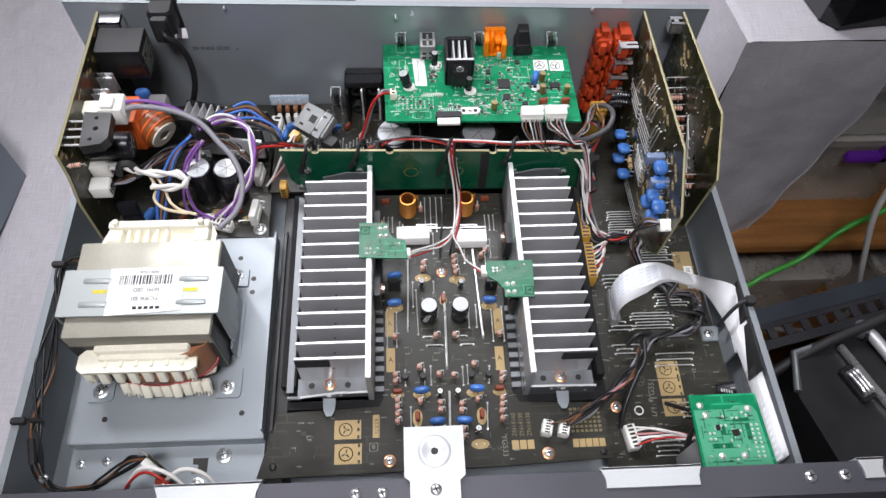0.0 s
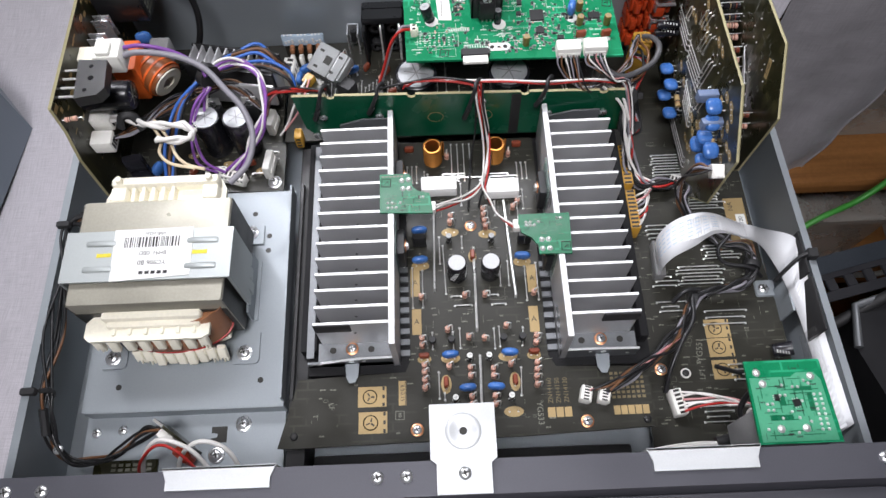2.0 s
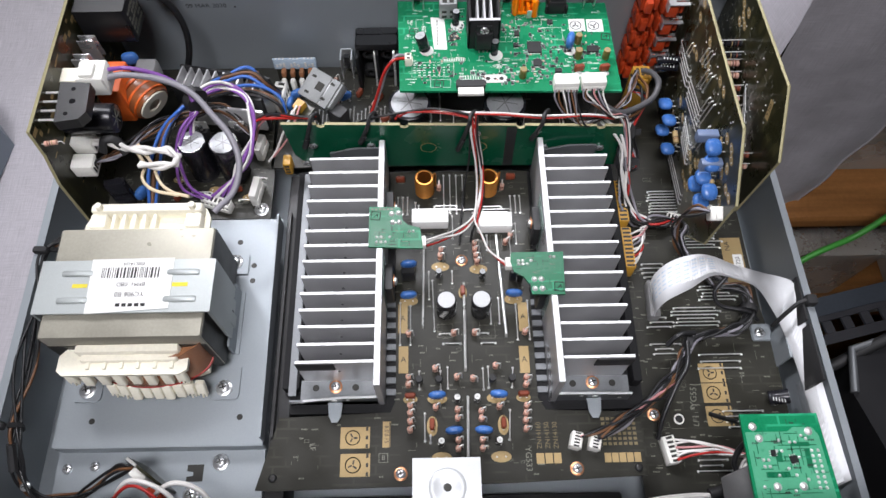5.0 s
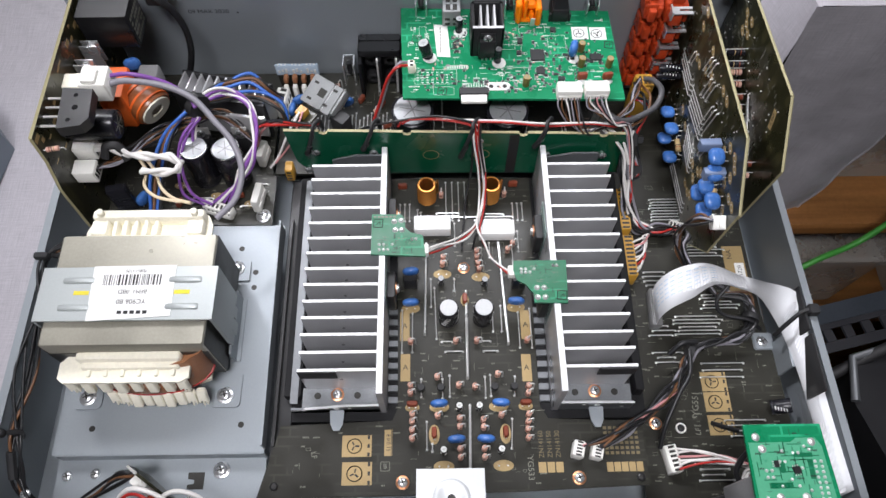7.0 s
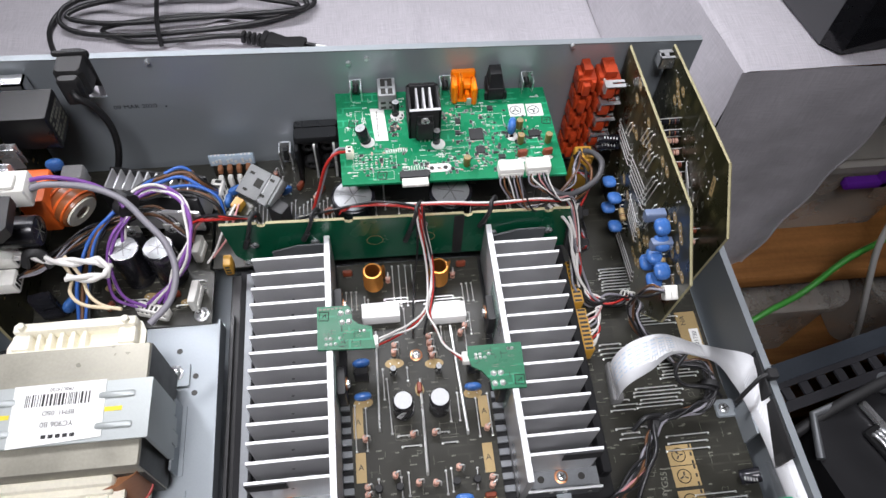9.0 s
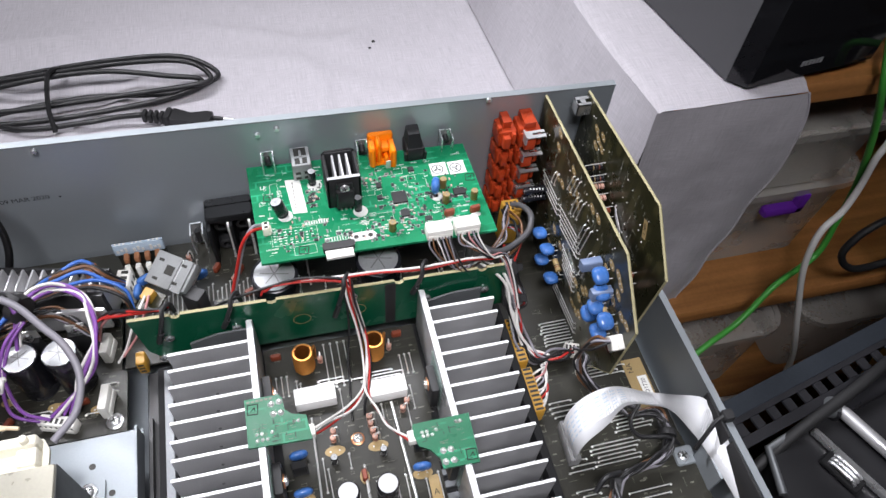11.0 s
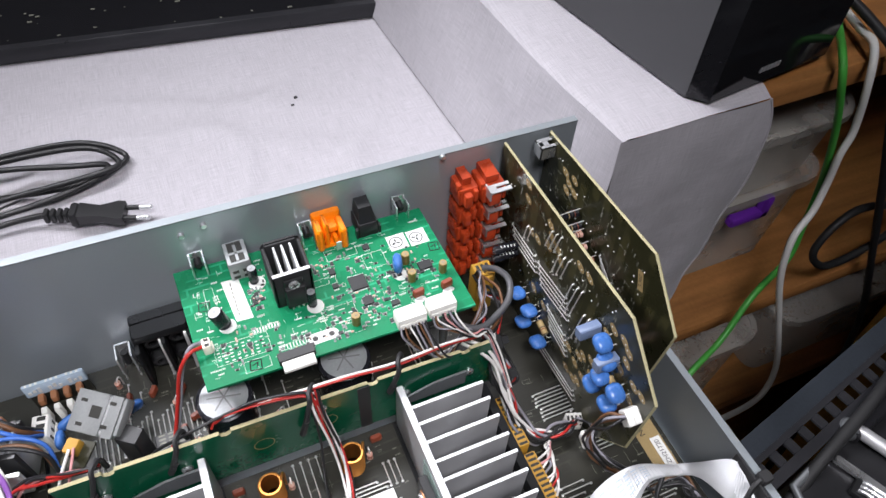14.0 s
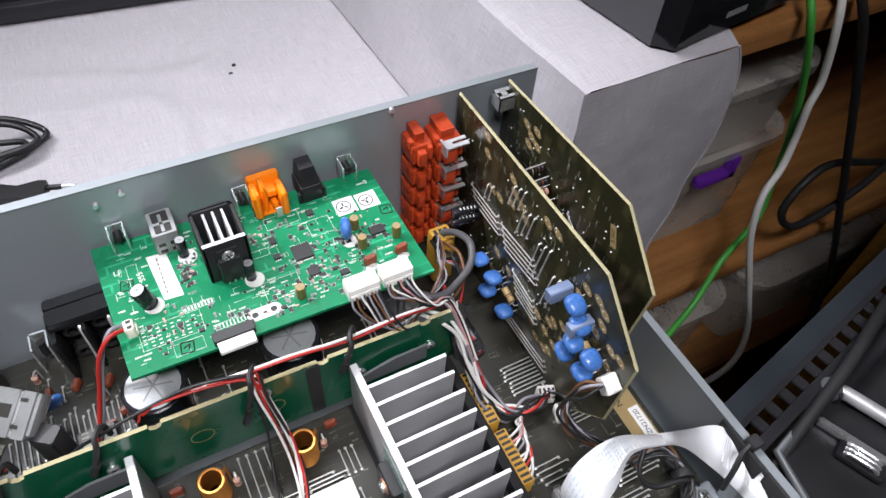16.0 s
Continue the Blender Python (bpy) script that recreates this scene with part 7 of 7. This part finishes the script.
for k in range(3):
    rows.append(([(-123 + k, 206, 45), (-131 + k, 196, 40), (-136 + k * 1.2, 184, 30), (-134 + k * 1.6, 172, 16), (-124 + k * 2.4, 167, 8)], 1.15, (V, Wh, V)[k]))
loom("violet_loom", "violet and white wires looping over the capacitors", rows)
rows = []
for k in range(4):
    d = (k - 1.5) * 1.9
    rows.append(([(-152 + d, 160, 12), (-150 + d, 176, 24), (-142 + d, 196, 38), (-130, 210 + d * 0.5, 46), (-118, 226 + d * 0.5, 44), (-108, 236 + d, 41), (-95, 240 + d, 39), (-85, 236 + d, 32), (-80, 240 + d * 0.5, 18)], 1.35, (Bl, Br, Bl, Bk)[k]))
for k in range(3):
    rows.append(([(-120, 216 + k, 44), (-104, 224 + 2 * k, 40), (-90, 228 + 2 * k, 36), (-78, 222 + 2 * k, 30), (-74, 216 + k, 18)], 1.25, (Bk, Br, Bl)[k]))
loom("mains_wire_loom", "blue, brown and black insulated wires tied together", rows)
g = G(matt_black)
g.m = Matrix.Translation((-122, 211, 50)) @ Matrix.Rotation(radians(50), 4, "Z") @ Matrix.Rotation(radians(90), 4, "X")
g.lathe(0, 0, [(7, -2.5), (7.4, -2.5), (7.4, 2.5), (7, 2.5)], 16)
g.box(-3, 3, 6, 9, -3, 3, 0.6)
solid("cable_tie", g, "black nylon cable tie round the wire loom", "cable tie", "cable ties")
rows = []
for ph in (0, math.pi):
    path = [(-176, 178, 55), (-166, 178, 56), (-155, 174, 54), (-144, 173, 53), (-132, 173, 53), (-125, 169, 52), (-127, 164.5, 51), (-138, 164, 50), (-151, 166, 50)]
    pts = []
    for i in range(len(path) - 1):
        for s in range(4):
            a = Vector(path[i]).lerp(Vector(path[i + 1]), s / 4)
            w = (i * 4 + s) * 0.6 + ph
            pts.append((a.x, a.y + 1.35 * math.cos(w), a.z + 1.35 * math.sin(w)))
    rows.append((pts, 1.75, Wh))
rows.append(([(-152, 176, 52), (-147, 168, 46), (-146, 158, 46), (-138, 150, 47), (-124, 147, 46)], 1.2, Cr))
rows.append(([(-150, 178, 52), (-142, 168, 46), (-136, 156, 46), (-128, 149, 46), (-118, 146, 46)], 1.2, Cr))
loom("twisted_lead", "twisted white lead pair with cream wires to the bobbin", rows, 0.12)
g = G(matt_black)
g.tube([(-168, 172, 53), (-166, 176, 59), (-160, 177, 58), (-156, 173, 50)], 2.6, 8, flat=0.6)
solid("cable_tie", g, "black nylon cable tie round the twisted lead", "cable tie", "cable ties")
loom("thin_wire_loom", "thin dark wires running down behind the capacitors", strands([(-174, 168, 48), (-162, 180, 44), (-146, 200, 38), (-132, 212, 34), (-112, 218, 30), (-94, 206, 18)], 11, 0.75, 1.7, (Bk, Br, Gr, Bk, Br), 12))

# ---- wires over the upright board ----
loom("board_loom", "red, black and white wires lying along the upright board", [
    *strands([(-93, 206, 16), (-88, 206, 34), (-76, 201, 46), (-62, 195, 51), (-48, 193.6, 53)], 5, 0.9, 1.0, (Bk, Rd, Pk, Bk, Rd), 3),
    ([(-40, 203, 8), (-30, 198, 36), (-14, 195, 50), (4, 195, 56), (20, 195.5, 58), (40, 193.5, 56), (46, 190, 50)], 0.9, Bk),
    ([(-2, 194, 50), (4, 194.5, 54), (18, 194.5, 56), (34, 193.6, 55), (44, 192, 53), (47, 187, 42)], 0.7, Rd),
    ([(0, 196, 50), (8, 196.5, 54), (22, 196, 55), (36, 194.6, 54), (45, 191, 52), (46, 186, 40)], 0.7, Rd),
    ([(20, 196, 55), (40, 194.4, 55), (60, 194.2, 54), (84, 193.8, 52.5), (110, 194, 51), (124, 195, 49)], 0.8, Wh),
    ([(26, 195, 55), (42, 193.4, 54.5), (62, 193.4, 53), (86, 193, 51.4), (110, 193.4, 50), (128, 195, 46)], 0.75, Rd)])
loom("centre_loom", "white, red and black wires dropping to the sensor boards", [
    ([(42, 192, 54), (43, 187, 46), (45.5, 179, 27), (46.5, 166, 14), (43, 149, 13), (33, 136, 20), (22, 127, 29), (14, 121.5, 34)], 0.75, Wh),
    ([(44, 192, 54), (45, 187, 44), (47.5, 178, 26), (48, 165, 13), (44.5, 148, 12), (34, 134.5, 19), (23, 125.5, 28), (14, 119.5, 34)], 0.75, Wh),
    ([(43, 192, 55), (44.5, 186, 42), (46, 177, 24), (46.5, 164, 12), (43.5, 147, 11), (33, 133.5, 18), (23, 124, 27), (14, 118.5, 33)], 0.7, Rd),
    ([(45, 192, 54), (46, 186, 42), (49, 176, 24), (48, 162, 12), (45, 147, 13), (47.5, 131, 21), (52, 117, 29), (60, 106.5, 34)], 0.75, Wh),
    ([(45, 192, 55), (47, 186, 41), (50, 175, 23), (49, 160, 12), (45.8, 146, 13), (48.5, 130, 20), (53, 115.5, 28), (60, 104.5, 34)], 0.7, Rd),
    ([(46, 192, 54), (47.5, 185, 42), (50.5, 176, 22), (50, 162, 10), (46, 149, 9), (43, 142, 5), (42, 138, 0)], 0.9, Bk),
    ([(40, 176, 14), (38.5, 168, 11), (37.5, 158, 7), (38, 150, 4), (36, 142, 4), (35, 136, 1)], 0.8, Bk),
    ([(41, 192, 54), (41.5, 186, 42), (41, 179, 24), (39, 170, 8), (38.5, 163, 2)], 0.75, Bk)])
for x0, x1, z1 in ((-51, -58, 32), (-17, -24, 36), (42, 35, 27), (85, 79, 37)):
    g = G(matt_black)
    g.tube([(x0 + 4, 196, 46), (x0 + 3, 196, 54), (x0, 191.5, 55.6), (x0 - 1, 188, 52), (x1, 187.6, z1)], 1.25, 6, smooth=4)
    g.tube([(x1, 187.6, z1), ((x0 + x1) / 2 - 0.4, 187.4, (z1 + 50) / 2)], 1.7, 6, smooth=0)
    solid("cable_tie", g, "black nylon cable tie hooked over the upright board", "cable tie", "cable ties")
loom("module_lead", "thin white lead from the tuner module", [([(-64, 216, 36), (-68, 208, 34), (-72, 202, 26), (-80, 198, 14), (-86, 195, 6)], 0.9, Wh), ([(-62, 216, 36), (-65, 207, 33), (-70, 200, 24), (-82, 196, 10)], 0.8, Pk)])

# ---- looms at the right ----
loom("riser_loom", "red, white and black wires tied into an upright bundle", [
    *strands([(139, 206, 40), (138, 198, 32), (138, 188, 20), (140, 176, 6), (142, 164, -2), (150, 155, -8), (162, 153, -10), (174, 156, -10)], 14, 0.95, 2.0, (Bk, Rd, Wh, Bk, Gr, Rd, Bk, Wh, Gr, Bk), 22),
    *strands([(146, 224, 36), (150, 214, 40), (146, 204, 36), (142, 196, 24), (146, 190, 16), (148, 182, 14), (142, 180, 10)], 4, 1.0, 1.2, (Bk, Rd, Gr, Bk), 23)])
for z, y in ((30, 197), (16, 184)):
    g = G(matt_black)
    g.m = Matrix.Translation((139, y, z)) @ Matrix.Rotation(radians(45), 4, "X")
    g.lathe(0, 0, [(5.6, -1.6), (6.0, -1.6), (6.0, 1.6), (5.6, 1.6)], 14)
    g.box(5, 9, -2.2, 2.2, -2, 2, 0.5)
    solid("cable_tie", g, "black nylon cable tie round the upright wire bundle", "cable tie", "cable ties")
loom("fan_loom", "white and red wires fanning from the amber pin row", [([(142, 122 + 2.6 * k, -4), (146, 126 + 2.2 * k, -1), (150, 138 + 1.0 * k, -4), (152, 148, -7), (156, 152, -10)], 0.75, (Wh, Wh, Rd, Wh, Wh, Gr, Wh, Pk, Wh)[k]) for k in range(9)])
loom("side_board_loom", "brown and black wires hanging from the upright board connector", [
    *strands([(172, 129, 50), (166, 131, 46), (164, 136, 30), (165, 136, 12), (170, 130, 0), (176, 124, -8), (186, 116, -10), (192, 106, -10)], 5, 0.95, 1.1, (Br, Bk, Gr, Br, Bk), 31),
    *strands([(174, 157, -7), (178, 148, -2), (174, 140, -6), (180, 128, -8), (190, 118, -9), (200, 108, -8)], 3, 0.95, 1.0, (Bk, Gr, Bk), 32)])
loom("control_loom", "black, grey and brown wires tied across the control board", [
    *strands([(190, 108, -8), (204, 106, -6), (209, 98, -5), (205, 87, -5), (196, 81, -5), (184, 77.5, -5), (170, 74, -4), (162, 66, -3), (157, 55, -2), (147, 44, 0), (133, 33, 3), (120, 25, 5), (106, 15, 8)], 8, 1.0, 1.25, (Bk, Gr, Bk, Bk, Br, Bk, Gr, Bk), 41),
    *strands([(154, 48, 0), (140, 38, 2), (122, 28, 4), (108, 20, 7), (96, 16, 8)], 4, 0.9, 0.9, (Bk, Br, Pk, Bk), 42),
    ([(170, 76, 0), (160, 74, 2), (154, 70, -4)], 1.9, Bk),
    ([(164, 70, 2), (162, 56, 4), (154, 44, 2), (146, 30, -4), (143, 18, -12)], 1.7, Bk),
    ([(192, 108, 8), (186, 100, 2), (190, 92, -2), (202, 90, -2), (212, 86, -8)], 1.5, Bk)])
for x, y in ((166, 71), (206, 92)):
    g = G(matt_black)
    g.m = Matrix.Translation((x, y, -4)) @ Matrix.Rotation(radians(70 if x < 200 else -20), 4, "Z") @ Matrix.Rotation(radians(90), 4, "X")
    g.lathe(0, 0, [(4.8, -1.8), (5.2, -1.8), (5.2, 1.8), (4.8, 1.8)], 14)
    solid("cable_tie", g, "black nylon cable tie round the control wires", "cable tie", "cable ties")
loom("front_loom", "white and red wires running to the front board", [
    *[([(151, 6 + 2.2 * k, -8), (160, 8 + 1.6 * k, -6), (174, 9 + 0.6 * k, -6), (184, 6, 0), (188, 2, 10)], 0.8, (Rd, Wh, Wh, Pk, Wh, Wh)[k]) for k in range(6)],
    *strands([(190, 4, 4), (184, 2, 0), (180, -6, 0), (170, -12, 0), (150, -14, 2), (128, -18, 4), (104, -22, 6), (84, -28, 6)], 4, 1.0, 0.8, (Wh, Wh, Pk, Wh), 51),
    ([(186, 26, -6), (178, 27, -2), (170, 29, 0)], 1.6, Bk),
    ([(190, 12, 20), (182, 12, 8), (178, 4, 2), (180, -4, 0)], 2.0, Bk)])
g = G(matt_black)
g.m = Matrix.Translation((168, -12.4, 0.5)) @ Matrix.Rotation(radians(-78), 4, "Z") @ Matrix.Rotation(radians(90), 4, "X")
g.lathe(0, 0, [(3.0, -6), (3.2, -6), (3.2, 6), (3.0, 6)], 12)
solid("tape_wrap", g, "black tape wrapped round the white wires", "tape")

# ---- wires along the steel wall and the front left corner ----
loom("wall_loom", "black wires tied along the steel side wall", strands([(-176, 150, 2), (-192, 140, 14), (-204, 125, 20), (-204, 95, 19), (-202, 60, 19), (-201, 26, 20), (-201, 8, 10), (-197, -6, -4), (-180, -8, -8), (-164, -4, -2), (-150, 3, 5), (-140, 5, 8)], 6, 1.0, 1.9, (Bk, Bk, Br, Bk, Bk, Bk), 61))
for y, z in ((125, 22), (24, 22)):
    g = G(matt_black)
    g.box(-211.5, -203, y - 2, y + 2, z + 0.5, z + 4, 0.8)
    g.tube([(-201, y, z + 3), (-197, y + 1, z - 2), (-199, y, z - 8)], 1.4, 6)
    solid("cable_tie", g, "black nylon cable tie on the wall edge", "cable tie", "cable ties")
g = G(matt_black)
g.tube([(-201.5, 16, 17), (-201.5, 4, 9)], 2.4, 8, smooth=0)
solid("tape_wrap", g, "black tape wrapped round the wall wires", "tape")
sw = thing("switch_board", -140, 6, -12, "small upright board with connector and red capacitor", "circuit board")
g = G(pcb_olive, pcb_edge)
g.m = Matrix.Translation((-139, 6, -12)) @ Matrix.Rotation(radians(-38), 4, "Z")
g.prism([(-2, 0), (20, 0), (20, 18), (4, 28), (-2, 30)], 0, 1.5, "y")
part("board", g, sw, smooth=0)
g2 = G(white_plastic)
g2.m = g.m
g2.box(2, 11, -5, -0.1, 12, 24, 0.5)
part("connector", g2, sw, "white wire connector")
g2 = G(red_plastic)
g2.m = g.m
g2.box(10, 21, -8, -2, 2, 12, 1.2)
part("film_capacitor", g2, sw, "dark red film capacitor")
g = G(pcb_olive, silk)
g.box(-182, -146, -26, -8, -11.8, -10.4)
for k in range(12):
    g.box(-172 + (k % 6) * 4, -169.4 + (k % 6) * 4, -14 + (k // 6) * 2.6, -12.4 + (k // 6) * 2.6, -10.4, -10.35, mat=silk)
part("flat_board", g, sw)
loom("switch_lead", "red and white leads curving behind the front panel", [
    ([(-150, -20, -4), (-146, -10, 12), (-132, -4, 22), (-118, -8, 20), (-108, -20, 10)], 1.5, Wh),
    ([(-152, -22, -4), (-148, -12, 10), (-136, -7, 20), (-124, -10, 20), (-112, -22, 10)], 1.0, Rd),
    ([(-130, -22, 0), (-124, -10, 14), (-112, -6, 20), (-100, -10, 16), (-92, -22, 6)], 1.5, Wh)])
g = G(black_plastic)
g.box(-60, 120, -30, -9, -28, -16, 1)
solid("front_crossbar", g, "black crossbar behind the front panel", "bracket")

# ---- lid beside the receiver ----
lid = thing("steel_cover", -400, 190, TABLE, "blue-grey painted steel receiver cover lying on the cloth", "metal cover")
out = [(-288, 246), (-335, 302), (-650, 352), (-670, 60), (-308, 92)]
g = G(lid_paint)
g.prism(out, -2, 0)
part("top_sheet", g, lid)
for (xa, ya), (xb, yb) in zip(out, out[1:] + out[:1]):
    g = G(lid_paint)
    n = Vector((yb - ya, xa - xb, 0)).normalized() * -1.2
    g.rings([[(xa, ya, TABLE + 2), (xb, yb, TABLE + 2), (xb + n.x, yb + n.y, TABLE + 2), (xa + n.x, ya + n.y, TABLE + 2)], [(xa, ya, -2), (xb, yb, -2), (xb + n.x, yb + n.y, -2), (xa + n.x, ya + n.y, -2)]])
    part("side_sheet", g, lid)

# ---- things on the shelves and the floor beside the bench ----


def storage_box(x0, x1, y0, y1, z0, z1, label, lidmat):
    b = thing("storage_box", (x0 + x1) / 2, (y0 + y1) / 2, z0, label, "storage box", "storage boxes")
    g = G(clear_bin)
    r = 26

    def ring(d, z):
        pts = []
        for cx, cy, a0 in ((x1 - r, y1 - r, 0), (x0 + r, y1 - r, 90), (x0 + r, y0 + r, 180), (x1 - r, y0 + r, 270)):
            for k in range(5):
                a = radians(a0 + 22.5 * k)
                pts.append((cx + (r - d) * math.cos(a), cy + (r - d) * math.sin(a), z))
        return pts
    g.rings([ring(10, z0), ring(3, z1), ring(0, z1), ring(0, z1 + 3)], cap1=True)
    part("tub", g, b)
    g = G(clear_bin)
    g.rings([ring(-4, z1 - 3), ring(-4, z1 + 5), ring(2, z1 + 5), ring(2, z1 - 3)], cap0=False, cap1=False)
    part("rim", g, b)
    if lidmat:
        g = G(lidmat)
        g.box((x0 + x1) / 2 - 24, (x0 + x1) / 2 + 18, y0 - 6, y0 + 4, z1 - 26, z1 - 18, 2)
        g.box((x0 + x1) / 2 + 8, (x0 + x1) / 2 + 18, y0 - 6, y0 + 4, z1 - 26, z1 - 2, 2)
        part("clip", g, b, "coloured plastic clip")
    return b


storage_box(392, 545, 312, 560, -217, -104, "translucent plastic box with a purple clip on the shelf", purple_plastic)
storage_box(376, 530, 306, 560, -98, -22, "translucent plastic box stacked on another box", None)
storage_box(300, 522, 262, 560, -422, -290, "translucent plastic storage box on the lower shelf", None)
storage_box(560, 780, 262, 560, -418, -300, "translucent plastic storage box on the lower shelf", None)

def cable(name, pts, r, mat, label):
    g = G(mat)
    g.tube(pts, r, 10, smooth=8)
    return solid(name, g, label, "cable", "hanging cables", smooth=60)


cable("network_cable", [(505, 385, 62), (497, 360, 58), (486, 338, 56), (464, 313, 60), (452, 298, 60), (450, 287, 46), (474, 285, -7), (495, 284, -69), (498, 278, -117), (492, 270, -154), (449, 256, -172), (414, 240, -202), (363, 222, -223), (300, 190, -290), (280, 160, -340)], 2.9, cable_green, "green network cable hanging off the shelf edge")
cable("network_cable", [(515, 400, 62), (501, 349, 56), (489, 318, 58), (484, 300, 58), (480, 287, 38), (490, 282, -7), (485, 278, -28), (487, 275, -58), (479, 268, -82), (460, 260, -93), (455, 253, -116), (459, 246, -146), (476, 235, -200), (502, 224, -274), (501, 216, -309), (476, 208, -313), (413, 198, -284), (325, 186, -227)], 3.0, cable_white, "white network cable hanging off the shelf edge")
cable("black_cable", [(470, 380, 90), (490, 310, 66), (500, 288, 46), (535, 279, -25), (590, 259, -160), (640, 238, -300), (610, 206, -400), (560, 176, -520), (470, 150, -620)], 3.6, matt_black, "black mains cable hanging beside the bench")
cable("black_cable", [(760, 300, -150), (680, 275, -150), (600, 262, -170), (545, 262, -180), (520, 268, -150), (560, 275, -120), (660, 280, -160), (780, 284, -210)], 3.6, matt_black, "thin black cable looped on the shelf")
cable("black_cable", [(720, 200, -60), (560, 170, -66), (450, 138, -66), (380, 112, -66), (320, 92, -80), (270, 70, -120), (250, 55, -200)], 4.2, matt_black, "thick black cable lying along the angle bar")

ang = thing("slotted_angle_bar", 400, 120, -84, "blue-grey slotted steel angle bar with oblong holes", "metal bar")
d = Vector((99, 23, 0)).normalized()
base = Matrix.Translation((306, 108, -72)) @ Matrix.Rotation(math.atan2(d.y, d.x), 4, "Z")
g = G(angle_steel)
g.m = base
g.box(-80, 560, 8, 21, -2, 0.5)
g.box(-80, 560, 19, 21, -30, -2)
part("upper_flange", g, ang, "blue-grey flange")
for y0, y1 in ((-12, -5), (4, 8)):
    g = G(dark_paint)
    g.m = base
    g.box(-80, 560, y0, y1, -2, 0)
    part("rail", g, ang)
for k in range(44):
    g = G(dark_paint)
    g.m = base
    g.box(-78 + k * 14.5, -71 + k * 14.5, -5, 4, -2, 0, 0.5)
    part("web", g, ang)
g = G(material("amber_board", (0.72, 0.42, 0.07), 0.6, 0, 0.2, 300, 0.05, 20))
g.rings([[(620, 205, -760), (1300, 205, -760), (1300, 215, -760), (620, 215, -760)], [(690, 238, -228), (1300, 238, -228), (1300, 247, -228), (690, 247, -228)]])
solid("amber_panel", g, "amber coloured board leaning against the shelf unit", "board")

case = thing("equipment_case", 500, -60, -300, "black equipment case with bright metal edges and a latch", "case")
g = G(case_black)
g.prism([(362, 104), (720, 190), (720, -400), (440, -400), (300, 60), (306, 88)], -330, -82)
part("body", g, case)
g = G(dark_paint)
g.tube([(360, 103, -76), (424, 117, -76), (720, 182, -76)], 6.5, 14, smooth=0)
part("edge_tube", g, case, "dark metal tube")
g = G(aluminium)
g.tube([(366, 104, -74), (381, 70, -74), (440, -68, -74)], 4.6, 14, smooth=0)
part("edge_tube", g, case, "bright aluminium tube")
g = G(dull_steel)
ellipsoid(g, 7.5, 7.5, 7.5, 0, 18, 10)
g.v = [p + Vector((362, 106, -75)) for p in g.v]
part("corner_ball", g, case, "metal ball corner")
g = G(dull_steel)
g.tube([(352, 103, -77), (306, 90, -80), (300, 60, -80)], 3.0, 10, smooth=0)
part("edge_trim", g, case, "dull edge trim")
lm = Matrix.Translation((347, 84, -80)) @ Matrix.Rotation(radians(-66), 4, "Z")
g = G(bright_steel)
g.m = lm
g.box(-12, 70, -2.5, 2.5, 0, 4, 1)
part("latch_rail", g, case, "bright latch rail")
for k in range(3):
    g = G(bright_steel)
    g.m = lm
    g.tube([(8, -4.5 - k * 3.4, 3), (12, -4.5 - k * 3.4, 5), (24, -4.5 - k * 3.4, 5), (28, -4.5 - k * 3.4, 3)], 1.4, 8)
    part("latch_bar", g, case, "bright latch bar")
g = G(black_plastic)
g.m = lm
g.box(4, 32, -15, -2.6, 0, 3, 0.8)
part("latch_plate", g, case)
g = G(matt_black)
for k, p in enumerate(((115, 512), (110, 503))):
    g.box(p[0], p[0] + 3, p[1], p[1] + 2.5, TABLE, TABLE + 1.6, 0.5)
tagged(solid("crumb", g, "dark crumbs lying on the grey cloth", "crumb"), kind="stuff")
